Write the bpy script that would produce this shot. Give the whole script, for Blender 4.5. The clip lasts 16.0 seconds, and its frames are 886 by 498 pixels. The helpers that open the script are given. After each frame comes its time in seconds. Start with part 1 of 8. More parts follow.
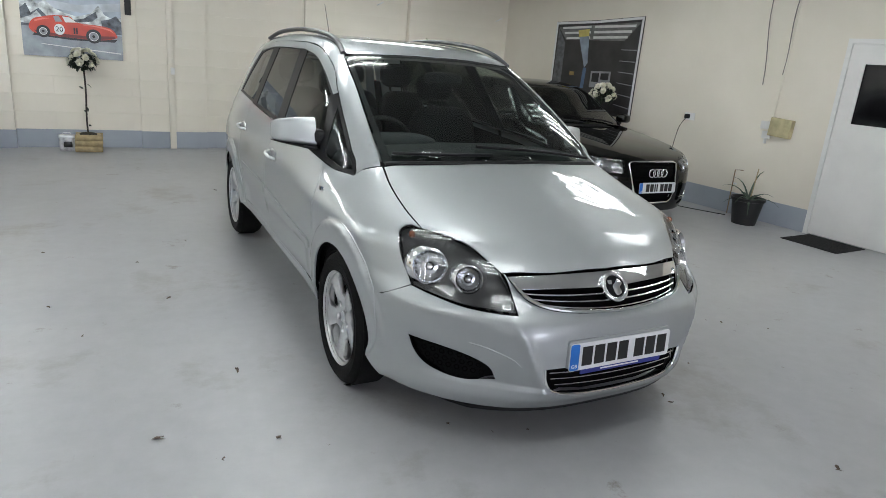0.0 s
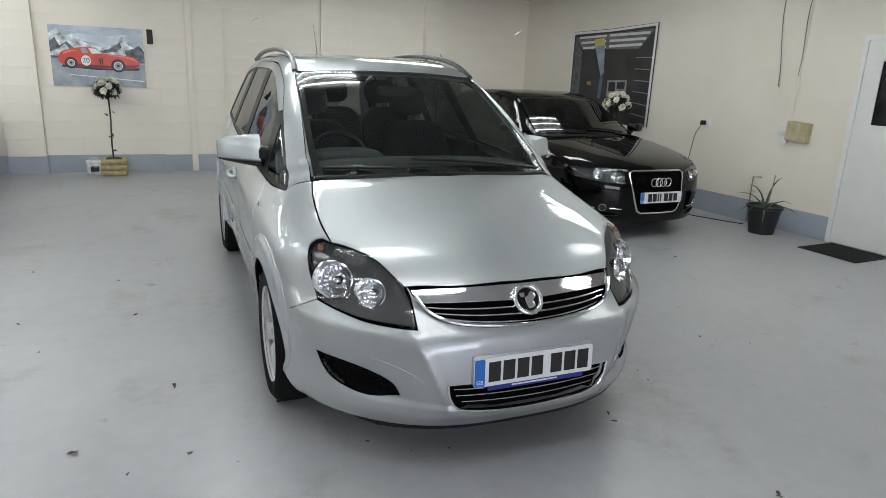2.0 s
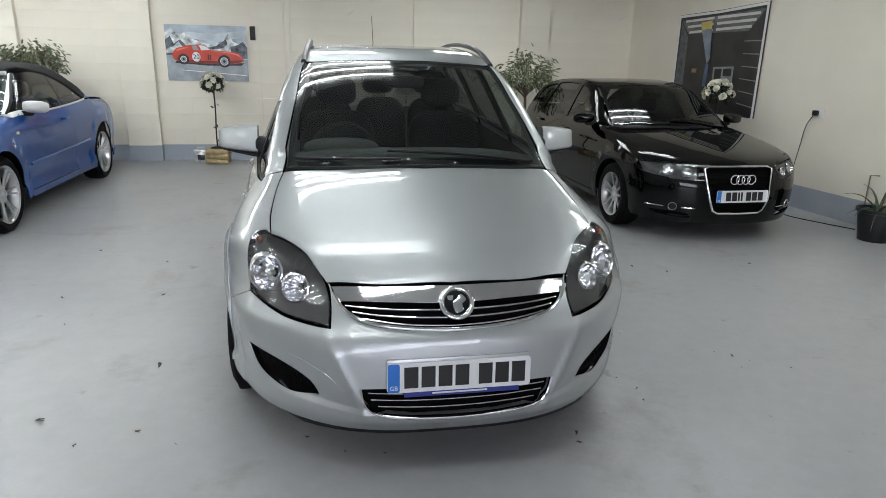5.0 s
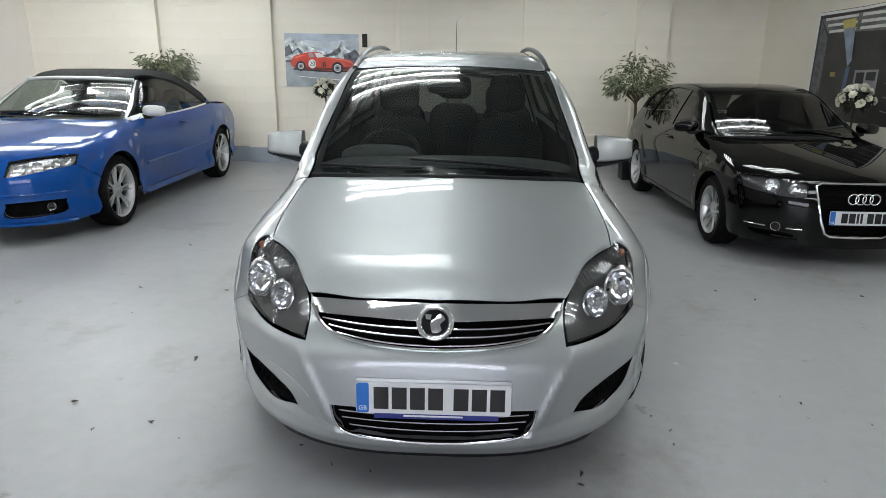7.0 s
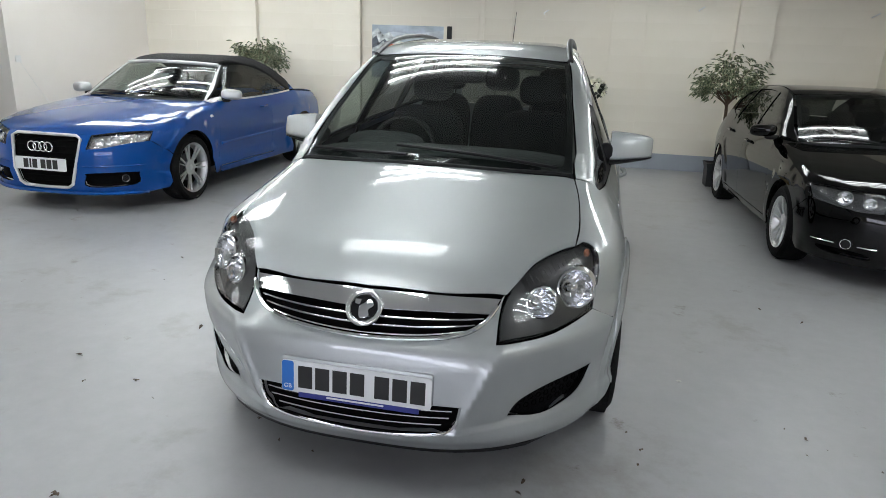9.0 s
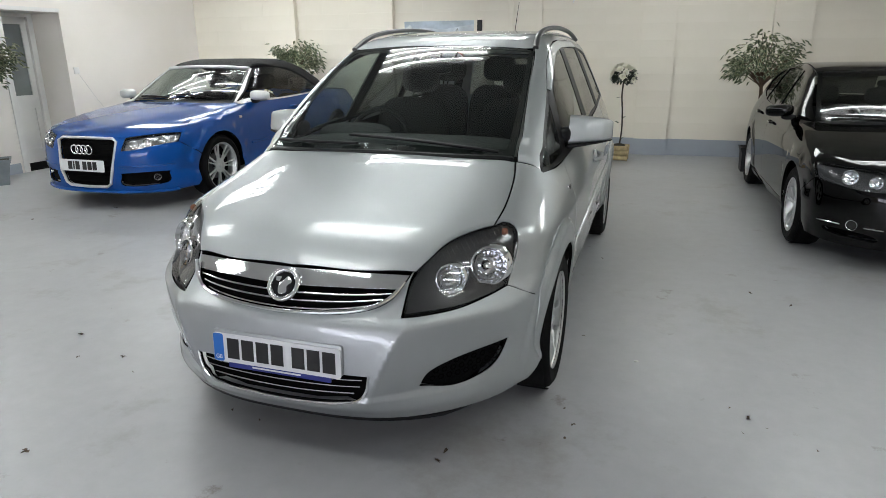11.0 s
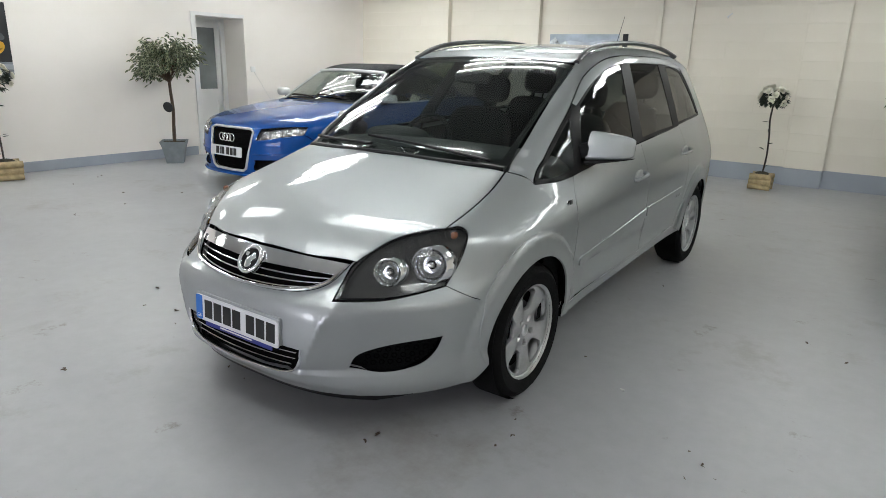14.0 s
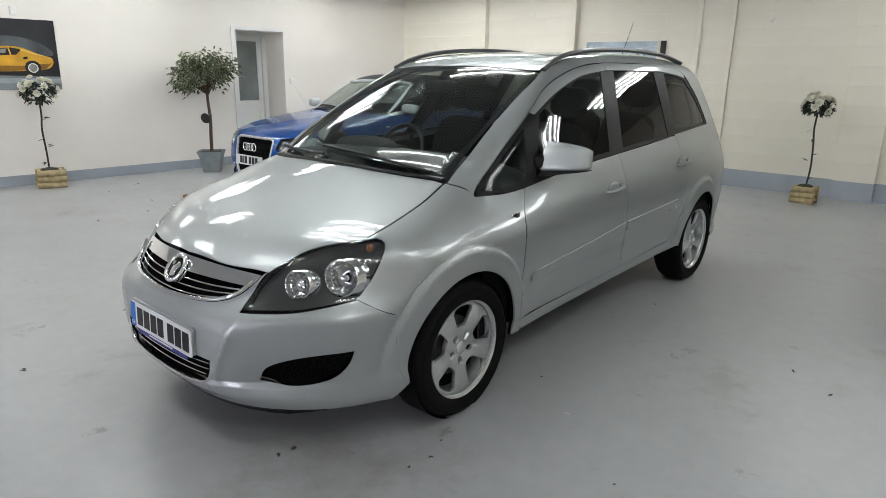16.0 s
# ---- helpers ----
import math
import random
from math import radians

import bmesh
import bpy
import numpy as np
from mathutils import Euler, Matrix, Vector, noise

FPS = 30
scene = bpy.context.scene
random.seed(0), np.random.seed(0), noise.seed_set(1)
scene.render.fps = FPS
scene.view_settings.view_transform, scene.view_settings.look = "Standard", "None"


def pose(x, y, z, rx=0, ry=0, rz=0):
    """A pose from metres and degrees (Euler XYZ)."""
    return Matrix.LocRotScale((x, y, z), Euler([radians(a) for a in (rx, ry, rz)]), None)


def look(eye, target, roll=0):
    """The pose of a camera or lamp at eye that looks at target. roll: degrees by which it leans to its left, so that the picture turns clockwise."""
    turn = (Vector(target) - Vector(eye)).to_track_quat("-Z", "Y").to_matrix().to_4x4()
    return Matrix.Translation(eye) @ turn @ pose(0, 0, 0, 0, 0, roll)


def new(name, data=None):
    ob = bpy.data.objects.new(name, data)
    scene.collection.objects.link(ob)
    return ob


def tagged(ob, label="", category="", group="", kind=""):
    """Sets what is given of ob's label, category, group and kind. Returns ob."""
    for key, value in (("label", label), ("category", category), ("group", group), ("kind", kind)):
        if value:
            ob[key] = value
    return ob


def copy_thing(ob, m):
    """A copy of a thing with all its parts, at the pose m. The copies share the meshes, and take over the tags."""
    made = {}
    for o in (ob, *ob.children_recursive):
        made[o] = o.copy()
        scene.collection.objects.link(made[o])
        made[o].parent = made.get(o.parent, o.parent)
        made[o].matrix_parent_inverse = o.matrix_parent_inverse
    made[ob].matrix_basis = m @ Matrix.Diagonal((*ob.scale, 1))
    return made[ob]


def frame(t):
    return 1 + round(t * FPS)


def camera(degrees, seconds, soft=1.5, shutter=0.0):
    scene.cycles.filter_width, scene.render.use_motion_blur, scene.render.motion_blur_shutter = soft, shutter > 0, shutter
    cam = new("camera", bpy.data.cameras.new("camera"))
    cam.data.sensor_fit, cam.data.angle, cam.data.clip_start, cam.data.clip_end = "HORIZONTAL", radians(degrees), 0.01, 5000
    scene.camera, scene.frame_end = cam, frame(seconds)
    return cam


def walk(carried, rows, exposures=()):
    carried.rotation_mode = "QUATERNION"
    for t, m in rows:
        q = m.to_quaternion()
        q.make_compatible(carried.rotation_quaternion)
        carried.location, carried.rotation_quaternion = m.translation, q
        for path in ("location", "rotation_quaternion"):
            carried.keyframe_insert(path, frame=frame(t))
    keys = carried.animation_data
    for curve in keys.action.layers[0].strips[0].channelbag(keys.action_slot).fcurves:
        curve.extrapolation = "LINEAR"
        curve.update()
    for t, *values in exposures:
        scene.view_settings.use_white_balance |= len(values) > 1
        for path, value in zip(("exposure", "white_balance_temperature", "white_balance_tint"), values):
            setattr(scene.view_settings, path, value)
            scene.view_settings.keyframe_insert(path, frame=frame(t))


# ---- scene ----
cam = camera(69.0, 16.0, soft=0.75)
PATH = [
    (0, (-0.205, 0.986, 1.498), (0.565, 2.744, 0.933), 4.7),
    (0.5, (-0.052, 0.957, 1.506), (0.693, 2.726, 0.944), 2.7),
    (1, (0.115, 0.882, 1.52), (0.81, 2.678, 0.98), 2.4),
    (1.5, (0.238, 0.826, 1.517), (0.88, 2.645, 0.987), 2.4),
    (2, (0.366, 0.829, 1.507), (0.973, 2.661, 0.979), 2.4),
    (2.5, (0.524, 0.853, 1.507), (1.084, 2.698, 0.975), 3.6),
    (3, (0.653, 0.892, 1.514), (1.152, 2.753, 0.978), 3.2),
    (3.2, (0.688, 0.897, 1.518), (1.17, 2.761, 0.978), 2.7),
    (5.3, (1.229, 0.809, 1.511), (1.354, 2.724, 0.947), 1.6),
    (5.5, (1.276, 0.82, 1.515), (1.351, 2.74, 0.959), 1.8),
    (6, (1.406, 0.883, 1.521), (1.358, 2.802, 0.959), 1.5),
    (6.5, (1.519, 0.939, 1.523), (1.389, 2.855, 0.965), 1.0),
    (7, (1.679, 0.955, 1.521), (1.462, 2.864, 0.964), 0.8),
    (7.5, (1.838, 0.95, 1.517), (1.524, 2.844, 0.958), 1.9),
    (8, (1.955, 0.991, 1.499), (1.532, 2.863, 0.937), 1.0),
    (8.5, (2.086, 1.06, 1.484), (1.614, 2.919, 0.917), 1.1),
    (9, (2.24, 1.118, 1.488), (1.696, 2.955, 0.914), 2.2),
    (9.2, (2.284, 1.131, 1.49), (1.703, 2.956, 0.913), 1.3),
    (11.3, (2.906, 1.205, 1.469), (2.111, 2.942, 0.875), 0.1),
    (11.5, (2.967, 1.235, 1.466), (2.131, 2.951, 0.87), 0.5),
    (12, (3.123, 1.335, 1.469), (2.186, 2.996, 0.868), 0.5),
    (12.5, (3.233, 1.389, 1.476), (2.247, 3.022, 0.875), 0.4),
    (13, (3.417, 1.436, 1.482), (2.341, 3.015, 0.891), 1.4),
    (13.5, (3.562, 1.452, 1.485), (2.401, 2.974, 0.907), 1.6),
    (14, (3.634, 1.519, 1.479), (2.415, 3.002, 0.915), 1.6),
    (14.5, (3.723, 1.638, 1.472), (2.447, 3.073, 0.911), 1.3),
    (15, (3.839, 1.78, 1.483), (2.534, 3.189, 0.926), 1.9),
    (15.5, (3.904, 1.864, 1.482), (2.56, 3.24, 0.932), 0.8),
    (16, (4.016, 1.982, 1.484), (2.636, 3.325, 0.945), 0.9),
]
walk(cam, [(t, look(eye, target, roll)) for t, eye, target, roll in PATH], exposures=[(0, 0.0, 6430, 10), (9.2, 0.0, 6430, 10), (12.0, 0.04, 6570, 10), (16, 0.04, 6570, 10)])

# ---- light ----
world = bpy.data.worlds.new("world")
world.use_nodes = True
world.node_tree.nodes["Background"].inputs[0].default_value = (0.75, 0.8, 0.9, 1)
world.node_tree.nodes["Background"].inputs[1].default_value = 0.05
scene.world = world
TUBE_POWER = 17.8
DAYLIGHT = 5.9

# ---- materials ----


def material(name):
    m = bpy.data.materials.new(name)
    m.use_nodes = True
    return m, m.node_tree, m.node_tree.nodes["Principled BSDF"]


def link(nt, a, b):
    nt.links.new(a, b)


def simple(name, colour, rough=0.5, metal=0.0, coat=0.0, noise_scale=0.0, amount=0.12, bump=0.0, spec=0.5, coat_rough=0.03):
    """A surface with a soft blotch and a fine grain at real size."""
    m, nt, p = material(name)
    p.inputs["Base Color"].default_value = (*colour, 1)
    p.inputs["Roughness"].default_value = rough
    p.inputs["Metallic"].default_value = metal
    p.inputs["Coat Weight"].default_value = coat
    p.inputs["Coat Roughness"].default_value = coat_rough
    p.inputs["Specular IOR Level"].default_value = spec
    if noise_scale:
        tc = nt.nodes.new("ShaderNodeTexCoord")
        n1 = nt.nodes.new("ShaderNodeTexNoise")
        n1.inputs["Scale"].default_value = noise_scale
        n1.inputs["Detail"].default_value = 6
        link(nt, tc.outputs["Object"], n1.inputs["Vector"])
        ramp = nt.nodes.new("ShaderNodeValToRGB")
        ramp.color_ramp.elements[0].position, ramp.color_ramp.elements[1].position = 0.3, 0.7
        ramp.color_ramp.elements[0].color = (*[c * (1 - amount) for c in colour], 1)
        ramp.color_ramp.elements[1].color = (*[min(1, c * (1 + amount)) for c in colour], 1)
        link(nt, n1.outputs["Fac"], ramp.inputs["Fac"])
        link(nt, ramp.outputs["Color"], p.inputs["Base Color"])
        if bump:
            n2 = nt.nodes.new("ShaderNodeTexNoise")
            n2.inputs["Scale"].default_value = noise_scale * 8
            n2.inputs["Detail"].default_value = 4
            link(nt, tc.outputs["Object"], n2.inputs["Vector"])
            b = nt.nodes.new("ShaderNodeBump")
            b.inputs["Strength"].default_value = bump
            b.inputs["Distance"].default_value = 0.01
            link(nt, n2.outputs["Fac"], b.inputs["Height"])
            link(nt, b.outputs["Normal"], p.inputs["Normal"])
    return m


def paint(name, colour, metal=0.6, rough=0.32, flake=0.0, spec=0.5):
    """Clear-coated car paint with fine metal flakes."""
    m, nt, p = material(name)
    p.inputs["Base Color"].default_value = (*colour, 1)
    p.inputs["Metallic"].default_value = metal
    p.inputs["Roughness"].default_value = rough
    p.inputs["Coat Weight"].default_value = 1.0
    p.inputs["Specular IOR Level"].default_value = spec
    p.inputs["Coat Roughness"].default_value = 0.015
    if flake:
        tc = nt.nodes.new("ShaderNodeTexCoord")
        v = nt.nodes.new("ShaderNodeTexVoronoi")
        v.inputs["Scale"].default_value = 900
        link(nt, tc.outputs["Object"], v.inputs["Vector"])
        mx = nt.nodes.new("ShaderNodeMix")
        mx.data_type = "RGBA"
        mx.inputs["A"].default_value = (*[c * (1 - flake) for c in colour], 1)
        mx.inputs["B"].default_value = (*[min(1, c * (1 + flake)) for c in colour], 1)
        sep = nt.nodes.new("ShaderNodeSeparateColor")
        link(nt, v.outputs["Color"], sep.inputs["Color"])
        link(nt, sep.outputs[0], mx.inputs["Factor"])
        link(nt, mx.outputs["Result"], p.inputs["Base Color"])
    return m


def pane(name, tint, ior=1.45):
    """Thin glass: tinted see-through sheet with a mirror gloss."""
    m = bpy.data.materials.new(name)
    m.use_nodes = True
    nt = m.node_tree
    nt.nodes.clear()
    out = nt.nodes.new("ShaderNodeOutputMaterial")
    mix = nt.nodes.new("ShaderNodeMixShader")
    tr = nt.nodes.new("ShaderNodeBsdfTransparent")
    gl = nt.nodes.new("ShaderNodeBsdfGlossy")
    fr = nt.nodes.new("ShaderNodeLayerWeight")
    pw = nt.nodes.new("ShaderNodeMath")
    ma = nt.nodes.new("ShaderNodeMath")
    tr.inputs[0].default_value = (*tint, 1)
    gl.inputs["Roughness"].default_value = 0.01
    fr.inputs["Blend"].default_value = 0.5
    base = 2 * ((ior - 1) / (ior + 1)) ** 2
    pw.operation, ma.operation = "POWER", "MULTIPLY_ADD"
    pw.inputs[1].default_value, ma.inputs[1].default_value, ma.inputs[2].default_value = 5.0, 1 - base, base
    link(nt, fr.outputs["Facing"], pw.inputs[0])
    link(nt, pw.outputs[0], ma.inputs[0])
    link(nt, ma.outputs[0], mix.inputs[0])
    link(nt, tr.outputs[0], mix.inputs[1])
    link(nt, gl.outputs[0], mix.inputs[2])
    link(nt, mix.outputs[0], out.inputs[0])
    return m


def glow(name, colour, strength):
    m, nt, p = material(name)
    p.inputs["Base Color"].default_value = (0.9, 0.9, 0.9, 1)
    p.inputs["Emission Color"].default_value = (*colour, 1)
    p.inputs["Emission Strength"].default_value = strength
    return m


SILVER = paint("silver_paint", (0.415, 0.438, 0.443), 0.70, 0.46, 0.04)
BLUE = paint("blue_paint", (0.0003, 0.060, 0.28), 0.2, 0.45, 0.0, 0.1)
BLACK_PAINT = paint("black_paint", (0.001, 0.001, 0.001), 0.0, 0.5, 0.0, 0.0)
for dark_paint in (BLACK_PAINT, BLUE):
    dark_paint.node_tree.nodes["Principled BSDF"].inputs["Coat IOR"].default_value = 1.42
CHROME = simple("chrome", (0.82, 0.83, 0.84), 0.06, 1.0)
SATIN = simple("satin_aluminium", (0.72, 0.73, 0.74), 0.28, 1.0)
ALLOY = simple("silver_alloy", (0.60, 0.605, 0.61), 0.28, 0.85, 0.5, 40, 0.05)
RUBBER = simple("tyre_rubber", (0.0055, 0.0055, 0.0055), 0.7, 0, 0, 60, 0.25, 0.2, 0.12)
TRIM = simple("black_trim", (0.009, 0.009, 0.0095), 0.45, 0, 0, 80, 0.2, 0, 0.2)
GLOSS_BLACK = simple("gloss_black", (0.008, 0.008, 0.009), 0.08)
DARK = simple("dark_cavity", (0.004, 0.004, 0.004), 0.9, spec=0.04)
CLOTH = simple("seat_cloth", (0.008, 0.0083, 0.009), 0.95, 0, 0, 120, 0.25, 0.3, 0.15)
DASH = simple("dashboard_plastic", (0.035, 0.036, 0.037), 0.7, 0, 0, 90, 0.15, 0.2)
DISC_STEEL = simple("worn_brake_steel", (0.10, 0.10, 0.105), 0.45, 0.6)
LAMP_GREY = simple("lamp_housing", (0.062, 0.061, 0.060), 0.33, 0.35, 0, 30, 0.1)
REFLECTOR = simple("lamp_reflector", (0.74, 0.75, 0.76), 0.09, 1.0)
AMBER = simple("amber_lens", (0.20, 0.08, 0.045), 0.2)
GLASS = pane("window_glass", (0.60, 0.66, 0.64))
TINTED = pane("tinted_glass", (0.17, 0.18, 0.175))
SIDE_GLASS = pane("side_glass", (0.60, 0.66, 0.63))
DARK_SCREEN = pane("dark_windscreen_glass", (0.24, 0.26, 0.25))
LENS = pane("lamp_lens", (0.93, 0.94, 0.95))
PLATE_WHITE = simple("plate_white", (0.72, 0.73, 0.74), 0.4)
PLATE_BLUE = simple("plate_blue", (0.02, 0.16, 0.55), 0.4)
PLATE_NAVY = simple("plate_navy", (0.02, 0.03, 0.22), 0.4)
PLATE_INK = simple("plate_ink", (0.01, 0.01, 0.01), 0.5)

# ---- mesh helpers ----


def mesh_object(name, bm, mat, parent=None, label="", smooth=None):
    me = bpy.data.meshes.new(name)
    bm.to_mesh(me)
    bm.free()
    if smooth is not None:
        me.shade_smooth()
        if smooth < 180:
            me.set_sharp_from_angle(angle=radians(smooth))
    for m in mat if isinstance(mat, (list, tuple)) else [mat]:
        me.materials.append(m)
    ob = new(name, me)
    if parent:
        ob.parent = parent
    if label:
        ob["label"] = label
    return ob


def part(name, bm, mat, parent, label="", smooth=35):
    return mesh_object(name, bm, mat, parent, label, smooth)


def thing(name, m, label, category, group="", kind=""):
    ob = new(name)
    ob.matrix_basis = m
    return tagged(ob, label, category, group, kind)


def box(size, at=(0, 0, 0), bevel=0.0, turn=None, bm=None, segments=2):
    own = bmesh.new()
    bmesh.ops.create_cube(own, size=1)
    bmesh.ops.scale(own, vec=size, verts=own.verts)
    if bevel:
        bmesh.ops.bevel(own, geom=own.edges[:], offset=bevel, segments=segments, affect="EDGES", profile=0.5)
    m = Matrix.Translation(at) @ (turn or Matrix())
    bmesh.ops.transform(own, matrix=m, verts=own.verts)
    return merge(bm, own)


def merge(bm, own):
    if bm is None:
        return own
    me = bpy.data.meshes.new("tmp")
    own.to_mesh(me)
    own.free()
    bm.from_mesh(me)
    bpy.data.meshes.remove(me)
    return bm


def cyl(r1, r2, h, at=(0, 0, 0), turn=None, n=24, bm=None, caps=True):
    """A cylinder or cone along z, from at upwards."""
    own = bmesh.new()
    bmesh.ops.create_cone(own, cap_ends=caps, segments=n, radius1=r1, radius2=r2, depth=h)
    m = Matrix.Translation(at) @ (turn or Matrix()) @ Matrix.Translation((0, 0, h / 2))
    bmesh.ops.transform(own, matrix=m, verts=own.verts)
    return merge(bm, own)


def lathe(profile, n=48, bm=None, turn=None, at=(0, 0, 0)):
    """Turn a profile of (radius, height) round the z axis."""
    own = bmesh.new()
    rings = []
    for r, h in profile:
        rings.append([own.verts.new((r * math.cos(2 * math.pi * i / n), r * math.sin(2 * math.pi * i / n), h)) for i in range(n)])
    for a, b in zip(rings, rings[1:]):
        for i in range(n):
            own.faces.new((a[i], a[(i + 1) % n], b[(i + 1) % n], b[i]))
    bmesh.ops.remove_doubles(own, verts=own.verts, dist=1e-5)
    bmesh.ops.transform(own, matrix=Matrix.Translation(at) @ (turn or Matrix()), verts=own.verts)
    bmesh.ops.recalc_face_normals(own, faces=own.faces)
    return merge(bm, own)


def tube(points, radius, n=8, bm=None, flat=1.0, caps=True):
    """A round bar along a line of points; radius may be a list."""
    own = bmesh.new()
    pts = [Vector(p) for p in points]
    rs = radius if isinstance(radius, (list, tuple)) else [radius] * len(pts)
    rings = []
    side = None
    for i, p in enumerate(pts):
        d = (pts[min(i + 1, len(pts) - 1)] - pts[max(i - 1, 0)]).normalized()
        if side is None:
            side = d.cross(Vector((0, 0, 1)) if abs(d.z) < 0.9 else Vector((0, 1, 0))).normalized()
        side = (side - d * side.dot(d)).normalized()
        up = side.cross(d)
        rings.append([own.verts.new(p + rs[i] * (side * math.cos(2 * math.pi * k / n) + up * flat * math.sin(2 * math.pi * k / n))) for k in range(n)])
    for a, b in zip(rings, rings[1:]):
        for k in range(n):
            own.faces.new((a[k], a[(k + 1) % n], b[(k + 1) % n], b[k]))
    if caps:
        own.faces.new(rings[0][::-1])
        own.faces.new(rings[-1])
    bmesh.ops.recalc_face_normals(own, faces=own.faces)
    return merge(bm, own)


def prism(outline, depth, bm=None, m=None, bevel=0.0):
    """A flat shape in xy, extruded from z = 0 to depth."""
    own = bmesh.new()
    f = own.faces.new([own.verts.new((x, y, 0)) for x, y in outline])
    g = bmesh.ops.extrude_face_region(own, geom=[f])
    bmesh.ops.translate(own, vec=(0, 0, depth), verts=[v for v in g["geom"] if isinstance(v, bmesh.types.BMVert)])
    bmesh.ops.recalc_face_normals(own, faces=own.faces)
    if bevel:
        top = [e for e in own.edges if all(abs(v.co.z - depth) < 1e-6 for v in e.verts)]
        bmesh.ops.bevel(own, geom=top, offset=bevel, segments=2, affect="EDGES", profile=0.5)
    if m:
        bmesh.ops.transform(own, matrix=m, verts=own.verts)
    return merge(bm, own)


def rounded(w, h, r, n=5):
    out = []
    for cx, cy, a in ((w / 2 - r, h / 2 - r, 0), (-w / 2 + r, h / 2 - r, 90), (-w / 2 + r, -h / 2 + r, 180), (w / 2 - r, -h / 2 + r, 270)):
        out += [(cx + r * math.cos(radians(a + 90 * i / n)), cy + r * math.sin(radians(a + 90 * i / n))) for i in range(n + 1)]
    return out


# ---- car bodies: a smooth form, and panels cut on it ----


def curve1(xs, ys):
    """A smooth curve through points that does not overshoot."""
    x, y = np.array(xs, float), np.array(ys, float)
    h, d = np.diff(x), np.diff(y) / np.diff(x)
    m = np.zeros(len(x))
    m[0], m[-1] = d[0], d[-1]
    for i in range(1, len(x) - 1):
        if d[i - 1] * d[i] > 0:
            w1, w2 = 2 * h[i] + h[i - 1], h[i] + 2 * h[i - 1]
            m[i] = (w1 + w2) / (w1 / d[i - 1] + w2 / d[i])

    def f(q):
        q = np.asarray(q, float)
        c = np.clip(q, x[0], x[-1])
        i = np.clip(np.searchsorted(x, c) - 1, 0, len(x) - 2)
        s = (c - x[i]) / h[i]
        v = (2 * s**3 - 3 * s**2 + 1) * y[i] + (s**3 - 2 * s**2 + s) * h[i] * m[i] + (3 * s**2 - 2 * s**3) * y[i + 1] + (s**3 - s**2) * h[i] * m[i + 1]
        return v + np.where(q < x[0], (q - x[0]) * m[0], 0) + np.where(q > x[-1], (q - x[-1]) * m[-1], 0)

    return f


def smax(a, b, k):
    h = np.maximum(k - np.abs(a - b), 0) / k
    return np.maximum(a, b) + h * h * k / 4


def step01(q, a, b):
    s = np.clip((q - a) / (b - a), 0, 1)
    return s * s * (3 - 2 * s)


def spline(pts, n=6):
    """Points along a smooth open curve through pts (any dimension)."""
    p = np.array(pts, float)
    if len(p) == 2:
        return [tuple(p[0] + (p[1] - p[0]) * i / n) for i in range(n)] + [tuple(p[1])]
    q = np.vstack([2 * p[0] - p[1], p, 2 * p[-1] - p[-2]])
    out = []
    for i in range(1, len(q) - 2):
        for k in range(n):
            t = k / n
            out.append(tuple(0.5 * (2 * q[i] + (q[i + 1] - q[i - 1]) * t + (2 * q[i - 1] - 5 * q[i] + 4 * q[i + 1] - q[i + 2]) * t * t + (3 * q[i] - q[i - 1] - 3 * q[i + 1] + q[i + 2]) * t**3)))
    return out + [tuple(p[-1])]


def outline(*runs, n=6):
    """A closed outline out of smooth runs that meet in corners."""
    out = []
    for r in runs:
        for p in spline(r, n):
            if not out or np.linalg.norm(np.subtract(p, out[-1])) > 1e-4:
                out.append(p)
    if np.linalg.norm(np.subtract(out[0], out[-1])) < 1e-4:
        out.pop()
    return out


def loop(pts, n=5):
    """A closed smooth outline."""
    p = list(pts)
    s = spline(p[-2:] + p + p[:2], n)
    return s[2 * n: 2 * n + len(p) * n]


class Form:
    """A car body as a smooth field: negative inside."""

    def __init__(self, field):
        self.field = field

    def march(self, origin, way, far):
        o, w = np.atleast_2d(origin).astype(float), np.atleast_2d(way).astype(float)
        n = len(o)
        lo, hi, found = np.zeros(n), np.full(n, float(far)), np.zeros(n, bool)
        ts = np.linspace(0, far, 25 if n == 1 else 60)
        prev = np.zeros(n)
        for t in ts[1:]:
            v = self.field(o + w * t)
            hit = (v <= 0) & ~found
            lo[hit], hi[hit] = prev[hit], t
            found |= hit
            prev[:] = t
        for _ in range(17):
            mid = (lo + hi) / 2
            inside = self.field(o + w * mid[:, None]) <= 0
            hi = np.where(inside, mid, hi)
            lo = np.where(inside, lo, mid)
        return o + w * hi[:, None], found

    def normal(self, p):
        e, g = 2e-3, []
        for k in range(3):
            d = np.zeros(3)
            d[k] = e
            g.append(self.field(p + d) - self.field(p - d))
        g = np.array(g).T
        return g / np.maximum(np.linalg.norm(g, axis=1), 1e-9)[:, None]

    def side(self, y, z):
        return tuple(self.march([(1.6, y, z)], [(-1, 0, 0)], 1.6)[0][0])

    def top(self, x, y):
        return tuple(self.march([(x, y, 2.4)], [(0, 0, -1)], 2.4)[0][0])

    def front(self, x, z):
        return tuple(self.march([(x, -1.8, z)], [(0, 1, 0)], 3)[0][0])

    def rear(self, x, z):
        return tuple(self.march([(x, 6, z)], [(0, -1, 0)], 4)[0][0])


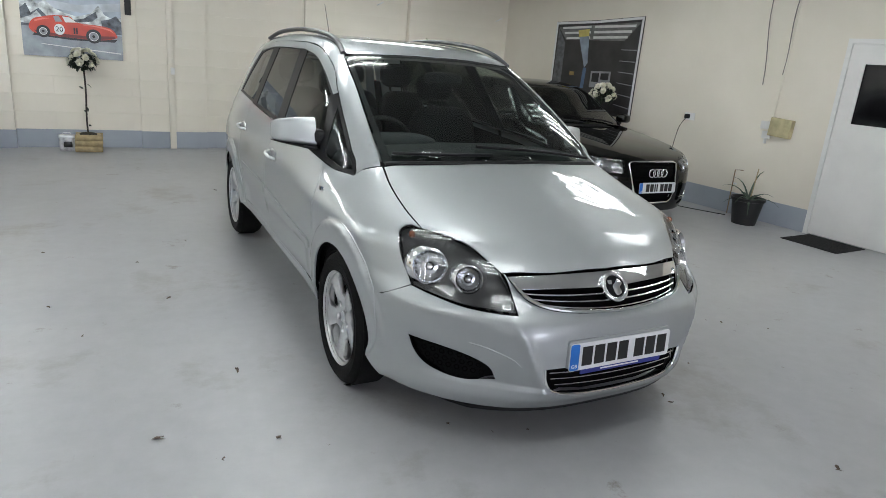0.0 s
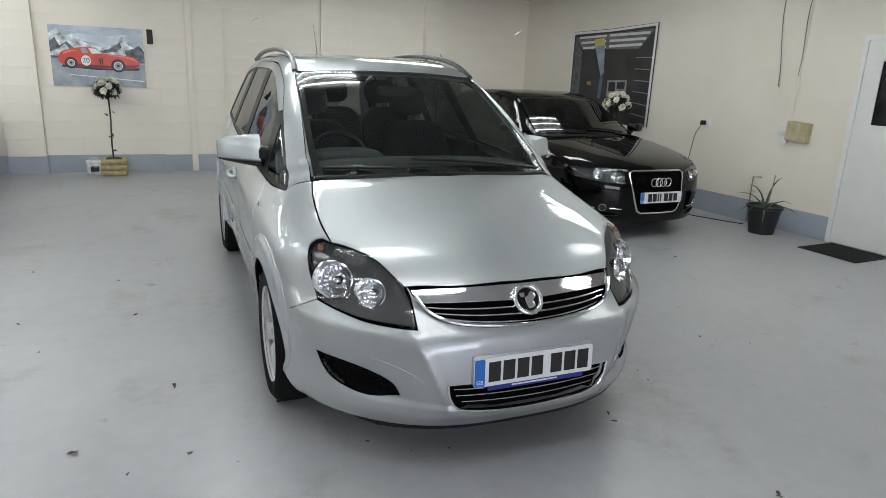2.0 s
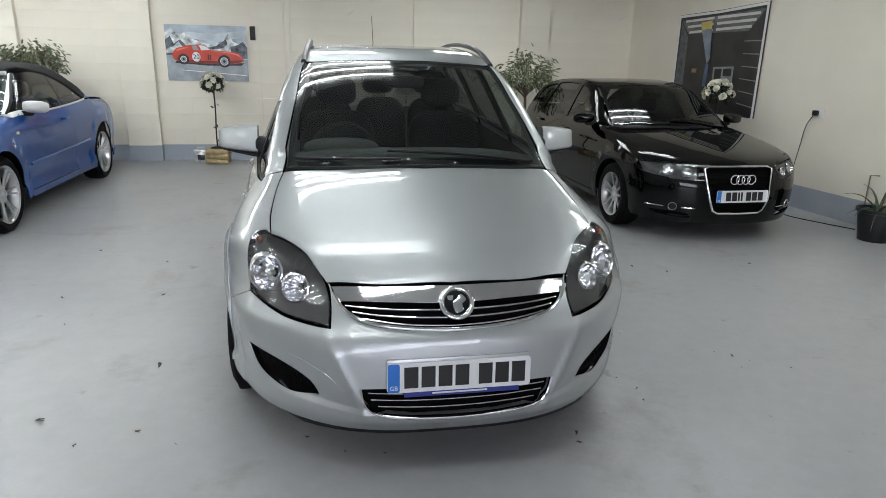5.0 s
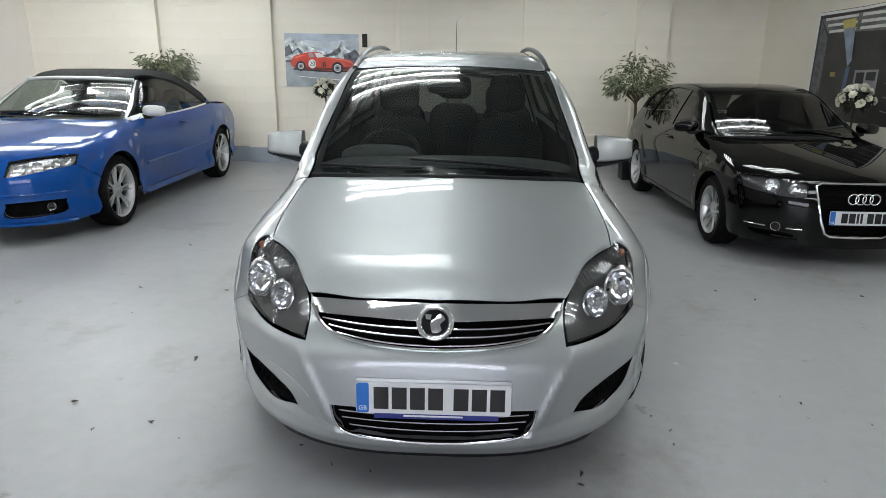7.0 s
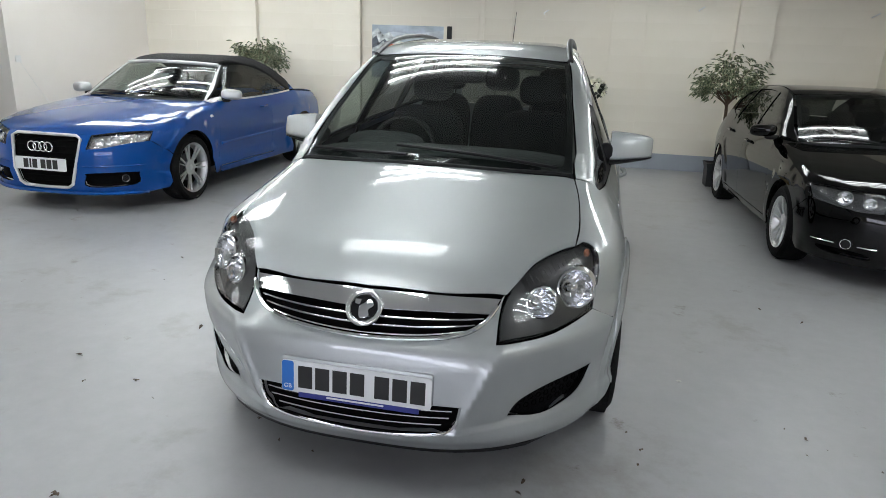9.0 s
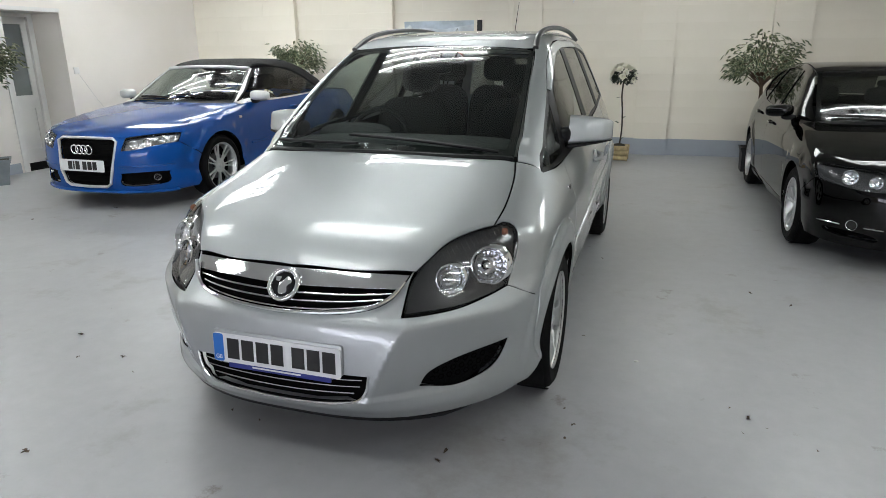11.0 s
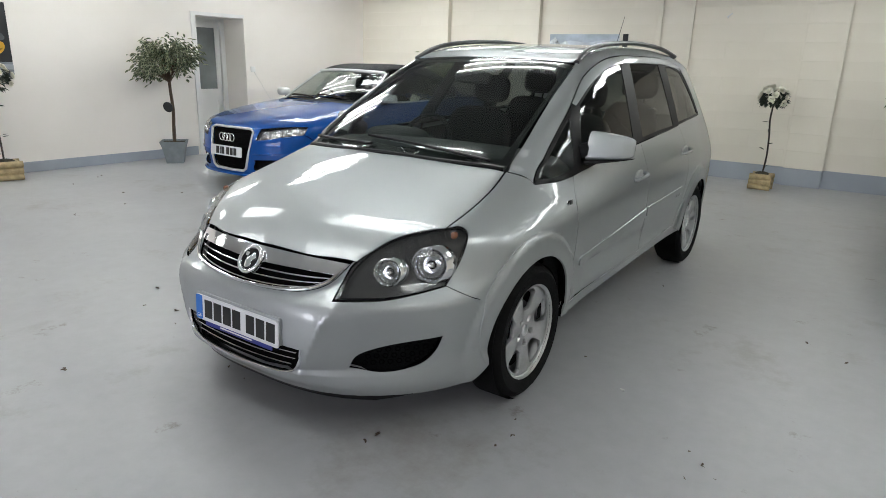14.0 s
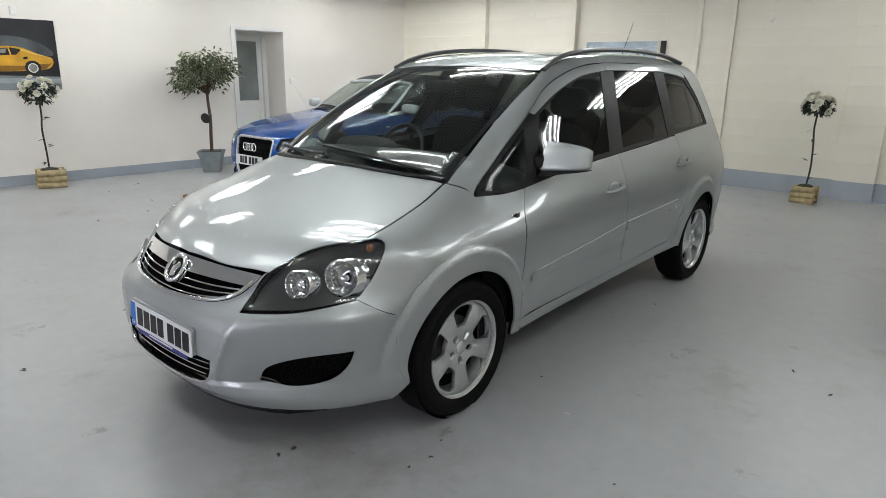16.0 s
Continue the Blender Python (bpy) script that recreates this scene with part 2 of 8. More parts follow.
def inside_poly(px, py, poly):
    q = np.array(poly)
    x0, y0, x1, y1 = q[:, 0], q[:, 1], np.roll(q[:, 0], -1), np.roll(q[:, 1], -1)
    c = (y0[None] > py[:, None]) != (y1[None] > py[:, None])
    xi = x0 + (py[:, None] - y0) * (x1 - x0) / np.where(y1 == y0, 1e-12, y1 - y0)
    return (c & (px[:, None] < xi)).sum(1) % 2 == 1


def projection(mode, yc=0.3):
    """Two maps for a panel: body point to flat place, and flat place to ray."""
    if mode == "round":
        def flat(p):
            return np.stack([np.arctan2(p[:, 0], yc - p[:, 1]), p[:, 2]], 1)

        def rays(q):
            d = np.stack([np.sin(q[:, 0]), -np.cos(q[:, 0]), 0 * q[:, 0]], 1)
            return np.stack([0 * q[:, 0], 0 * q[:, 0] + yc, q[:, 1]], 1) + 2.2 * d, -d, 2.2
        return flat, rays
    d = Vector(mode).normalized()
    u = d.cross(Vector((0, 0, 1)) if abs(d.z) < 0.95 else Vector((0, 1, 0))).normalized()
    v = u.cross(d)
    d, u, v = np.array(d), np.array(u), np.array(v)
    return (lambda p: np.stack([p @ u, p @ v], 1)), (lambda q: (q[:, :1] * u + q[:, 1:] * v + 6 * d, np.tile(-d, (len(q), 1)), 8))


def panel(name, form, mode, rim, mat, parent, holes=(), step=0.03, off=0.0, edge=0.012, mirror=False, label="", yc=0.3):
    """A body panel: the part of the form inside rim, less the holes, with its edges folded in."""
    flat, rays = projection(mode, yc)
    loops = [flat(np.array(r, float)) for r in (rim, *holes)]
    lo, hi = loops[0].min(0), loops[0].max(0)
    sx = step / (0.9 if mode == "round" else 1)
    gx, gy = np.meshgrid(np.arange(lo[0] + sx / 2, hi[0], sx), np.arange(lo[1] + step / 2, hi[1], step))
    g = np.stack([gx.ravel(), gy.ravel()], 1)
    keep = inside_poly(g[:, 0], g[:, 1], loops[0])
    for h in loops[1:]:
        keep &= ~inside_poly(g[:, 0], g[:, 1], h)
    for l in loops:
        seg = np.roll(l, -1, 0) - l
        near = np.full(len(g), 9.0)
        for a, s in zip(l, seg):
            t = np.clip(((g - a) @ s) / max(s @ s, 1e-12), 0, 1)
            near = np.minimum(near, np.linalg.norm(g - a - t[:, None] * s, axis=1))
        keep &= near > step * 0.35
    verts, edges, k = [], [], 0
    for l in loops:
        verts += [Vector(p) for p in l]
        edges += [(k + i, k + (i + 1) % len(l)) for i in range(len(l))]
        k += len(l)
    verts += [Vector(p) for p in g[keep]]
    from_cdt = geometry_cdt(verts, edges)
    q = np.array([tuple(v) for v in from_cdt[0]])
    tri = np.array([f for f in from_cdt[2] if len(f) == 3])
    c = q[tri].mean(1)
    ok = inside_poly(c[:, 0], c[:, 1], loops[0])
    for h in loops[1:]:
        ok &= ~inside_poly(c[:, 0], c[:, 1], h)
    tri = tri[ok]
    o, w, far = rays(q)
    p, _ = form.march(o, w, far)
    nor = form.normal(p)
    p = p + nor * off
    a, b, cc = p[tri[:, 0]], p[tri[:, 1]], p[tri[:, 2]]
    flip = (np.cross(b - a, cc - a) * nor[tri[:, 0]]).sum(1) < 0
    tri[flip] = tri[flip][:, ::-1]
    faces = [tuple(t) for t in tri]
    loop_normals = [tuple(nor[i]) for t in tri for i in t]
    slots = [0] * len(faces)
    pts = [tuple(v) for v in p]
    # Below 4 mm a painted panel's fold turns near-black: gap shade put into colour.
    shaded_fold = mat in (SILVER, BLUE, BLACK_PAINT) and edge > 0.008 and not off
    levels = (0.004, edge) if shaded_fold else (edge,)
    if edge:
        count = {}
        for t in faces:
            for i, j in ((t[0], t[1]), (t[1], t[2]), (t[2], t[0])):
                count[(i, j)] = 1
        rimv = {}
        for i, j in [e for e in count if (e[1], e[0]) not in count]:
            for v in (i, j):
                if v not in rimv:
                    rimv[v] = [len(pts) + k for k in range(len(levels))]
                    pts += [tuple(p[v] - nor[v] * e) for e in levels]
            fn = np.cross(p[j] - p[i], -nor[i])
            fn = -fn / max(np.linalg.norm(fn), 1e-9)
            faces.append((j, i, rimv[i][0], rimv[j][0]))
            slots.append(0)
            bent = (fn * 0.8 + nor[i] * 0.6)
            loop_normals += [tuple(bent), tuple(bent), tuple(fn), tuple(fn)]
            if shaded_fold:
                faces.append((rimv[j][0], rimv[i][0], rimv[i][1], rimv[j][1]))
                slots.append(1)
                loop_normals += [tuple(fn)] * 4
    made = []
    for s in (1, -1) if mirror else (1,):
        me = bpy.data.meshes.new(name)
        if s > 0:
            me.from_pydata(pts, [], faces)
            ln = loop_normals
        else:
            me.from_pydata([(-x, y, z) for x, y, z in pts], [], [f[::-1] for f in faces])
            ln, i = [], 0
            for f in faces:
                ln += [(-x, y, z) for x, y, z in loop_normals[i:i + len(f)][::-1]]
                i += len(f)
        me.shade_smooth()
        me.normals_split_custom_set(ln)
        me.materials.append(mat)
        if edge and shaded_fold:
            me.materials.append(DARK)
            me.polygons.foreach_set("material_index", slots)
        ob = new(name, me)
        ob.parent = parent
        if label:
            ob["label"] = label
        made.append(ob)
    return made


def geometry_cdt(verts, edges):
    from mathutils.geometry import delaunay_2d_cdt
    return delaunay_2d_cdt(verts, edges, [], 0, 1e-6)

# ---- silver people carrier: front axle at y = 0, nose towards -y ----
MPV_TOP = curve1([-1.0, -0.93, -0.86, -0.784, -0.65, -0.5, -0.3, -0.1, 0.02], [0.55, 0.61, 0.68, 0.746, 0.831, 0.886, 0.946, 1.005, 1.038])
MPV_ROOF = curve1([-0.2, 0.0, 0.25, 0.5, 0.8, 0.9, 1.05, 1.3, 1.7, 2.2, 2.7, 3.1, 3.35], [0.878, 1.03, 1.184, 1.314, 1.461, 1.503, 1.545, 1.578, 1.598, 1.600, 1.580, 1.535, 1.48])
MPV_PLAN = curve1([-0.95, -0.75, -0.55, -0.3, 0.0, 0.4, 1.2, 2.2, 2.7, 3.1, 3.5], [0.72, 0.78, 0.815, 0.86, 0.878, 0.888, 0.897, 0.897, 0.885, 0.855, 0.79])
MPV_LEAN = curve1([0.12, 0.19, 0.235, 0.28, 0.33, 0.42, 0.6, 0.75, 0.84, 0.92, 1.0, 1.1, 1.3, 1.5, 1.65], [0.10, 0.045, 0.018, 0.018, 0.031, 0.024, 0.004, 0.0, 0.010, 0.034, 0.062, 0.105, 0.195, 0.29, 0.365])
MPV_NOSE = curve1([0.12, 0.2, 0.28, 0.38, 0.5, 0.56, 0.60, 0.66, 0.72, 0.80], [-0.83, -0.88, -0.915, -0.93, -0.925, -0.915, -0.885, -0.845, -0.81, -0.775])
MPV_TAIL = curve1([0.15, 0.3, 0.5, 0.75, 1.0, 1.3, 1.5], [3.42, 3.50, 3.53, 3.50, 3.44, 3.34, 3.24])


def mpv_field(p):
    x, y, z = np.abs(p[:, 0]), p[:, 1], p[:, 2]
    yt = y - 0.35 * np.clip((2.2 - y) / 0.7, 0, 1) * x * x
    lid = np.where(yt < 0.3, MPV_TOP(np.minimum(yt, 0.3)), 9)
    roof = np.where(yt > -0.3, MPV_ROOF(yt), 0)
    hood = np.where(yt < 0.012, lid, roof)
    over = x - 0.50 - 0.12 * (yt + 0.7)
    fold = 0.045 * 0.5 * (over + np.sqrt(over * over + 0.012**2))
    top = (z - hood + 0.03 * x * x + np.where(yt < 0.012, 0.020 * np.minimum(x, 0.3) + fold + 0.05 * np.maximum(x - 0.5, 0) ** 2, 0)) * np.where(yt > 0.012, 0.9, 1.0)
    lean = MPV_LEAN(z) + 0.075 * step01(y, 1.0, 0.15) * step01(z, 0.74, 0.96) * step01(z, 1.5, 1.1)
    wide = MPV_PLAN(y) - lean
    for hub in (0.0, 2.665):
        r = np.hypot(y - hub, z - 0.31)
        wide = wide + (0.016 * step01(r, 0.458, 0.425) + 0.006 * step01(r, 0.425, 0.35)) * step01(z, 1.2, 0.9)
    wide = wide - 0.007 * step01(z, 0.52, 0.50) * step01(z, 0.33, 0.38) * step01(y, 0.5, 0.6) * step01(y, 2.2, 2.0)
    wide = wide - 0.024 * step01(z, 0.34, 0.28) * step01(y, 0.70, 0.42) * step01(y, 0.0, 0.3) - 0.03 * step01(z, 0.36, 0.27) * step01(y, 0.4, 0.7) * step01(y, 2.6, 2.2)
    side = x - wide
    crease = 0.47 - 0.45 * np.clip(0.58 - z, 0, 0.3)
    ridge = step01(z, 0.66, 0.57) * step01(z, 0.20, 0.33)
    past = x - crease
    nose = MPV_NOSE(z) + (0.82 - 0.40 * ridge) * x**3 + 0.48 * ridge * 0.5 * (past + np.sqrt(past * past + 0.0035**2)) - 0.007 * ridge * np.exp(-(past / 0.022) ** 2)
    nose = nose - 0.016 * step01(z, 0.31, 0.285) * step01(z, 0.19, 0.25) * step01(x, 0.80, 0.6)
    scoop = np.exp(-(((z - 0.335 - 0.28 * np.maximum(x - 0.5, 0)) / 0.05) ** 2)) * step01(x, 0.43, 0.55) * step01(x, 0.86, 0.72)
    nose = nose + 0.016 * scoop
    front = (nose - y) * 0.95
    tail = y - MPV_TAIL(z) + 0.25 * x * x
    v = smax(top, side, np.where(yt < 0.1, 0.15, 0.10))
    v = smax(v, front, 0.07)
    v = smax(v, tail, 0.12)
    return smax(v, 0.17 - z, 0.03)


MPV = Form(mpv_field)


def arc(cx, cz, r, a0, a1, n=16):
    """Side-view arc round a wheel: angles in degrees from the rear, upwards."""
    return [(cx + r * math.cos(radians(a0 + (a1 - a0) * i / n)), cz + r * math.sin(radians(a0 + (a1 - a0) * i / n))) for i in range(n + 1)]


def superblob(a, b, c, e=0.5, m=None, n=20, bm=None):
    """A rounded box: a superellipsoid of half sizes a, b, c."""
    own = bmesh.new()
    bmesh.ops.create_uvsphere(own, u_segments=n * 2, v_segments=n, radius=1)
    for v in own.verts:
        q = [math.copysign(abs(t) ** 1.0, t) for t in v.co]
        k = (abs(q[0]) ** (2 / e) + abs(q[1]) ** (2 / e) + abs(q[2]) ** (2 / e)) ** (-e / 2)
        v.co = Vector((q[0] * k * a, q[1] * k * b, q[2] * k * c))
    if m:
        bmesh.ops.transform(own, matrix=m, verts=own.verts)
    return merge(bm, own)


def wheel(parent, at, radius, rim, width, holes, dish, lug, spoke_mat=None, steer=0.0, label="", ripple=5, phase=0.0, wall=0.03):
    """A road wheel with its face towards +x: tyre, rim, spokes, brake disc and nuts."""
    hub = new("wheel")
    hub.parent = parent
    hub.matrix_basis = pose(*at, 0, 0, steer)
    if label:
        hub["label"] = label
    turn = Matrix.Rotation(radians(90), 4, "Y")
    w = width / 2
    tyre = lathe([(rim + 0.004, -w + 0.01), (rim + 0.03, -w), (radius - 0.035, -w - 0.004), (radius - 0.012, -w + 0.012), (radius, -w + 0.04), (radius + 0.001, 0),
                  (radius, w - 0.04), (radius - 0.012, w - 0.012), (radius - 0.035, w + 0.004), (rim + 0.03, w), (rim + 0.008, w - 0.006), (rim - 0.002, w - 0.014)], 64, None, turn)
    for gx in (-0.5, -0.17, 0.17, 0.5):
        lathe([(radius + 0.0015, gx * w - 0.004), (radius + 0.004, gx * w - 0.004), (radius + 0.004, gx * w + 0.03), (radius + 0.0015, gx * w + 0.03)], 64, tyre, turn)
    part("tyre", tyre, RUBBER, hub, "", 40)
    part("rim", lathe([(rim - 0.004, w - 0.012), (rim + 0.006, w - 0.004), (rim + 0.004, w - 0.012), (rim - 0.012, w - 0.03), (rim - 0.02, 0), (rim - 0.02, -w + 0.02)], 64, None, turn), ALLOY, hub, "", 40)
    part("brake_disc", lathe([(0.0, 0.02), (0.06, 0.02), (0.135, 0.016), (0.135, 0.004), (0.0, 0.004)], 40, None, turn), DISC_STEEL, hub, "worn steel brake disc", 30)
    part("backing", lathe([(0.0, 0.002), (rim - 0.021, 0.002)], 32, None, turn), DARK, hub)
    form = Form(lambda p: p[:, 0] - (w - 0.012 - dish(np.hypot(p[:, 1], p[:, 2])) - 0.012 * (0.5 - 0.5 * np.cos(ripple * (np.arctan2(p[:, 2], p[:, 1]) - phase))) * step01(np.hypot(p[:, 1], p[:, 2]), 0.05, 0.10) * step01(np.hypot(p[:, 1], p[:, 2]), rim - 0.008, rim - 0.03)))
    circle = [(0, (rim - 0.002) * math.cos(2 * math.pi * i / 72), (rim - 0.002) * math.sin(2 * math.pi * i / 72)) for i in range(72)]
    panel("spokes", form, (1, 0, 0), circle, spoke_mat or ALLOY, hub, holes=holes, step=0.012, edge=wall)
    face = w - 0.012 - float(dish(0.0))
    part("centre_cap", lathe([(0.0, face + 0.008), (0.022, face + 0.007), (0.028, face + 0.002), (0.029, face - 0.01)], 28, None, turn), SATIN, hub, "", 40)
    for i in range(5):
        a = 2 * math.pi * (i + 0.5) / 5 + math.pi / 2
        part("wheel_nut", cyl(0.009, 0.008, 0.02, (face - 0.045, lug * math.cos(a), lug * math.sin(a)), turn, 6), SATIN, hub)
    return hub


def plate(parent, m, groups, width=0.52, height=0.111, bold=True):
    """A number plate with plain bars in place of its characters."""
    p = new("number_plate")
    p.parent = parent
    p.matrix_basis = m
    p["label"] = "white number plate with blue band and dark bars"
    part("backing", prism(rounded(width, height, 0.012), 0.004), PLATE_WHITE, p)
    if bold:
        part("band", prism(rounded(0.042, height - 0.004, 0.008), 0.0015, None, Matrix.Translation((-width / 2 + 0.023, 0, 0.004))), PLATE_BLUE, p, "blue country band")
        txt = bpy.data.curves.new("country_letters", "FONT")
        txt.body, txt.size, txt.align_x, txt.extrude = "GB", 0.022, "CENTER", 0.0003
        t = new("country_letters", txt)
        t.parent = p
        t.matrix_basis = pose(-width / 2 + 0.023, -height / 2 + 0.012, 0.0058)
        txt.materials.append(PLATE_WHITE)
    total = sum(cw + 0.011 for g in groups for cw in g) - 0.011 + 0.024 * (len(groups) - 1)
    x = -total / 2 + (0.02 if bold else 0.0)
    for g in groups:
        for cw in g:
            part("bar", prism([(0, -0.0395), (cw, -0.0395), (cw, 0.0395), (0, 0.0395)], 0.0012, None, Matrix.Translation((x, 0, 0.004))), PLATE_INK, p)
            x += cw + 0.011
        x += 0.024
    return p


def seat(parent, x, y, z, width=0.5, mat=None, back=0.62, rest=True):
    s = new("seat")
    s.parent = parent
    s.matrix_basis = pose(x, y, z)
    mat = mat or CLOTH
    part("cushion", superblob(width / 2, 0.26, 0.09, 0.55, pose(0, 0, 0, 6)), mat, s, "", 180)
    part("backrest", superblob(width / 2, 0.085, back / 2, 0.5, pose(0, 0.30, back / 2 - 0.02, -16)), mat, s, "", 180)
    if rest:
        part("headrest", superblob(0.135, 0.05, 0.095, 0.6, pose(0, 0.30 + back * 0.34, back + 0.09, -12)), mat, s, "", 180)
        part("headrest_posts", tube([(-0.05, 0.28 + back * 0.3, back - 0.06), (-0.05, 0.30 + back * 0.33, back + 0.05)], 0.006, 8, tube([(0.05, 0.28 + back * 0.3, back - 0.06), (0.05, 0.30 + back * 0.33, back + 0.05)], 0.006)), TRIM, s)
    return s


def ring(radius, thick, m, n=40, k=10):
    own = bmesh.new()
    loops = []
    for i in range(n):
        a = 2 * math.pi * i / n
        loops.append([own.verts.new(((radius + thick * math.cos(2 * math.pi * j / k)) * math.cos(a), (radius + thick * math.cos(2 * math.pi * j / k)) * math.sin(a), thick * math.sin(2 * math.pi * j / k))) for j in range(k)])
    for i in range(n):
        for j in range(k):
            own.faces.new((loops[i][j], loops[(i + 1) % n][j], loops[(i + 1) % n][(j + 1) % k], loops[i][(j + 1) % k]))
    bmesh.ops.recalc_face_normals(own, faces=own.faces)
    bmesh.ops.transform(own, matrix=m, verts=own.verts)
    return own


def sector_hole(a, half_in, half_out, r_in, r_out, n=8, corner=0.012):
    """A rounded opening between two spokes, centred on angle a (degrees)."""
    pts = []
    for i in range(n + 1):
        t = -1 + 2 * i / n
        pts.append((r_out - corner * max(0, abs(t) - 0.7) / 0.3, a + half_out * t))
    for i in range(n // 2 + 1):
        t = 1 - 2 * i / (n // 2)
        pts.append((r_in + corner * 0.6 * max(0, abs(t) - 0.5) / 0.5, a + half_in * t))
    return [(0, r * math.cos(radians(d)), r * math.sin(radians(d))) for r, d in pts]


def mirror_loft(low_in, low_out, top_in, top_out, slant, n=18, k=32):
    """A door mirror's housing, swept back from its inner to its outer end."""
    bm = bmesh.new()
    rings = []
    for i in range(n):
        u = 1 - (1 - i / (n - 1)) ** 1.6
        end = max(0.0, (u - 0.80) / 0.20)
        keep = 0.35 + 0.65 * math.sqrt(max(0.0, 1 - end * end))
        lo, hi = low_in + (low_out - low_in) * u, top_in + (top_out - top_in) * u * u
        depth = (0.745 - 0.615 - 0.08 * u**1.6) / 2
        row = []
        for j in range(k):
            a = 2 * math.pi * j / k
            cy, cz = (math.copysign(abs(q) ** 0.45, q) for q in (math.cos(a), math.sin(a)))
            y = 0.745 - depth * keep * (1 - cy) + slant * (0.5 + 0.5 * cz) * (0.5 - 0.5 * cy) * (1 - 0.5 * u)
            row.append(bm.verts.new((0.802 + 0.213 * u, y, (lo + hi) / 2 + (hi - lo) / 2 * cz * (0.55 + 0.45 * keep))))
        rings.append(row)
    for a, b in zip(rings, rings[1:]):
        for j in range(k):
            bm.faces.new((a[j], a[(j + 1) % k], b[(j + 1) % k], b[j]))
    bm.faces.new(rings[0][::-1])
    bm.faces.new(rings[-1])
    bmesh.ops.recalc_face_normals(bm, faces=bm.faces)
    return bm


def build_mpv(m):
    car = thing("people_carrier", m, "silver metallic compact people carrier parked on grey floor", "car")
    F, S, T = MPV.front, MPV.side, MPV.top
    P = SILVER
    lamp_in = [(0.446, -0.815, 0.598), (0.453, -0.736, 0.692), (0.493, -0.65, 0.769), (0.545, -0.56, 0.817), (0.63, -0.46, 0.846), (0.715, -0.37, 0.854)]
    lamp_back = [(0.735, -0.358, 0.848), (0.757, -0.368, 0.822), (0.764, -0.44, 0.72), (0.749, -0.515, 0.638)]
    lamp_low = [(0.749, -0.515, 0.638), (0.68, -0.61, 0.618), (0.597, -0.705, 0.604), (0.446, -0.815, 0.598)]
    corner = S(-0.515, 0.638)
    lamp_back[-1] = lamp_low[0] = corner
    # bonnet
    nose = [T(0.0, -0.782), T(0.25, -0.764), T(0.458, -0.706)]
    flank = [T(0.458, -0.706), T(0.496, -0.648), T(0.545, -0.56), T(0.62, -0.462), T(0.668, -0.412)]
    gut = [T(0.668, -0.412), T(0.676, -0.26), T(0.664, -0.06), T(0.638, 0.09)]
    cowl = [T(0.638, 0.09), T(0.4, 0.024), T(0.0, -0.028)]
    half = spline(nose, 5)[:-1] + spline(flank, 5)[:-1] + spline(gut, 5)[:-1] + spline(cowl, 6)[:-1]
    other = [(-x, y, z) for x, y, z in (spline(nose, 5)[1:-1] + spline(flank, 5)[:-1] + spline(gut, 5)[:-1] + spline(cowl, 6))][::-1]
    panel("bonnet", MPV, (0, 0, 1), half + other, P, car, step=0.035, edge=0.018)
    # windscreen with its black band, scuttle and wipers
    ws = [[T(-0.628, 0.122), T(-0.35, 0.035), T(0.0, -0.008), T(0.35, 0.035), T(0.628, 0.122)], [T(0.628, 0.122), T(0.61, 0.38), T(0.583, 0.65), T(0.553, 0.955)],
          [T(0.553, 0.955), T(0.3, 0.912), T(0.0, 0.888), T(-0.3, 0.912), T(-0.553, 0.955)], [T(-0.553, 0.955), T(-0.583, 0.65), T(-0.61, 0.38), T(-0.628, 0.122)]]
    wi = [[T(-0.59, 0.155), T(-0.35, 0.085), T(0.0, 0.05), T(0.35, 0.085), T(0.59, 0.155)], [T(0.59, 0.155), T(0.582, 0.38), T(0.558, 0.65), T(0.528, 0.92)],
          [T(0.528, 0.92), T(0.3, 0.885), T(0.0, 0.858), T(-0.3, 0.885), T(-0.528, 0.92)], [T(-0.528, 0.92), T(-0.558, 0.65), T(-0.582, 0.38), T(-0.59, 0.155)]]
    screen = panel("windscreen", MPV, (0, -1, 1.4), outline(*ws), GLASS, car, step=0.05, edge=0, label="large raked windscreen")[0]
    panel("black_band", MPV, (0, -1, 1.4), outline(*ws), TRIM, screen, holes=[outline(*wi)], step=0.05, off=-0.004, edge=0)
    for a, b, c in (((-0.10, 0.02), (-0.34, 0.055), (-0.585, 0.135)), ((0.56, 0.10), (0.2, 0.055), (-0.16, 0.075))):
        arm = [Vector(T(*q)) + Vector((0, 0, 0.022)) for q in (a, b, c)]
        part("wiper", tube([Vector(q) for q in spline(arm, 6)], 0.011, 8, None, 0.7), TRIM, screen, "black wiper arm and blade")
    part("scuttle", tube([Vector(T(x, 0.0 + 0.3 * x * x)) + Vector((0, 0.005, -0.004)) for x in np.linspace(-0.62, 0.62, 25)], 0.02, 8, None, 0.6), TRIM, car, "black plastic scuttle below the windscreen")
    # roof
    edge_line = [T(0.545, 0.99), T(0.522, 1.3), T(0.512, 1.8), T(0.512, 2.4), T(0.52, 2.9), T(0.54, 3.12)]
    rf = spline([T(0.0, 0.90), T(0.3, 0.924), T(0.545, 0.967)], 5)[:-1] + spline(edge_line, 4)[:-1] + spline([T(0.54, 3.12), T(0.3, 3.2), T(0.0, 3.22)], 4)[:-1]
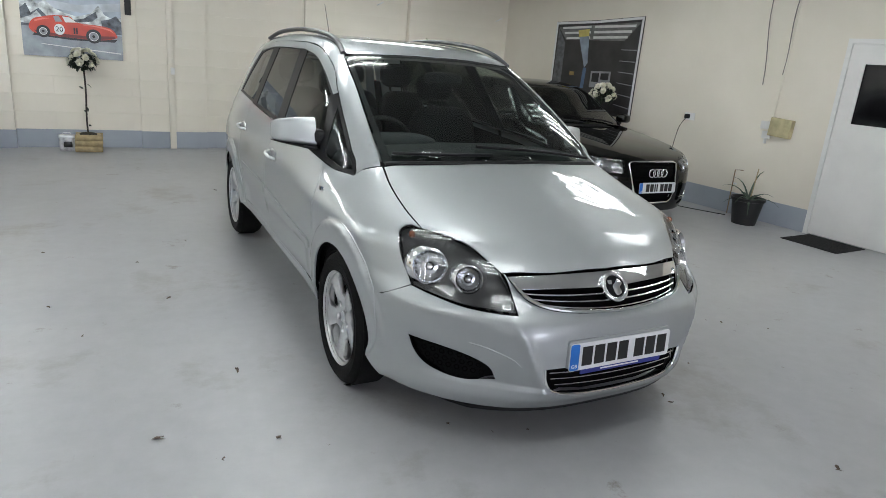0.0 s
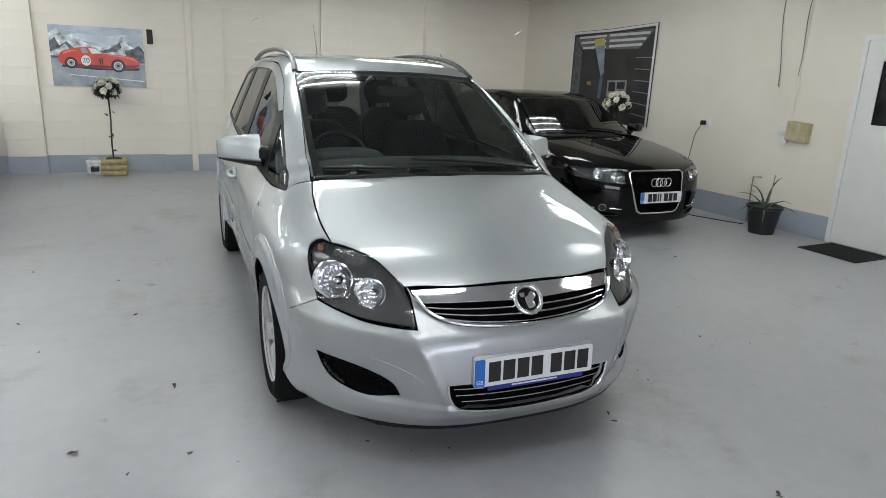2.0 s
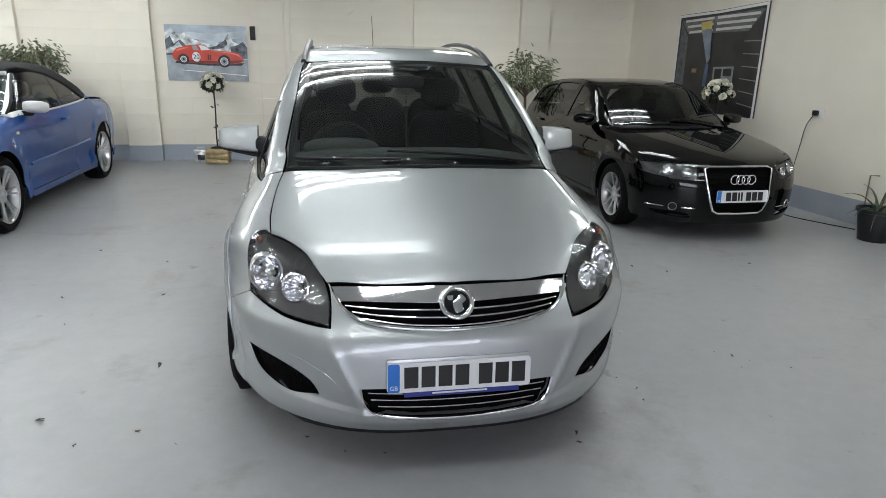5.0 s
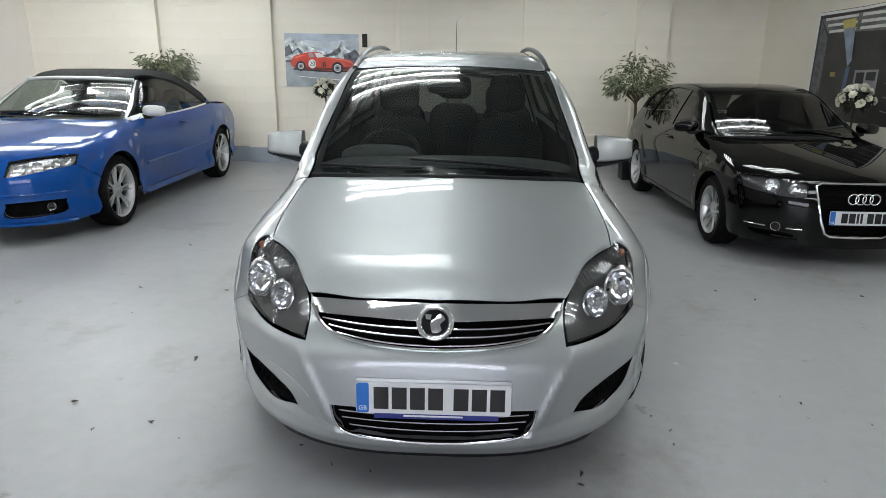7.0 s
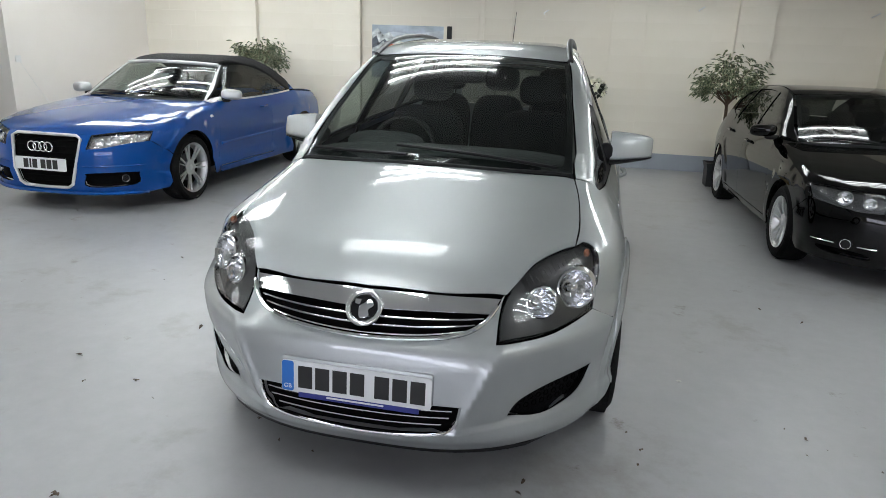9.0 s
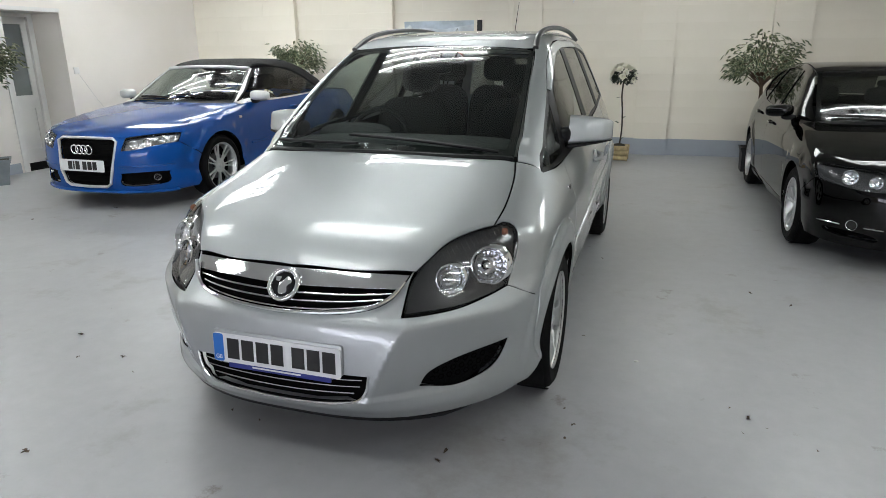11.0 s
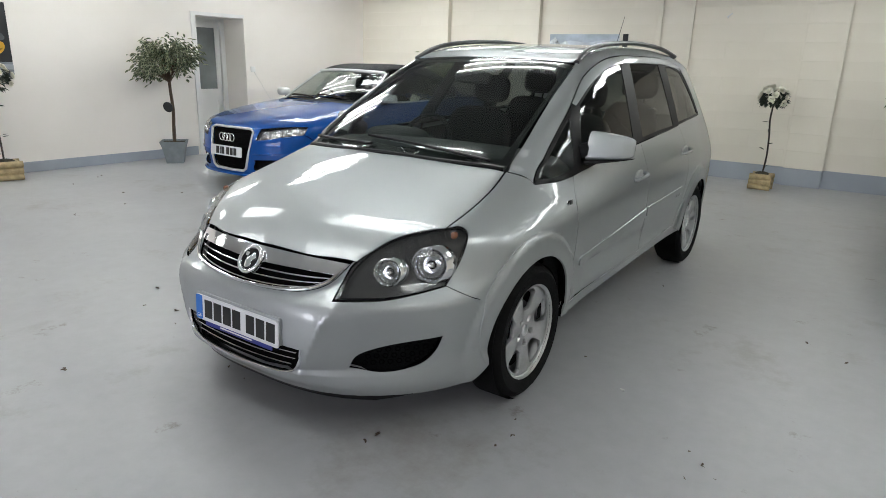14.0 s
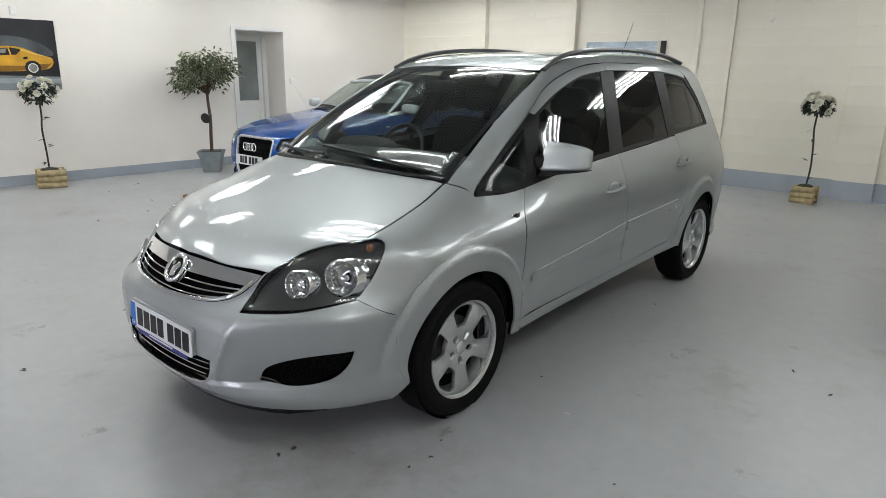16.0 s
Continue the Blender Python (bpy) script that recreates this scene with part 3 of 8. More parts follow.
    rfo = [(-x, y, z) for x, y, z in spline([T(0.0, 0.90), T(0.3, 0.924), T(0.545, 0.967)], 5)[1:-1] + spline(edge_line, 4)[:-1] + spline([T(0.54, 3.12), T(0.3, 3.2), T(0.0, 3.22)], 4)][::-1]
    roof = panel("roof", MPV, (0, 0, 1), rf + rfo, P, car, step=0.06, edge=0.02)[0]
    panel("headlining", MPV, (0, 0, 1), rf + rfo, simple("headlining_cloth", (0.35, 0.34, 0.32), 0.95, 0, 0, 60), roof, step=0.1, off=-0.035, edge=0)
    # body side with sill, rear quarter and pillars
    ap = [T(0.648, 0.115), T(0.634, 0.30), T(0.615, 0.45), T(0.588, 0.68), T(0.560, 0.95)]
    rl = [T(0.552, 0.97), T(0.530, 1.3), T(0.520, 1.8), T(0.520, 2.4), T(0.528, 2.9), T(0.548, 3.12)]
    tail = [T(0.548, 3.12), S(3.18, 1.3), S(3.26, 1.0), S(3.31, 0.7), S(3.32, 0.42), S(3.24, 0.25)]
    arch_r = [S(*q) for q in arc(2.665, 0.31, 0.348, -7, 178)]
    sill = [S(2.31, 0.322), S(1.4, 0.292), S(0.43, 0.262)]
    up = [S(0.43, 0.262), S(0.41, 0.315)]
    doorlow = [S(0.41, 0.315), S(1.3, 0.345), S(2.17, 0.378)]
    doorback = [S(2.17, 0.378), S(2.205, 0.5), S(2.30, 0.70), S(2.31, 0.9), S(2.26, 1.083)]
    belt_r = [S(2.26, 1.083), S(2.6, 1.10), S(2.965, 1.115)]
    dpil = [S(2.975, 1.13), S(2.93, 1.3), S(2.83, 1.44)]
    drip = [S(2.80, 1.475), S(2.6, 1.51), S(2.26, 1.533), S(1.6, 1.535), S(1.26, 1.503), S(0.93, 1.415), S(0.69, 1.285)]
    awin = [S(0.69, 1.285), S(0.45, 1.135), S(0.25, 1.005), S(0.185, 0.945)]
    split = [S(0.185, 0.945), S(0.165, 0.975), T(0.648, 0.115)]
    panel("body_side", MPV, (1, 0, 0.45), outline(ap, rl, tail, [S(3.24, 0.25), S(3.012, 0.264)], arch_r, sill, up, doorlow, doorback, belt_r, dpil, drip, awin, split, n=4), P, car, step=0.03, edge=0.02, mirror=True)
    # wings
    arch_f = [S(*q) for q in arc(0.0, 0.31, 0.348, -8, 143)]
    bsplit = [S(-0.28, 0.52), S(-0.34, 0.545), S(-0.40, 0.567), S(-0.46, 0.597), corner]
    wing_gut = [T(0.674, -0.404), T(0.683, -0.26), T(0.671, -0.06), T(0.645, 0.10)]
    panel("front_wing", MPV, (1, -0.25, 0.6), outline(wing_gut, [T(0.645, 0.10), S(0.165, 0.965), S(0.185, 0.935)], [S(0.185, 0.935), S(0.35, 0.932), S(0.498, 0.942)],
          [S(0.498, 0.942), S(0.42, 0.82), S(0.402, 0.66), S(0.402, 0.4), S(0.42, 0.258)], [S(0.42, 0.258), S(0.345, 0.261)], arch_f, bsplit, lamp_back[::-1], [(0.715, -0.37, 0.854), T(0.674, -0.404)], n=4), P, car, step=0.017, edge=0.02, mirror=True)
    # raised arch flares
    lip_out = [S(*q) for q in arc(0.0, 0.31, 0.455, 37, 143)]
    for k in range(1, 7):
        a, r = radians(143 + 7 * k), 0.455 - 0.015 * k
        lip_out.append(S(r * math.cos(a), 0.31 + r * math.sin(a)))
    lip_in = [S(*q) for q in arc(0.0, 0.31, 0.3485, 187, -4)]
    panel("arch_flare", MPV, (1, -0.1, 0.2), outline(lip_out, [lip_out[-1], lip_in[0]], lip_in, [lip_in[-1], S(0.385, 0.42), S(0.387, 0.52), lip_out[0]], n=3), P, car, step=0.016, off=0.006, edge=0.012, mirror=True)
    lip_out = [S(*q) for q in arc(2.665, 0.31, 0.455, 4, 174)]
    lip_in = [S(*q) for q in arc(2.665, 0.31, 0.3485, 179, -4)]
    panel("arch_flare", MPV, (1, 0, 0.2), outline(lip_out, [lip_out[-1], lip_in[0]], lip_in, [lip_in[-1], lip_out[0]], n=3), P, car, step=0.02, off=0.006, edge=0.012, mirror=True)
    # doors
    bline = [S(1.405, 1.03), S(1.425, 0.85), S(1.43, 0.65), S(1.47, 0.354)]
    bline2 = [S(1.411, 1.03), S(1.431, 0.85), S(1.436, 0.65), S(1.476, 0.354)]
    low1, low2 = [S(1.47, 0.354), S(0.9, 0.336), S(0.411, 0.32)], [S(1.476, 0.354), S(1.8, 0.366), S(2.165, 0.383)]
    panel("front_door", MPV, (1, 0, 0.1), outline([S(0.411, 0.32), S(0.409, 0.4), S(0.409, 0.66), S(0.427, 0.82), S(0.505, 0.944)], [S(0.505, 0.944), S(0.9, 1.0), S(1.405, 1.03)], bline, low1, n=4), P, car, step=0.04, edge=0.02, mirror=True)
    panel("rear_door", MPV, (1, 0, 0.1), outline(bline2[::-1], [S(1.411, 1.03), S(1.9, 1.055), S(2.254, 1.077)], [S(2.254, 1.077), S(2.303, 0.9), S(2.293, 0.70), S(2.198, 0.5), S(2.165, 0.383)], low2[::-1], n=4), P, car, step=0.04, edge=0.02, mirror=True)
    panel("front_window_frame", MPV, (1, 0, 0.3), outline([S(0.697, 1.283), S(0.93, 1.411), S(1.26, 1.499), S(1.60, 1.531)], [S(1.585, 1.49), S(1.26, 1.456), S(0.95, 1.372), S(0.72, 1.272)], n=5), P, car, step=0.04, edge=0.01, mirror=True)
    panel("rear_window_frame", MPV, (1, 0, 0.3), outline([S(1.604, 1.531), S(2.26, 1.530), S(2.6, 1.506), S(2.79, 1.472)], [S(2.78, 1.445), S(2.6, 1.468), S(2.26, 1.49), S(1.592, 1.49)], n=5), P, car, step=0.04, edge=0.01, mirror=True)
    # side glass in its black surround
    quarter = outline([S(0.225, 0.957), S(0.285, 1.002), S(0.62, 1.215)], [S(0.62, 1.215), S(0.555, 1.02), S(0.515, 0.975)], [S(0.515, 0.975), S(0.35, 0.955), S(0.225, 0.957)], n=5)
    front_w = outline([S(0.605, 0.992), S(0.70, 1.17), S(0.755, 1.272)], [S(0.755, 1.272), S(0.95, 1.36), S(1.2, 1.44), S(1.52, 1.484)], [S(1.52, 1.484), S(1.325, 1.052)], [S(1.325, 1.052), S(0.9, 1.028), S(0.605, 0.992)], n=5)
    rear_w = outline([S(1.49, 1.058), S(1.68, 1.487)], [S(1.68, 1.487), S(2.0, 1.492), S(2.255, 1.484)], [S(2.255, 1.484), S(2.165, 1.088)], [S(2.165, 1.088), S(1.8, 1.075), S(1.49, 1.058)], n=5)
    last_w = outline([S(2.30, 1.102), S(2.42, 1.475)], [S(2.42, 1.475), S(2.6, 1.462), S(2.77, 1.43)], [S(2.77, 1.43), S(2.88, 1.28), S(2.935, 1.13)], [S(2.935, 1.13), S(2.6, 1.115), S(2.30, 1.102)], n=5)
    dlo = outline([S(0.192, 0.94), S(0.255, 1.0), S(0.45, 1.13), S(0.697, 1.28)], [S(0.697, 1.28), S(0.93, 1.385), S(1.26, 1.475), S(1.6, 1.512), S(2.26, 1.512), S(2.6, 1.49), S(2.80, 1.455)], [S(2.82, 1.44), S(2.925, 1.3), S(2.97, 1.12)],
                  [S(2.97, 1.12), S(2.6, 1.097), S(2.25, 1.08), S(1.9, 1.06), S(1.4, 1.034), S(0.9, 1.004), S(0.5, 0.945), S(0.192, 0.937)], n=5)
    panel("window_surround", MPV, (1, 0, 0.2), dlo, TRIM, car, holes=[quarter, front_w, rear_w, last_w], step=0.05, off=-0.006, edge=0.01, mirror=True, label="black rubber and pillar covers")
    for o, g in ((quarter, SIDE_GLASS), (front_w, SIDE_GLASS), (rear_w, TINTED), (last_w, TINTED)):
        panel("side_window", MPV, (1, 0, 0.2), o, g, car, step=0.08, off=-0.009, edge=0, mirror=True)
    # bumper, round the nose
    foot = [S(-0.345, 0.26), S(-0.40, 0.20)]
    chin = [S(-0.40, 0.20), F(0.70, 0.192), F(0.45, 0.186), F(0.2, 0.183), F(0.0, 0.182)]
    right = [F(0.0, 0.586), F(0.2, 0.595), F(0.33, 0.612), F(0.40, 0.642), (0.437, -0.752, 0.69), (0.452, -0.71, 0.727)]
    lamp_gap = [(0.453, -0.712, 0.722), (0.446, -0.745, 0.69), (0.440, -0.82, 0.594)]
    low = [(0.440, -0.82, 0.594), (0.597, -0.71, 0.599), (0.68, -0.613, 0.615), S(-0.517, 0.635)]
    low_split = [S(-0.517, 0.635), S(-0.46, 0.5945), S(-0.40, 0.565), S(-0.34, 0.543), S(-0.281, 0.518)]
    lip = [S(*q) for q in arc(0.0, 0.31, 0.348, 145, 189)]
    run = []
    for r in (right, lamp_gap, low, low_split, lip, foot, chin):
        run += spline(r, 4)[:-1]
    run.append(F(0.0, 0.182))
    full = run + [(-x, y, z) for x, y, z in run[1:-1]][::-1]
    lower = [F(x, z) for x, z in ((-0.35, 0.392), (0.0, 0.393), (0.35, 0.392))], [F(x, z) for x, z in ((0.35, 0.392), (0.335, 0.33), (0.30, 0.295), (0.2, 0.275), (0.0, 0.265), (-0.2, 0.275), (-0.30, 0.295), (-0.335, 0.33), (-0.35, 0.392))]
    lower = outline(*lower, n=4)
    fog = outline([(0.505, -0.82, 0.318), (0.535, -0.805, 0.375), (0.60, -0.755, 0.41), (0.68, -0.675, 0.43), (0.768, -0.55, 0.442)], [(0.768, -0.55, 0.442), (0.755, -0.57, 0.385), (0.725, -0.61, 0.335), (0.68, -0.665, 0.308), (0.60, -0.745, 0.30), (0.505, -0.82, 0.318)], n=5)
    bumper = panel("front_bumper", MPV, "round", full, P, car, holes=[lower, fog, [(-x, y, z) for x, y, z in fog]], step=0.0115, edge=0.014)[0]
    panel("fog_recess", MPV, "round", fog, simple("honeycomb_plastic", (0.006, 0.006, 0.0065), 0.7, 0, 0, 160, 0.5, 0.8, 0.1), bumper, off=-0.028, edge=0, step=0.04, mirror=True, label="black honeycomb insert")
    mesh_fog = bmesh.new()
    for i in range(9):
        for j in range(4):
            x = 0.54 + 0.026 * i + 0.013 * (j % 2)
            z = 0.325 + 0.026 * j + 0.07 * (x - 0.54)
            if inside_poly(np.array([x]), np.array([z]), [(q[0], q[2]) for q in fog])[0]:
                p = np.array([F(x, z)])
                n = MPV.normal(p)[0]
                c = Vector(p[0] - n * 0.022)
                merge(mesh_fog, ring(0.0105, 0.0022, Matrix.Translation(c) @ Vector(n).to_track_quat("Z", "Y").to_matrix().to_4x4(), 6, 4))
    for s in (1, -1):
        b = mesh_fog.copy()
        bmesh.ops.scale(b, vec=(s, 1, 1), verts=b.verts)
        part("honeycomb", b, DARK, bumper)
    mesh_fog.free()
    panel("tow_cover", MPV, "round", outline([F(-0.60, 0.47), F(-0.55, 0.462), F(-0.47, 0.43), F(-0.435, 0.40)], [F(-0.435, 0.40), F(-0.47, 0.375)], [F(-0.47, 0.375), F(-0.54, 0.395), F(-0.595, 0.42)], [F(-0.595, 0.42), F(-0.60, 0.47)], n=4), P, bumper, off=0.0035, edge=0.008, step=0.03)
    # lower grille
    panel("lower_grille", MPV, (0, -1, 0), lower, DARK, bumper, off=-0.03, edge=0, step=0.06)
    rimline = [Vector(q) for q in spline([F(x, z) for x, z in ((-0.352, 0.395), (-0.34, 0.335), (-0.303, 0.293), (-0.2, 0.272), (0.0, 0.262), (0.2, 0.272), (0.303, 0.293), (0.34, 0.335), (0.352, 0.395))], 5)]
    part("chrome_rim", tube(rimline, 0.0055, 8), CHROME, bumper, "chrome rim of the lower grille")
    for z0, z1, w in ((0.372, 0.362, 0.325), (0.345, 0.334, 0.315), (0.315, 0.303, 0.29)):
        part("chrome_slat", tube([Vector(F(x, z1 + (z0 - z1) * (x / w) ** 2)) + Vector((0, 0.008, 0)) for x in np.linspace(-w, w, 21)], 0.0032, 6), CHROME, bumper)
    # upper grille with chrome bar and plain round emblem
    gr = [F(0.0, 0.588), F(0.2, 0.597), F(0.33, 0.614), F(0.40, 0.644), (0.436, -0.752, 0.69), (0.452, -0.708, 0.727)]
    rim_pts = [(-x, y, z) for x, y, z in gr[1:]][::-1] + gr
    grille = panel("grille", MPV, (0, -1, 0.2), outline(rim_pts, [(0.452, -0.708, 0.727), T(0.25, -0.766), T(0.0, -0.786), T(-0.25, -0.766), (-0.452, -0.708, 0.727)], n=4), DARK, car, off=-0.035, edge=0, step=0.05, label="black grille with chrome bars")[0]
    part("chrome_rim", tube([Vector(q) + Vector((0, -0.008, 0.010)) for q in spline(rim_pts[1:-1], 5)], 0.0075, 10), CHROME, grille)
    bar_top = [(0.44, -0.724, 0.711), F(0.25, 0.720), F(0.0, 0.723), F(-0.25, 0.720), (-0.44, -0.724, 0.711)]
    bar_low = [F(-0.418, 0.672), F(-0.25, 0.676), F(0.0, 0.672), F(0.25, 0.676), F(0.418, 0.672)]
    panel("chrome_bar", MPV, (0, -1, 0.6), outline(bar_top, [bar_top[-1], bar_low[0]], bar_low, [bar_low[-1], bar_top[0]], n=5), CHROME, grille, off=0.003, edge=0.02, step=0.03)
    for z0, z1, w in ((0.662, 0.654, 0.395), (0.645, 0.631, 0.37), (0.628, 0.607, 0.335)):
        part("chrome_slat", tube([Vector(F(x, z1 + (z0 - z1) * (x / w) ** 2)) + Vector((0, -0.001, -0.003)) for x in np.linspace(-w, w, 21)], 0.0034, 8), CHROME, grille)
    n = MPV.normal(np.array([F(0, 0.668)]))[0]
    em = Matrix.Translation(Vector(F(0, 0.668)) + Vector(n) * 0.012) @ Vector(n).to_track_quat("Z", "Y").to_matrix().to_4x4()
    part("emblem", merge(ring(0.056, 0.0095, em, 48, 12), lathe([(0.0, 0.001), (0.05, 0.001), (0.056, -0.006), (0.058, -0.02)], 40, None, em)), CHROME, grille, "plain round chrome emblem", 60)
    part("emblem_field", lathe([(0.0, 0.003), (0.044, 0.003), (0.046, 0.001)], 36, None, em), GLOSS_BLACK, grille)
    part("emblem_shape", prism(loop([(-0.012, -0.038), (0.018, -0.03), (0.014, -0.008), (0.03, 0.01), (0.012, 0.03), (-0.004, 0.014), (-0.02, 0.0)], 4), 0.007, prism([(-0.034, 0.026), (-0.012, 0.026), (-0.016, 0.008), (-0.032, 0.01)], 0.005, None, em), em @ Matrix.Translation((0.004, 0, 0.001)), 0.002), CHROME, grille)
    # number plate on its plinth
    pm = pose(0, min(F(0, 0.385)[1], F(0, 0.50)[1]) - 0.003, 0.4405, 87, 0, 0)
    part("plate_plinth", prism(rounded(0.526, 0.117, 0.012), 0.03, None, pm @ Matrix.Translation((0, 0.006, -0.0305)), 0.003), P, bumper)
    plate(car, pm @ Matrix.Translation((0, -0.003, 0.001)), ((0.05, 0.05, 0.05, 0.05), (0.05, 0.05, 0.05)))
    part("dealer_strip", prism(rounded(0.42, 0.022, 0.003), 0.003, None, pm @ Matrix.Translation((0.01, -0.067, 0.0))), PLATE_NAVY, bumper, "navy strip with a pale line below the plate")
    part("strip_line", prism(rounded(0.2, 0.006, 0.002), 0.001, None, pm @ Matrix.Translation((0.0, -0.067, 0.003))), PLATE_WHITE, bumper)
    # headlamps
    lamp_rim = outline(lamp_in, lamp_back, lamp_low, n=4)
    aim = Vector((0.45, -0.85, 0.28)).normalized()
    for lens in panel("headlamp", MPV, (0.6, -0.7, 0.35), lamp_rim, LENS, car, off=0.001, edge=0.008, step=0.03, mirror=True, label="clear lens over a dark housing"):
        s = 1 if sum(v.co.x for v in lens.data.vertices) > 0 else -1
        rounds = []
        for c, r in (((0.690, -0.545, 0.716), 0.066), ((0.578, -0.665, 0.692), 0.051)):
            cm = Matrix.Translation(Vector(c) - aim * 0.012) @ aim.to_track_quat("Z", "Y").to_matrix().to_4x4()
            rounds.append([tuple(cm @ Vector((r * 0.97 * math.cos(2 * math.pi * k / 28), r * 0.97 * math.sin(2 * math.pi * k / 28), 0))) for k in range(28)])
        bowl = panel("housing", MPV, (0.6, -0.7, 0.35), lamp_rim, LAMP_GREY, lens, holes=rounds, off=-0.028, edge=0, step=0.03)[0]
        if s < 0:
            bowl.data.transform(Matrix.Diagonal((-1, 1, 1, 1)))
            bowl.data.flip_normals()
        wall = panel("lamp_seal", MPV, (0.6, -0.7, 0.35), lamp_rim, GLOSS_BLACK, lens, off=-0.002, edge=0.03, step=0.3, holes=[[tuple(Vector(q) * 0.978 + Vector(np.mean(lamp_rim, 0)) * 0.022) for q in lamp_rim]])[0]
        if s < 0:
            wall.data.transform(Matrix.Diagonal((-1, 1, 1, 1)))
            wall.data.flip_normals()
        for c, r, deep in (((0.690, -0.545, 0.716), 0.066, 0.055), ((0.578, -0.665, 0.692), 0.051, 0.045)):
            c = Vector(c) - aim * 0.012
            cm = Matrix.Diagonal((s, 1, 1, 1)) @ Matrix.Translation(c) @ aim.to_track_quat("Z", "Y").to_matrix().to_4x4()
            part("reflector", lathe([(r * 1.06, 0.0), (r, 0.006), (r * 0.95, 0.0), (r * 0.8, -deep * 0.45), (r * 0.5, -deep * 0.85), (0.012, -deep), (0.0, -deep)], 18, None, cm), REFLECTOR, lens, "bright round reflector", 12)
            part("bulb_shield", lathe([(0.0, -0.012), (r * 0.16, -0.016), (r * 0.2, -deep * 0.85)], 12, None, cm), CHROME, lens)
            wing = bmesh.new()
            rows = []
            for k, (rr, zz) in enumerate(((1.04, 0.002), (1.22, -0.004), (1.42, -0.016), (1.55, -0.034))):
                rows.append([])
                for j in range(13):
                    a = radians(-75 + 150 * j / 12)
                    d = Vector((0.80, 0.52, 0.25)) * math.cos(a) + Vector((-0.10, -0.2, 0.97)) * math.sin(a)
                    d = (d - aim * d.dot(aim)).normalized()
                    rows[-1].append(wing.verts.new(c + d * (r * (1.04 + (rr - 1.04) * math.cos(a) ** 0.7)) + aim * zz))
            for k in range(3):
                for j in range(12):
                    wing.faces.new((rows[k][j], rows[k][j + 1], rows[k + 1][j + 1], rows[k + 1][j]))
            bmesh.ops.scale(wing, vec=(s, 1, 1), verts=wing.verts)
            part("reflector_wing", wing, REFLECTOR, lens, "bright shell beside the reflector", 20)
            part("reflector_shroud", lathe([(r * 1.0, -0.075), (r * 1.10, 0.001), (r * 1.0, 0.004)], 32, None, cm), REFLECTOR, lens)
        part("indicator", superblob(0.012, 0.016, 0.015, 0.8, Matrix.Diagonal((s, 1, 1, 1)) @ Matrix.Translation((0.712, -0.412, 0.812)), 10), AMBER, lens, "amber indicator bulb")
        ribs = bmesh.new()
        for i in range(16):
            a = Vector((0.50 + 0.013 * i, -0.63 + 0.0165 * i, 0.752 + 0.0052 * i))
            q, _ = MPV.march([tuple(a + aim * 0.4)], [tuple(-aim)], 0.8)
            c = Vector(q[0]) - aim * 0.022
            merge(ribs, tube([c + Vector((-0.008, 0, 0.010)), c + Vector((0.014, -0.01, -0.022))], 0.0014, 5))
        bmesh.ops.scale(ribs, vec=(s, 1, 1), verts=ribs.verts)
        part("ribs", ribs, LAMP_GREY, lens)
    # mirrors
    for s in (1, -1):
        mir = new("door_mirror")
        mir.parent = car
        mir.matrix_basis = Matrix.Diagonal((s, 1, 1, 1))
        mir["label"] = "silver door mirror with a black foot"
        part("shell", mirror_loft(1.006, 1.026, 1.150, 1.126, 0.05), P, mir, "", 50)
        part("underside", mirror_loft(0.984, 1.023, 1.010, 1.028, 0.0), TRIM, mir, "", 50)
        part("foot", superblob(0.045, 0.055, 0.045, 0.6, pose(0.778, 0.675, 1.045, 0, -14), 10), TRIM, mir, "", 180)
        part("mirror_glass", prism(rounded(0.15, 0.095, 0.025), 0.002, None, pose(0.905, 0.7455, 1.080, 90, 0, 180)), CHROME, mir)
        # handles, badge, mouldings
        for y, z in ((1.255, 0.857), (2.25, 0.907)):
            px = S(y, z)[0]
            h = new("door_handle")
            h.parent = car
            h.matrix_basis = Matrix.Diagonal((s, 1, 1, 1)) @ pose(px, y, z, 4)
            part("grip", tube([Vector(q) for q in spline([(0.004, -0.085, -0.006), (0.034, -0.055, -0.002), (0.040, 0, 0.0), (0.034, 0.055, 0.002), (0.004, 0.09, 0.006)], 5)], 0.013, 10, None, 0.8), P, h)
            part("cup", superblob(0.012, 0.06, 0.036, 0.8, pose(0.001, 0.0, 0.0), 12), simple("shadowed_silver", (0.4, 0.41, 0.41), 0.4, 0.6), h)
        px = S(0.355, 0.838)[0]
        part("side_badge", box((0.006, 0.062, 0.026), (s * (px + 0.002), 0.36, 0.838), 0.002), CHROME, car, "small chrome side repeater badge")
        part("repeater", box((0.004, 0.026, 0.018), (s * (px + 0.0055), 0.375, 0.838), 0.001), LAMP_GREY, car)
        rail_pts = [(0.553, 0.985, 1.482), (0.540, 1.12, 1.538), (0.530, 1.30, 1.577), (0.525, 1.6, 1.604), (0.523, 1.95, 1.616), (0.525, 2.3, 1.611), (0.53, 2.6, 1.591), (0.535, 2.88, 1.548)]
        part("roof_rail", tube([Vector((s * x, y, z)) for x, y, z in spline(rail_pts, 5)], 0.017, 10, None, 0.85), simple("anthracite_rail", (0.05, 0.05, 0.052), 0.35, 0.3), car, "dark roof rail")
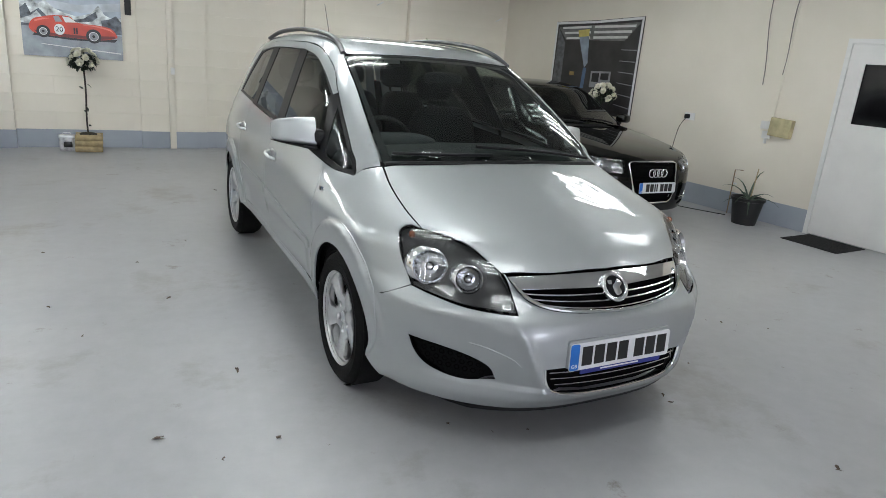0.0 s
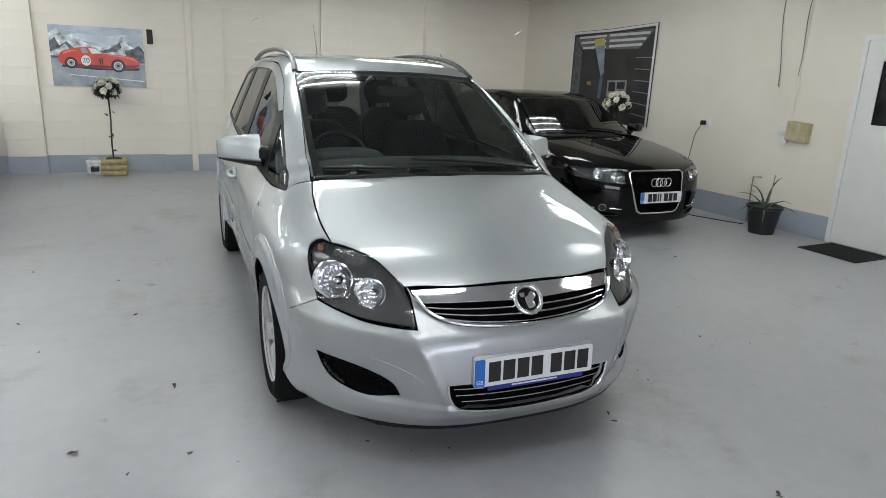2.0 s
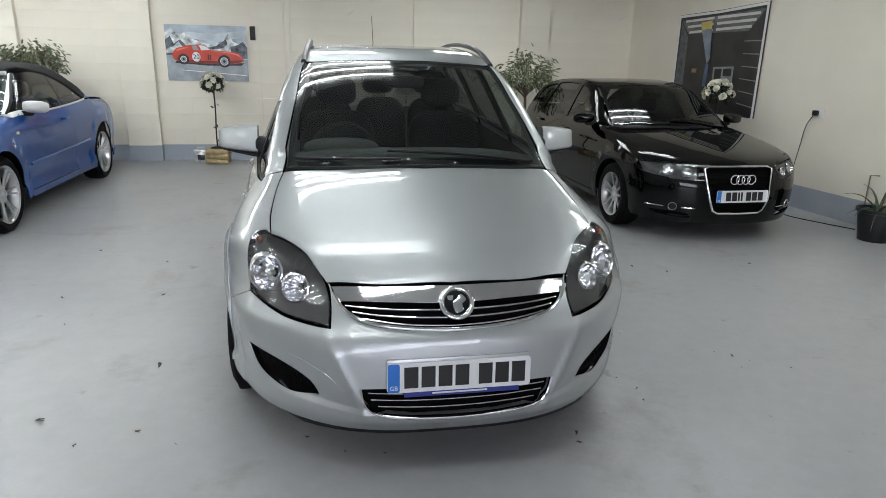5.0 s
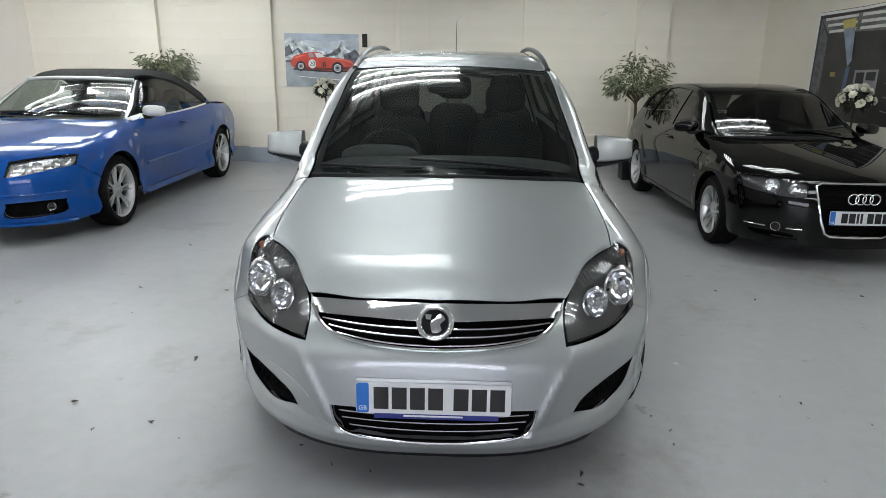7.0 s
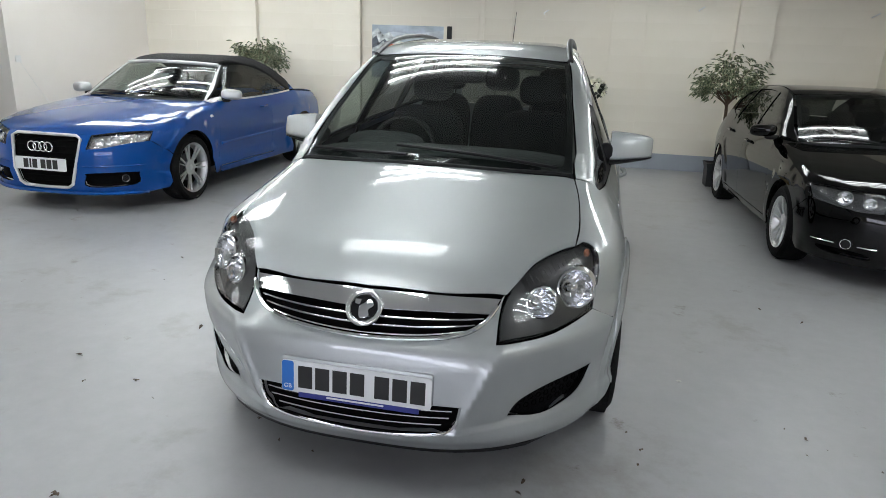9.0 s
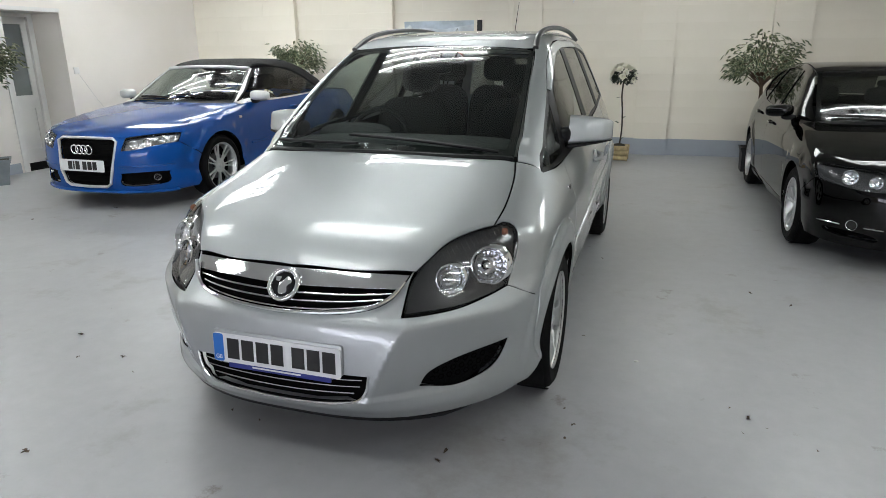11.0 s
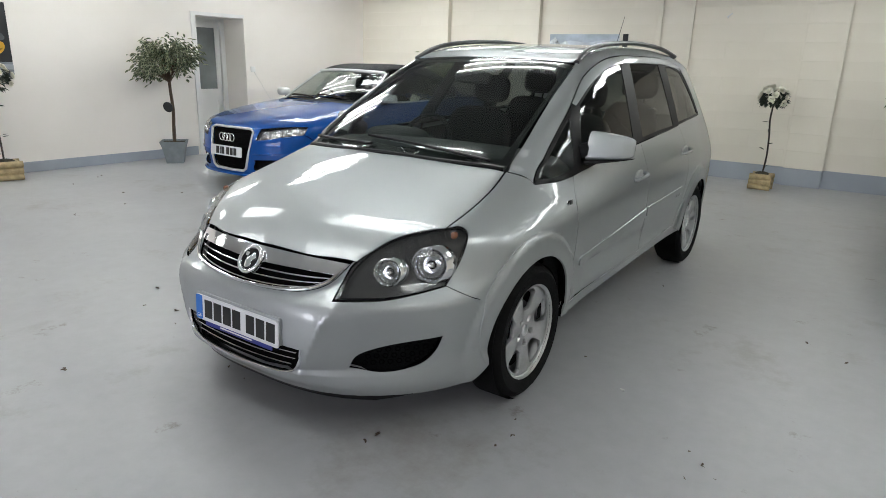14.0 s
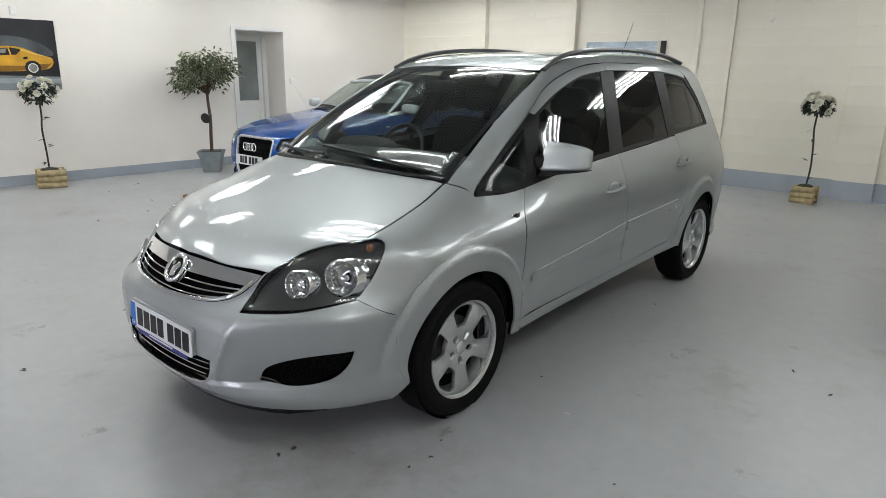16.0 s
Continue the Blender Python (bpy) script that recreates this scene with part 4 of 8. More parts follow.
    for y0, y1, z0, z1, tip in ((0.50, 1.415, 0.548, 0.638, 0.022), (1.45, 2.18, 0.641, 0.669, 0.004)):
        band = [S(y0 + (y1 - y0) * i / 6, z0 + (z1 - z0) * i / 6) for i in range(7)]
        under = [S(y0 + (y1 - y0) * i / 6, z0 + (z1 - z0) * i / 6 - 0.055) for i in range(7)]
        front = [under[0], S(y0 - tip * 0.8, z0 - 0.045), S(y0 - tip, z0 - 0.0275), S(y0 - tip * 0.8, z0 - 0.010), band[0]]
        panel("door_moulding", MPV, (1, 0, 0.1), outline(front, band, [band[-1], under[-1]], under[::-1], n=4), P, car, step=0.03, off=0.009, edge=0.008, mirror=True)
    # pale inner covers of the windscreen pillars
    inner_a = [T(0.628, 0.16), T(0.612, 0.42), T(0.585, 0.68), T(0.556, 0.95)]
    inner_b = [S(0.93, 1.40), S(0.69, 1.27), S(0.45, 1.12), S(0.25, 0.99)]
    panel("pillar_trim", MPV, (1, -0.6, 0.6), outline(inner_a, [inner_a[-1], inner_b[0]], inner_b, [inner_b[-1], inner_a[0]], n=4), simple("pale_pillar_trim", (0.30, 0.31, 0.29), 0.8, 0, 0, 40, 0.1), car, step=0.06, off=-0.03, edge=0, mirror=True)
    # rear
    R = MPV.rear
    rg = outline([R(-0.50, 1.08), R(0.0, 1.06), R(0.50, 1.08)], [R(0.50, 1.08), R(0.44, 1.38)], [R(0.44, 1.38), R(0.0, 1.41), R(-0.44, 1.38)], [R(-0.44, 1.38), R(-0.50, 1.08)], n=4)
    tg = outline([R(-0.62, 0.28), R(0.62, 0.28)], [R(0.62, 0.28), R(0.64, 0.7), R(0.60, 1.05), R(0.50, 1.40)], [R(0.50, 1.40), R(0.0, 1.44), R(-0.50, 1.40)], [R(-0.50, 1.40), R(-0.60, 1.05), R(-0.64, 0.7), R(-0.62, 0.28)], n=4)
    gate = panel("tailgate", MPV, (0, 1, 0.2), tg, P, car, holes=[rg], step=0.08, edge=0.02)[0]
    panel("rear_window", MPV, (0, 1, 0.3), rg, TINTED, gate, step=0.1, edge=0)
    lamp_r = outline([R(0.70, 0.75), R(0.67, 1.0), R(0.60, 1.25)], [R(0.60, 1.25), R(0.54, 1.25)], [R(0.54, 1.25), R(0.60, 1.0), R(0.64, 0.75)], [R(0.64, 0.75), R(0.70, 0.75)], n=4)
    panel("tail_lamp", MPV, (0, 1, 0.1), lamp_r, simple("red_lens", (0.35, 0.01, 0.012), 0.1), car, off=0.006, edge=0.01, step=0.06, mirror=True)
    panel("lamp_backing", MPV, (0, 1, 0.1), lamp_r, DARK, car, off=-0.02, edge=0, step=0.1, mirror=True)
    panel("rear_corner", MPV, (1, 1, 0.2), outline([T(0.552, 3.13), S(3.185, 1.3), S(3.265, 1.0), S(3.315, 0.7), S(3.325, 0.42), S(3.245, 0.25)], [S(3.245, 0.25), R(0.625, 0.28)], [R(0.625, 0.28), R(0.645, 0.7), R(0.605, 1.05), R(0.505, 1.40)], [R(0.505, 1.40), T(0.552, 3.13)], n=4), P, car, step=0.05, edge=0.015, mirror=True)
    panel("roof_spoiler", MPV, (0, 0.6, 1), outline([T(-0.54, 3.125), T(-0.3, 3.205), T(0.0, 3.225), T(0.3, 3.205), T(0.54, 3.125)], [T(0.54, 3.125), R(0.50, 1.405)], [R(0.50, 1.405), R(0.0, 1.445), R(-0.50, 1.405)], [R(-0.50, 1.405), T(-0.54, 3.125)], n=4), P, car, step=0.06, edge=0.015)
    part("aerial", tube([(0.0, 2.96, 1.55), (0.0, 3.02, 1.64), (0.0, 3.16, 1.87)], [0.007, 0.003, 0.002], 6), TRIM, car, "thin black roof aerial")
    # underside, arches and cabin
    part("underbody", box((1.26, 3.7, 0.2), (0, 1.25, 0.30), 0.04), DARK, car)
    part("chin_spoiler", tube([Vector(F(x, 0.2)) + Vector((0, 0.045, -0.019)) for x in np.linspace(-0.66, 0.66, 25)], [0.006, 0.016] + [0.025] * 21 + [0.016, 0.006], 8, None, 1.0), TRIM, car, "black plastic chin spoiler")
    part("engine_block", box((1.0, 0.9, 0.35), (0, -0.15, 0.55), 0.05), DARK, car)
    for s in (1, -1):
        for y in (0.0, 2.665):
            liner = bmesh.new()
            rows = []
            for x in (0.52, 0.845):
                rows.append([liner.verts.new((s * x, y + 0.365 * math.cos(a), 0.31 + 0.365 * math.sin(a))) for a in np.linspace(0.0, math.pi, 24)])
            for i in range(23):
                liner.faces.new((rows[0][i], rows[0][i + 1], rows[1][i + 1], rows[1][i]))
            liner.faces.new(rows[0])
            part("arch_liner", liner, DARK, car)
        lower_trim = outline([S(0.15, 0.3), S(0.15, 0.93), S(0.5, 0.93)], [S(0.5, 0.93), S(1.4, 1.015), S(3.0, 1.09)], [S(3.0, 1.09), S(3.1, 0.4), S(0.15, 0.3)], n=4)
    panel("door_trim", MPV, (1, 0, 0.1), lower_trim, CLOTH, car, off=-0.05, edge=0, step=0.1, mirror=True)
    dash = superblob(0.72, 0.36, 0.15, 0.55, pose(0, 0.50, 0.90, -6))
    part("dashboard", dash, DASH, car, "grey plastic dashboard", 180)
    part("binnacle", superblob(0.2, 0.12, 0.06, 0.7, pose(-0.36, 0.55, 1.035)), DASH, car, "", 180)
    wheel_m = pose(-0.34, 0.80, 0.98, 64)
    sw = ring(0.18, 0.014, wheel_m, 40, 10)
    merge(sw, superblob(0.07, 0.05, 0.025, 0.7, wheel_m, 8))
    for a in (0, 180, 270):
        merge(sw, tube([wheel_m @ Vector((0, 0, 0)), wheel_m @ Vector((0.175 * math.cos(radians(a)), 0.175 * math.sin(radians(a)), 0))], 0.014, 8))
    part("steering_wheel", sw, TRIM, car, "", 60)
    for x in (-0.36, 0.36):
        seat(car, x, 1.12, 0.58, 0.50)
    for x in (-0.42, 0.0, 0.42):
        seat(car, x, 1.98, 0.62, 0.40)
    part("cabin_floor", box((1.3, 2.6, 0.04), (0, 1.8, 0.42)), DARK, car)
    part("rear_view_mirror", superblob(0.12, 0.02, 0.035, 0.5, pose(0.0, 0.80, 1.385)), TRIM, car, "", 180)
    # wheels: five broad spokes
    dish = curve1([0.0, 0.05, 0.08, 0.14, 0.19, 0.21], [0.022, 0.022, 0.016, 0.008, 0.006, 0.010])
    holes = [sector_hole(18 + 72 * i, 16, 20.5, 0.097, 0.199, 8, 0.016) for i in range(5)]
    holes += [sector_hole(72 * i + 54, 16, 14, 0.042, 0.078, 6, 0.006) for i in range(5)]
    for y in (0.0, 2.665):
        wheel(car, (0.785, y - 0.01, 0.304), 0.313, 0.216, 0.19, holes, dish, 0.056, phase=radians(54), wall=0.022, label="five-spoke silver alloy wheel")
        wheel(car, (-0.785, y - 0.01, 0.304), 0.313, 0.216, 0.19, holes, dish, 0.056, phase=radians(54), wall=0.022, steer=180, label="five-spoke silver alloy wheel")
    return car


# ---- the two other cars share one way of building ----


def car_form(lid, roof, cowl_y, plan, lean, nose, tail, bend, corner, wheelbase, radius, flare=0.014, crown=0.03, k_top=0.09, nose_k=0.08, sill=0.16):
    def field(p):
        x, y, z = np.abs(p[:, 0]), p[:, 1], p[:, 2]
        yt = y - bend * np.clip((2.0 - y) / 0.7, 0, 1) * x * x
        hood = np.where(yt < cowl_y, lid(np.minimum(yt, cowl_y + 0.3)), roof(np.maximum(yt, cowl_y - 0.3)))
        top = (z - hood + crown * x * x) * np.where(yt > cowl_y, 0.9, 1.0)
        wide = plan(y) - lean(z)
        for hub in (0.0, wheelbase):
            wide = wide + flare * step01(np.hypot(y - hub, z - radius), radius + 0.16, radius + 0.13) * step01(z, 1.0, 0.8)
        v = smax(top, x - wide, k_top)
        v = smax(v, nose(z) + corner * x**3 - y, nose_k)
        v = smax(v, y - tail(z) + 0.22 * x * x, 0.10)
        return smax(v, sill - z, 0.03)
    return Form(field)


def flip(pts):
    return [(-x, y, z) for x, y, z in pts]


def symmetric(*runs, n=4):
    """A closed outline from the runs of its right half, from centre to centre."""
    half = []
    for r in runs:
        half += spline(r, n)[:-1]
    half.append(runs[-1][-1])
    return half + flip(half[1:-1])[::-1]


def build_saloon(name, m, label, form, d):
    car = thing(name, m, label, "car")
    F, S, T = form.front, form.side, form.top
    P = d["paint"]
    wb, rad = d["wheelbase"], d["radius"]
    ra = rad + 0.045
    nose = [T(*q) for q in d["hood_front"]]
    gut = [T(*q) for q in d["hood_gut"]]
    cowl = [T(*q) for q in d["cowl"]]
    panel("bonnet", form, (0, 0, 1), symmetric(nose, gut, cowl), P, car, step=0.06, edge=0.015)
    # windscreen
    low, edge_, high = [T(*q) for q in d["ws_low"]], [T(*q) for q in d["ws_edge"]], [T(*q) for q in d["ws_top"]]
    rim = symmetric(low, edge_, high)
    centre = np.mean(rim, 0)
    inner = [tuple(np.array(q) * 0.94 + centre * 0.06) for q in rim]
    screen = panel("windscreen", form, (0, -1, 1.3), rim, d.get("screen", GLASS), car, step=0.08, edge=0)[0]
    panel("black_band", form, (0, -1, 1.3), rim, TRIM, screen, holes=[inner], step=0.1, off=-0.004, edge=0)
    for a, b in (((-0.05, d["wiper_y"]), (-0.55, d["wiper_y"] + 0.12)), ((0.5, d["wiper_y"] + 0.08), (-0.02, d["wiper_y"] + 0.06))):
        part("wiper", tube([Vector(T(a[0] + (b[0] - a[0]) * i / 6, a[1] + (b[1] - a[1]) * i / 6)) + Vector((0, 0, 0.02)) for i in range(7)], 0.01, 6), TRIM, screen)
    # lower side
    y1, y2, y3 = d["splits"]
    belt = d["belt"]
    g = 0.0015
    sill = 0.20
    hubline = [S(*q) for q in arc(0.0, rad, ra, -10, 150, 14)]
    lamp_top, lamp_low = d["lamp_outer"]
    seam = [lamp_low, ((lamp_low[0] - ra * 0.87) / 2, (lamp_low[1] + rad + ra * 0.5) / 2), (-ra * 0.87, rad + ra * 0.5)]
    wing = outline(gut, [gut[-1], S(y1 - 0.12, belt(y1 - 0.12))], [S(y1 - 0.12, belt(y1 - 0.12)), S(y1 - g, belt(y1))], [S(y1 - g, z) for z in (belt(y1), 0.86, 0.78, 0.68, 0.55, 0.4, 0.28, sill + 0.02)], [S(y1 - g, sill + 0.02), S(ra + 0.02, sill + 0.01)], hubline,
                   [S(*q) for q in (seam[-1], seam[1], seam[0])], [S(*lamp_low), S(*lamp_top)], [S(*lamp_top), gut[0]], n=4)
    panel("front_wing", form, (1, -0.25, 0.5), wing, P, car, step=0.06, edge=0.015, mirror=True)
    cuts = [y1, y2] + ([y3] if y3 else [])
    for a, b in zip(cuts, cuts[1:]):
        last = b == y3
        back = [S(b - g, belt(b)), S(b - g, 0.6), S(b - g, 0.27)] if not (last and y3) else [S(b - g, belt(b)), S(b - g - 0.02, 0.75), S(b - 0.16, 0.5), S(b - 0.24, 0.27)]
        panel("door", form, (1, 0, 0.1), outline([S(a + g, 0.27), S(a + g, 0.6), S(a + g, belt(a))], [S(a + g, belt(a)), S((a + b) / 2, belt((a + b) / 2)), S(b - g, belt(b))], back, [back[-1], S(a + g, 0.27)], n=4), P, car, step=0.06, edge=0.015, mirror=True)
    c = cuts[-1]
    back = [S(c + g, belt(c)), S(c + g, 0.6), S(c + g, 0.262)] if not y3 else [S(c + g, belt(c)), S(c + g - 0.02, 0.75), S(c + g - 0.16, 0.5), S(c + g - 0.24, 0.262)]
    tail = d["tail_y"]
    rear_arch = [S(*q) for q in arc(wb, rad, ra, -10, 190, 16)]
    quarter = outline(back, [back[-1], S(y1, 0.262)], [S(y1, 0.262), S(y1, sill)], [S(y1, sill), S(wb - ra, sill)], rear_arch[::-1], [S(wb + ra, sill + 0.03), S(tail - 0.05, 0.28)], [S(tail - 0.05, 0.28), S(tail, 0.55), S(tail - 0.03, belt(tail))],
                      [S(tail - 0.03, belt(tail)), S((tail + c) / 2, belt((tail + c) / 2)), S(c + g, belt(c))], n=4)
    panel("rear_quarter", form, (1, 0, 0.1), quarter, P, car, step=0.07, edge=0.015, mirror=True)
    # cabin
    d["upper"](car, form, d)
    # nose
    grille = [F(*q) for q in d["grille"]]
    gl = grille + flip(grille)[::-1]
    gl = [q for i, q in enumerate(gl) if i == 0 or np.linalg.norm(np.subtract(q, gl[i - 1])) > 1e-3]
    intake = loop([F(*q) for q in d["intake"]], 4)
    top_run = [nose[0], *nose[1:]]
    lamp_in = [F(*q) for q in d["lamp_inner"]]
    lamp_under = [F(*q) for q in d["lamp_under"]] + [S(lamp_low[0], lamp_low[1] - 0.003)]
    lip = [S(*q) for q in arc(0.0, rad, ra, 152, 192, 6)]
    chin = [S(-ra - 0.03, sill + 0.0), F(0.7, 0.185), F(0.4, 0.18), F(0.0, 0.178)]
    shell = symmetric(top_run, [nose[-1], *lamp_in], [lamp_in[-1], *lamp_under], [S(y, z - 0.003) for y, z in seam], lip, [lip[-1], chin[0]], chin)
    bumper = panel("front_bumper", form, "round", shell, P, car, holes=[gl, intake, flip(intake)], step=0.05, edge=0.025)[0]
    panel("intake", form, "round", intake, DARK, bumper, off=-0.04, edge=0, step=0.08, mirror=True, label="black lower intake")
    gc = panel("grille", form, (0, -1, 0), gl, DARK, car, off=-0.03, edge=0, step=0.06, label="black grille in a bright frame")[0]
    part("grille_frame", tube([Vector(q) + Vector((0, -0.003, 0)) for q in gl + gl[:2]], d.get("frame_r", 0.014), 8, None, 1.0, False), d["frame_mat"], gc)
    gb = bmesh.new()
    zs = [q[2] for q in gl]
    for i in range(1, 9):
        z = min(zs) + (max(zs) - min(zs)) * i / 9
        w = 0.93 * max(q[0] for q in gl) * (0.76 + 0.24 * i / 9)
        tube([Vector(F(x, z)) + Vector((0, 0.016, 0)) for x in np.linspace(-w, w, 9)], 0.005, 5, gb)
    part("grille_slats", gb, DARK, gc)
    rings = bmesh.new()
    for i in range(4):
        merge(rings, ring(0.041, 0.0065, Matrix.Translation(Vector(F(0, d["emblem_z"])) + Vector((-0.084 + 0.056 * i, -0.014 - 0.002 * (i % 2), 0))) @ pose(0, 0, 0, 90), 28, 8))
    part("emblem", rings, CHROME, gc, "row of plain chrome rings", 60)
    plate(car, pose(0, F(0, d["plate_z"])[1] - 0.022, d["plate_z"], 86), d["bars"], bold=d["bold"])
    # lamps
    lamp = outline([gut[0], *lamp_in], [lamp_in[-1], *lamp_under], [S(*lamp_low), S(*lamp_top)], [S(*lamp_top), gut[0]], n=4) if not d.get("lamp_rim") else outline(*[[F(*q[1:]) if q[0] == "f" else S(*q[1:]) for q in r] for r in d["lamp_rim"]], n=4)
    aim = Vector((0.4, -0.88, 0.25)).normalized()
    for i, lens in enumerate(panel("headlamp", form, (0.5, -0.8, 0.3), lamp, LENS, car, off=0.003, edge=0.006, step=0.05, mirror=True, label="clear headlamp with bright reflectors")):
        s = 1 if i == 0 else -1
        house = panel("housing", form, (0.5, -0.8, 0.3), lamp, d["lamp_mat"], lens, off=-0.03, edge=0, step=0.06)[0]
        if s < 0:
            house.data.transform(Matrix.Diagonal((-1, 1, 1, 1)))
            house.data.flip_normals()
        for px, pz, r in d["bulbs"]:
            cm = Matrix.Diagonal((s, 1, 1, 1)) @ Matrix.Translation(Vector(F(px, pz)) - aim * 0.01) @ aim.to_track_quat("Z", "Y").to_matrix().to_4x4()
            part("reflector", lathe([(r * 1.08, -0.02), (r * 1.08, 0.002), (r, 0.004), (r * 0.8, -0.012), (r * 0.4, -0.018), (0.0, -0.012)], 24, None, cm), REFLECTOR, lens, "", 25)
    # fog lamps
    for s in (1, -1):
        fx, fz, fr = d["fog"]
        q = Vector(F(fx, fz))
        n = Vector(form.normal(np.array([tuple(q)]))[0])
        q.x *= s
        n.x *= s
        fm = Matrix.Translation(q + n * d["fog_off"]) @ n.to_track_quat("Z", "Y").to_matrix().to_4x4()
        fog = part("fog_lamp", lathe([(fr * 0.88, -0.006), (fr * 0.9, 0.003), (fr, 0.005), (fr * 1.06, 0.0), (fr * 1.06, -0.02)], 24, None, fm), [CHROME], bumper, "", 30)
        part("fog_glass", lathe([(0.0, 0.004), (fr * 0.85, 0.001)], 20, None, fm), LENS if d["fog_off"] < 0 else GLOSS_BLACK, bumper)
    # door furniture
    for s in (1, -1):
        for y in d["handles"]:
            z = belt(y) - 0.12
            px = S(y, z)[0]
            part("door_handle", tube([Vector((s * (px + a), y + b, z)) for a, b in ((0.0, -0.09), (0.028, -0.06), (0.03, 0.05), (0.0, 0.09))], 0.012, 8), d["handle_mat"], car)
        my, mz = d["mirror"]
        mx = S(my, mz - 0.08)[0] + d.get("mirror_size", 0.08) - 0.012
        mir = part("door_mirror", superblob(d.get("mirror_size", 0.08), 0.075, 0.054, 0.62, Matrix.Diagonal((s, 1, 1, 1)) @ pose(mx, my, mz, 0, 4, 24), 14), d["mirror_mat"], car, "", 180)
        part("mirror_foot", superblob(0.07, 0.03, 0.025, 0.7, Matrix.Diagonal((s, 1, 1, 1)) @ pose(mx - 0.09, my + 0.01, mz - 0.06), 8), TRIM, mir)
    # tail, underside and cabin fittings
    R = form.rear
    back = [R(0.0, 0.25), R(0.6, 0.25)], [R(0.6, 0.25), R(0.66, 0.6), R(0.6, belt(tail) - 0.02)], [R(0.6, belt(tail) - 0.02), R(0.0, belt(tail) - 0.01)]
    panel("rear_bumper", form, (0, 1, 0), symmetric(*back), P, car, step=0.1, edge=0.015)
    part("underbody", box((1.3, wb + 1.0, 0.16), (0, wb / 2, 0.28), 0.04), DARK, car)
    part("engine_block", box((1.0, 0.8, 0.3), (0, -0.1, 0.5), 0.05), DARK, car)
    for s in (1, -1):
        for y in (0.0, wb):
            liner = bmesh.new()
            rows = []
            for x in (0.5, d["arch_x"] - 0.03):
                rows.append([liner.verts.new((s * x, y + (ra + 0.015) * math.cos(a), rad + (ra + 0.015) * math.sin(a))) for a in np.linspace(0.0, math.pi, 20)])
            for i in range(19):
                liner.faces.new((rows[0][i], rows[0][i + 1], rows[1][i + 1], rows[1][i]))
            liner.faces.new(rows[0])
            part("arch_liner", liner, DARK, car)
    trim = outline([S(y1, 0.3), S(y1, belt(y1) - 0.02)], [S(y1, belt(y1) - 0.02), S(wb + 0.2, belt(wb) - 0.02)], [S(wb + 0.2, belt(wb) - 0.02), S(wb + 0.2, 0.4), S(y1, 0.3)], n=4)
    panel("door_trim", form, (1, 0, 0.1), trim, CLOTH, car, off=-0.05, edge=0, step=0.12, mirror=True)
    part("dashboard", superblob(0.68, 0.3, 0.13, 0.55, pose(0, y1 + 0.15, belt(y1) - 0.12)), DASH, car, "", 180)
    wheel_m = pose(-0.36, y1 + 0.42, belt(y1) - 0.05, 64)
    part("steering_wheel", merge(ring(0.18, 0.014, wheel_m, 32, 8), superblob(0.08, 0.06, 0.025, 0.7, wheel_m, 8)), TRIM, car, "", 60)
    for x in (-0.36, 0.36):
        seat(car, x, y1 + 0.72, 0.42, 0.5, d.get("seat_mat"), 0.6)
        seat(car, x, y1 + 1.55, 0.45, 0.5, d.get("seat_mat"), 0.5)
    part("cabin_floor", box((1.3, 2.4, 0.04), (0, y1 + 1.1, 0.30)), DARK, car)
    part("rear_view_mirror", superblob(0.12, 0.02, 0.032, 0.5, pose(0.0, d["rvm"][0], d["rvm"][1])), TRIM, car, "", 180)
    for y in (0.0, wb):
        for s in (1, -1):
            wheel(car, (s * d["wheel_x"], y, rad), rad, d["rim"], 0.22, d["wheel_holes"], d["dish"], 0.056, ripple=d["ripple"], wall=0.02, steer=0 if s > 0 else 180, label=d["wheel_label"])
    return car


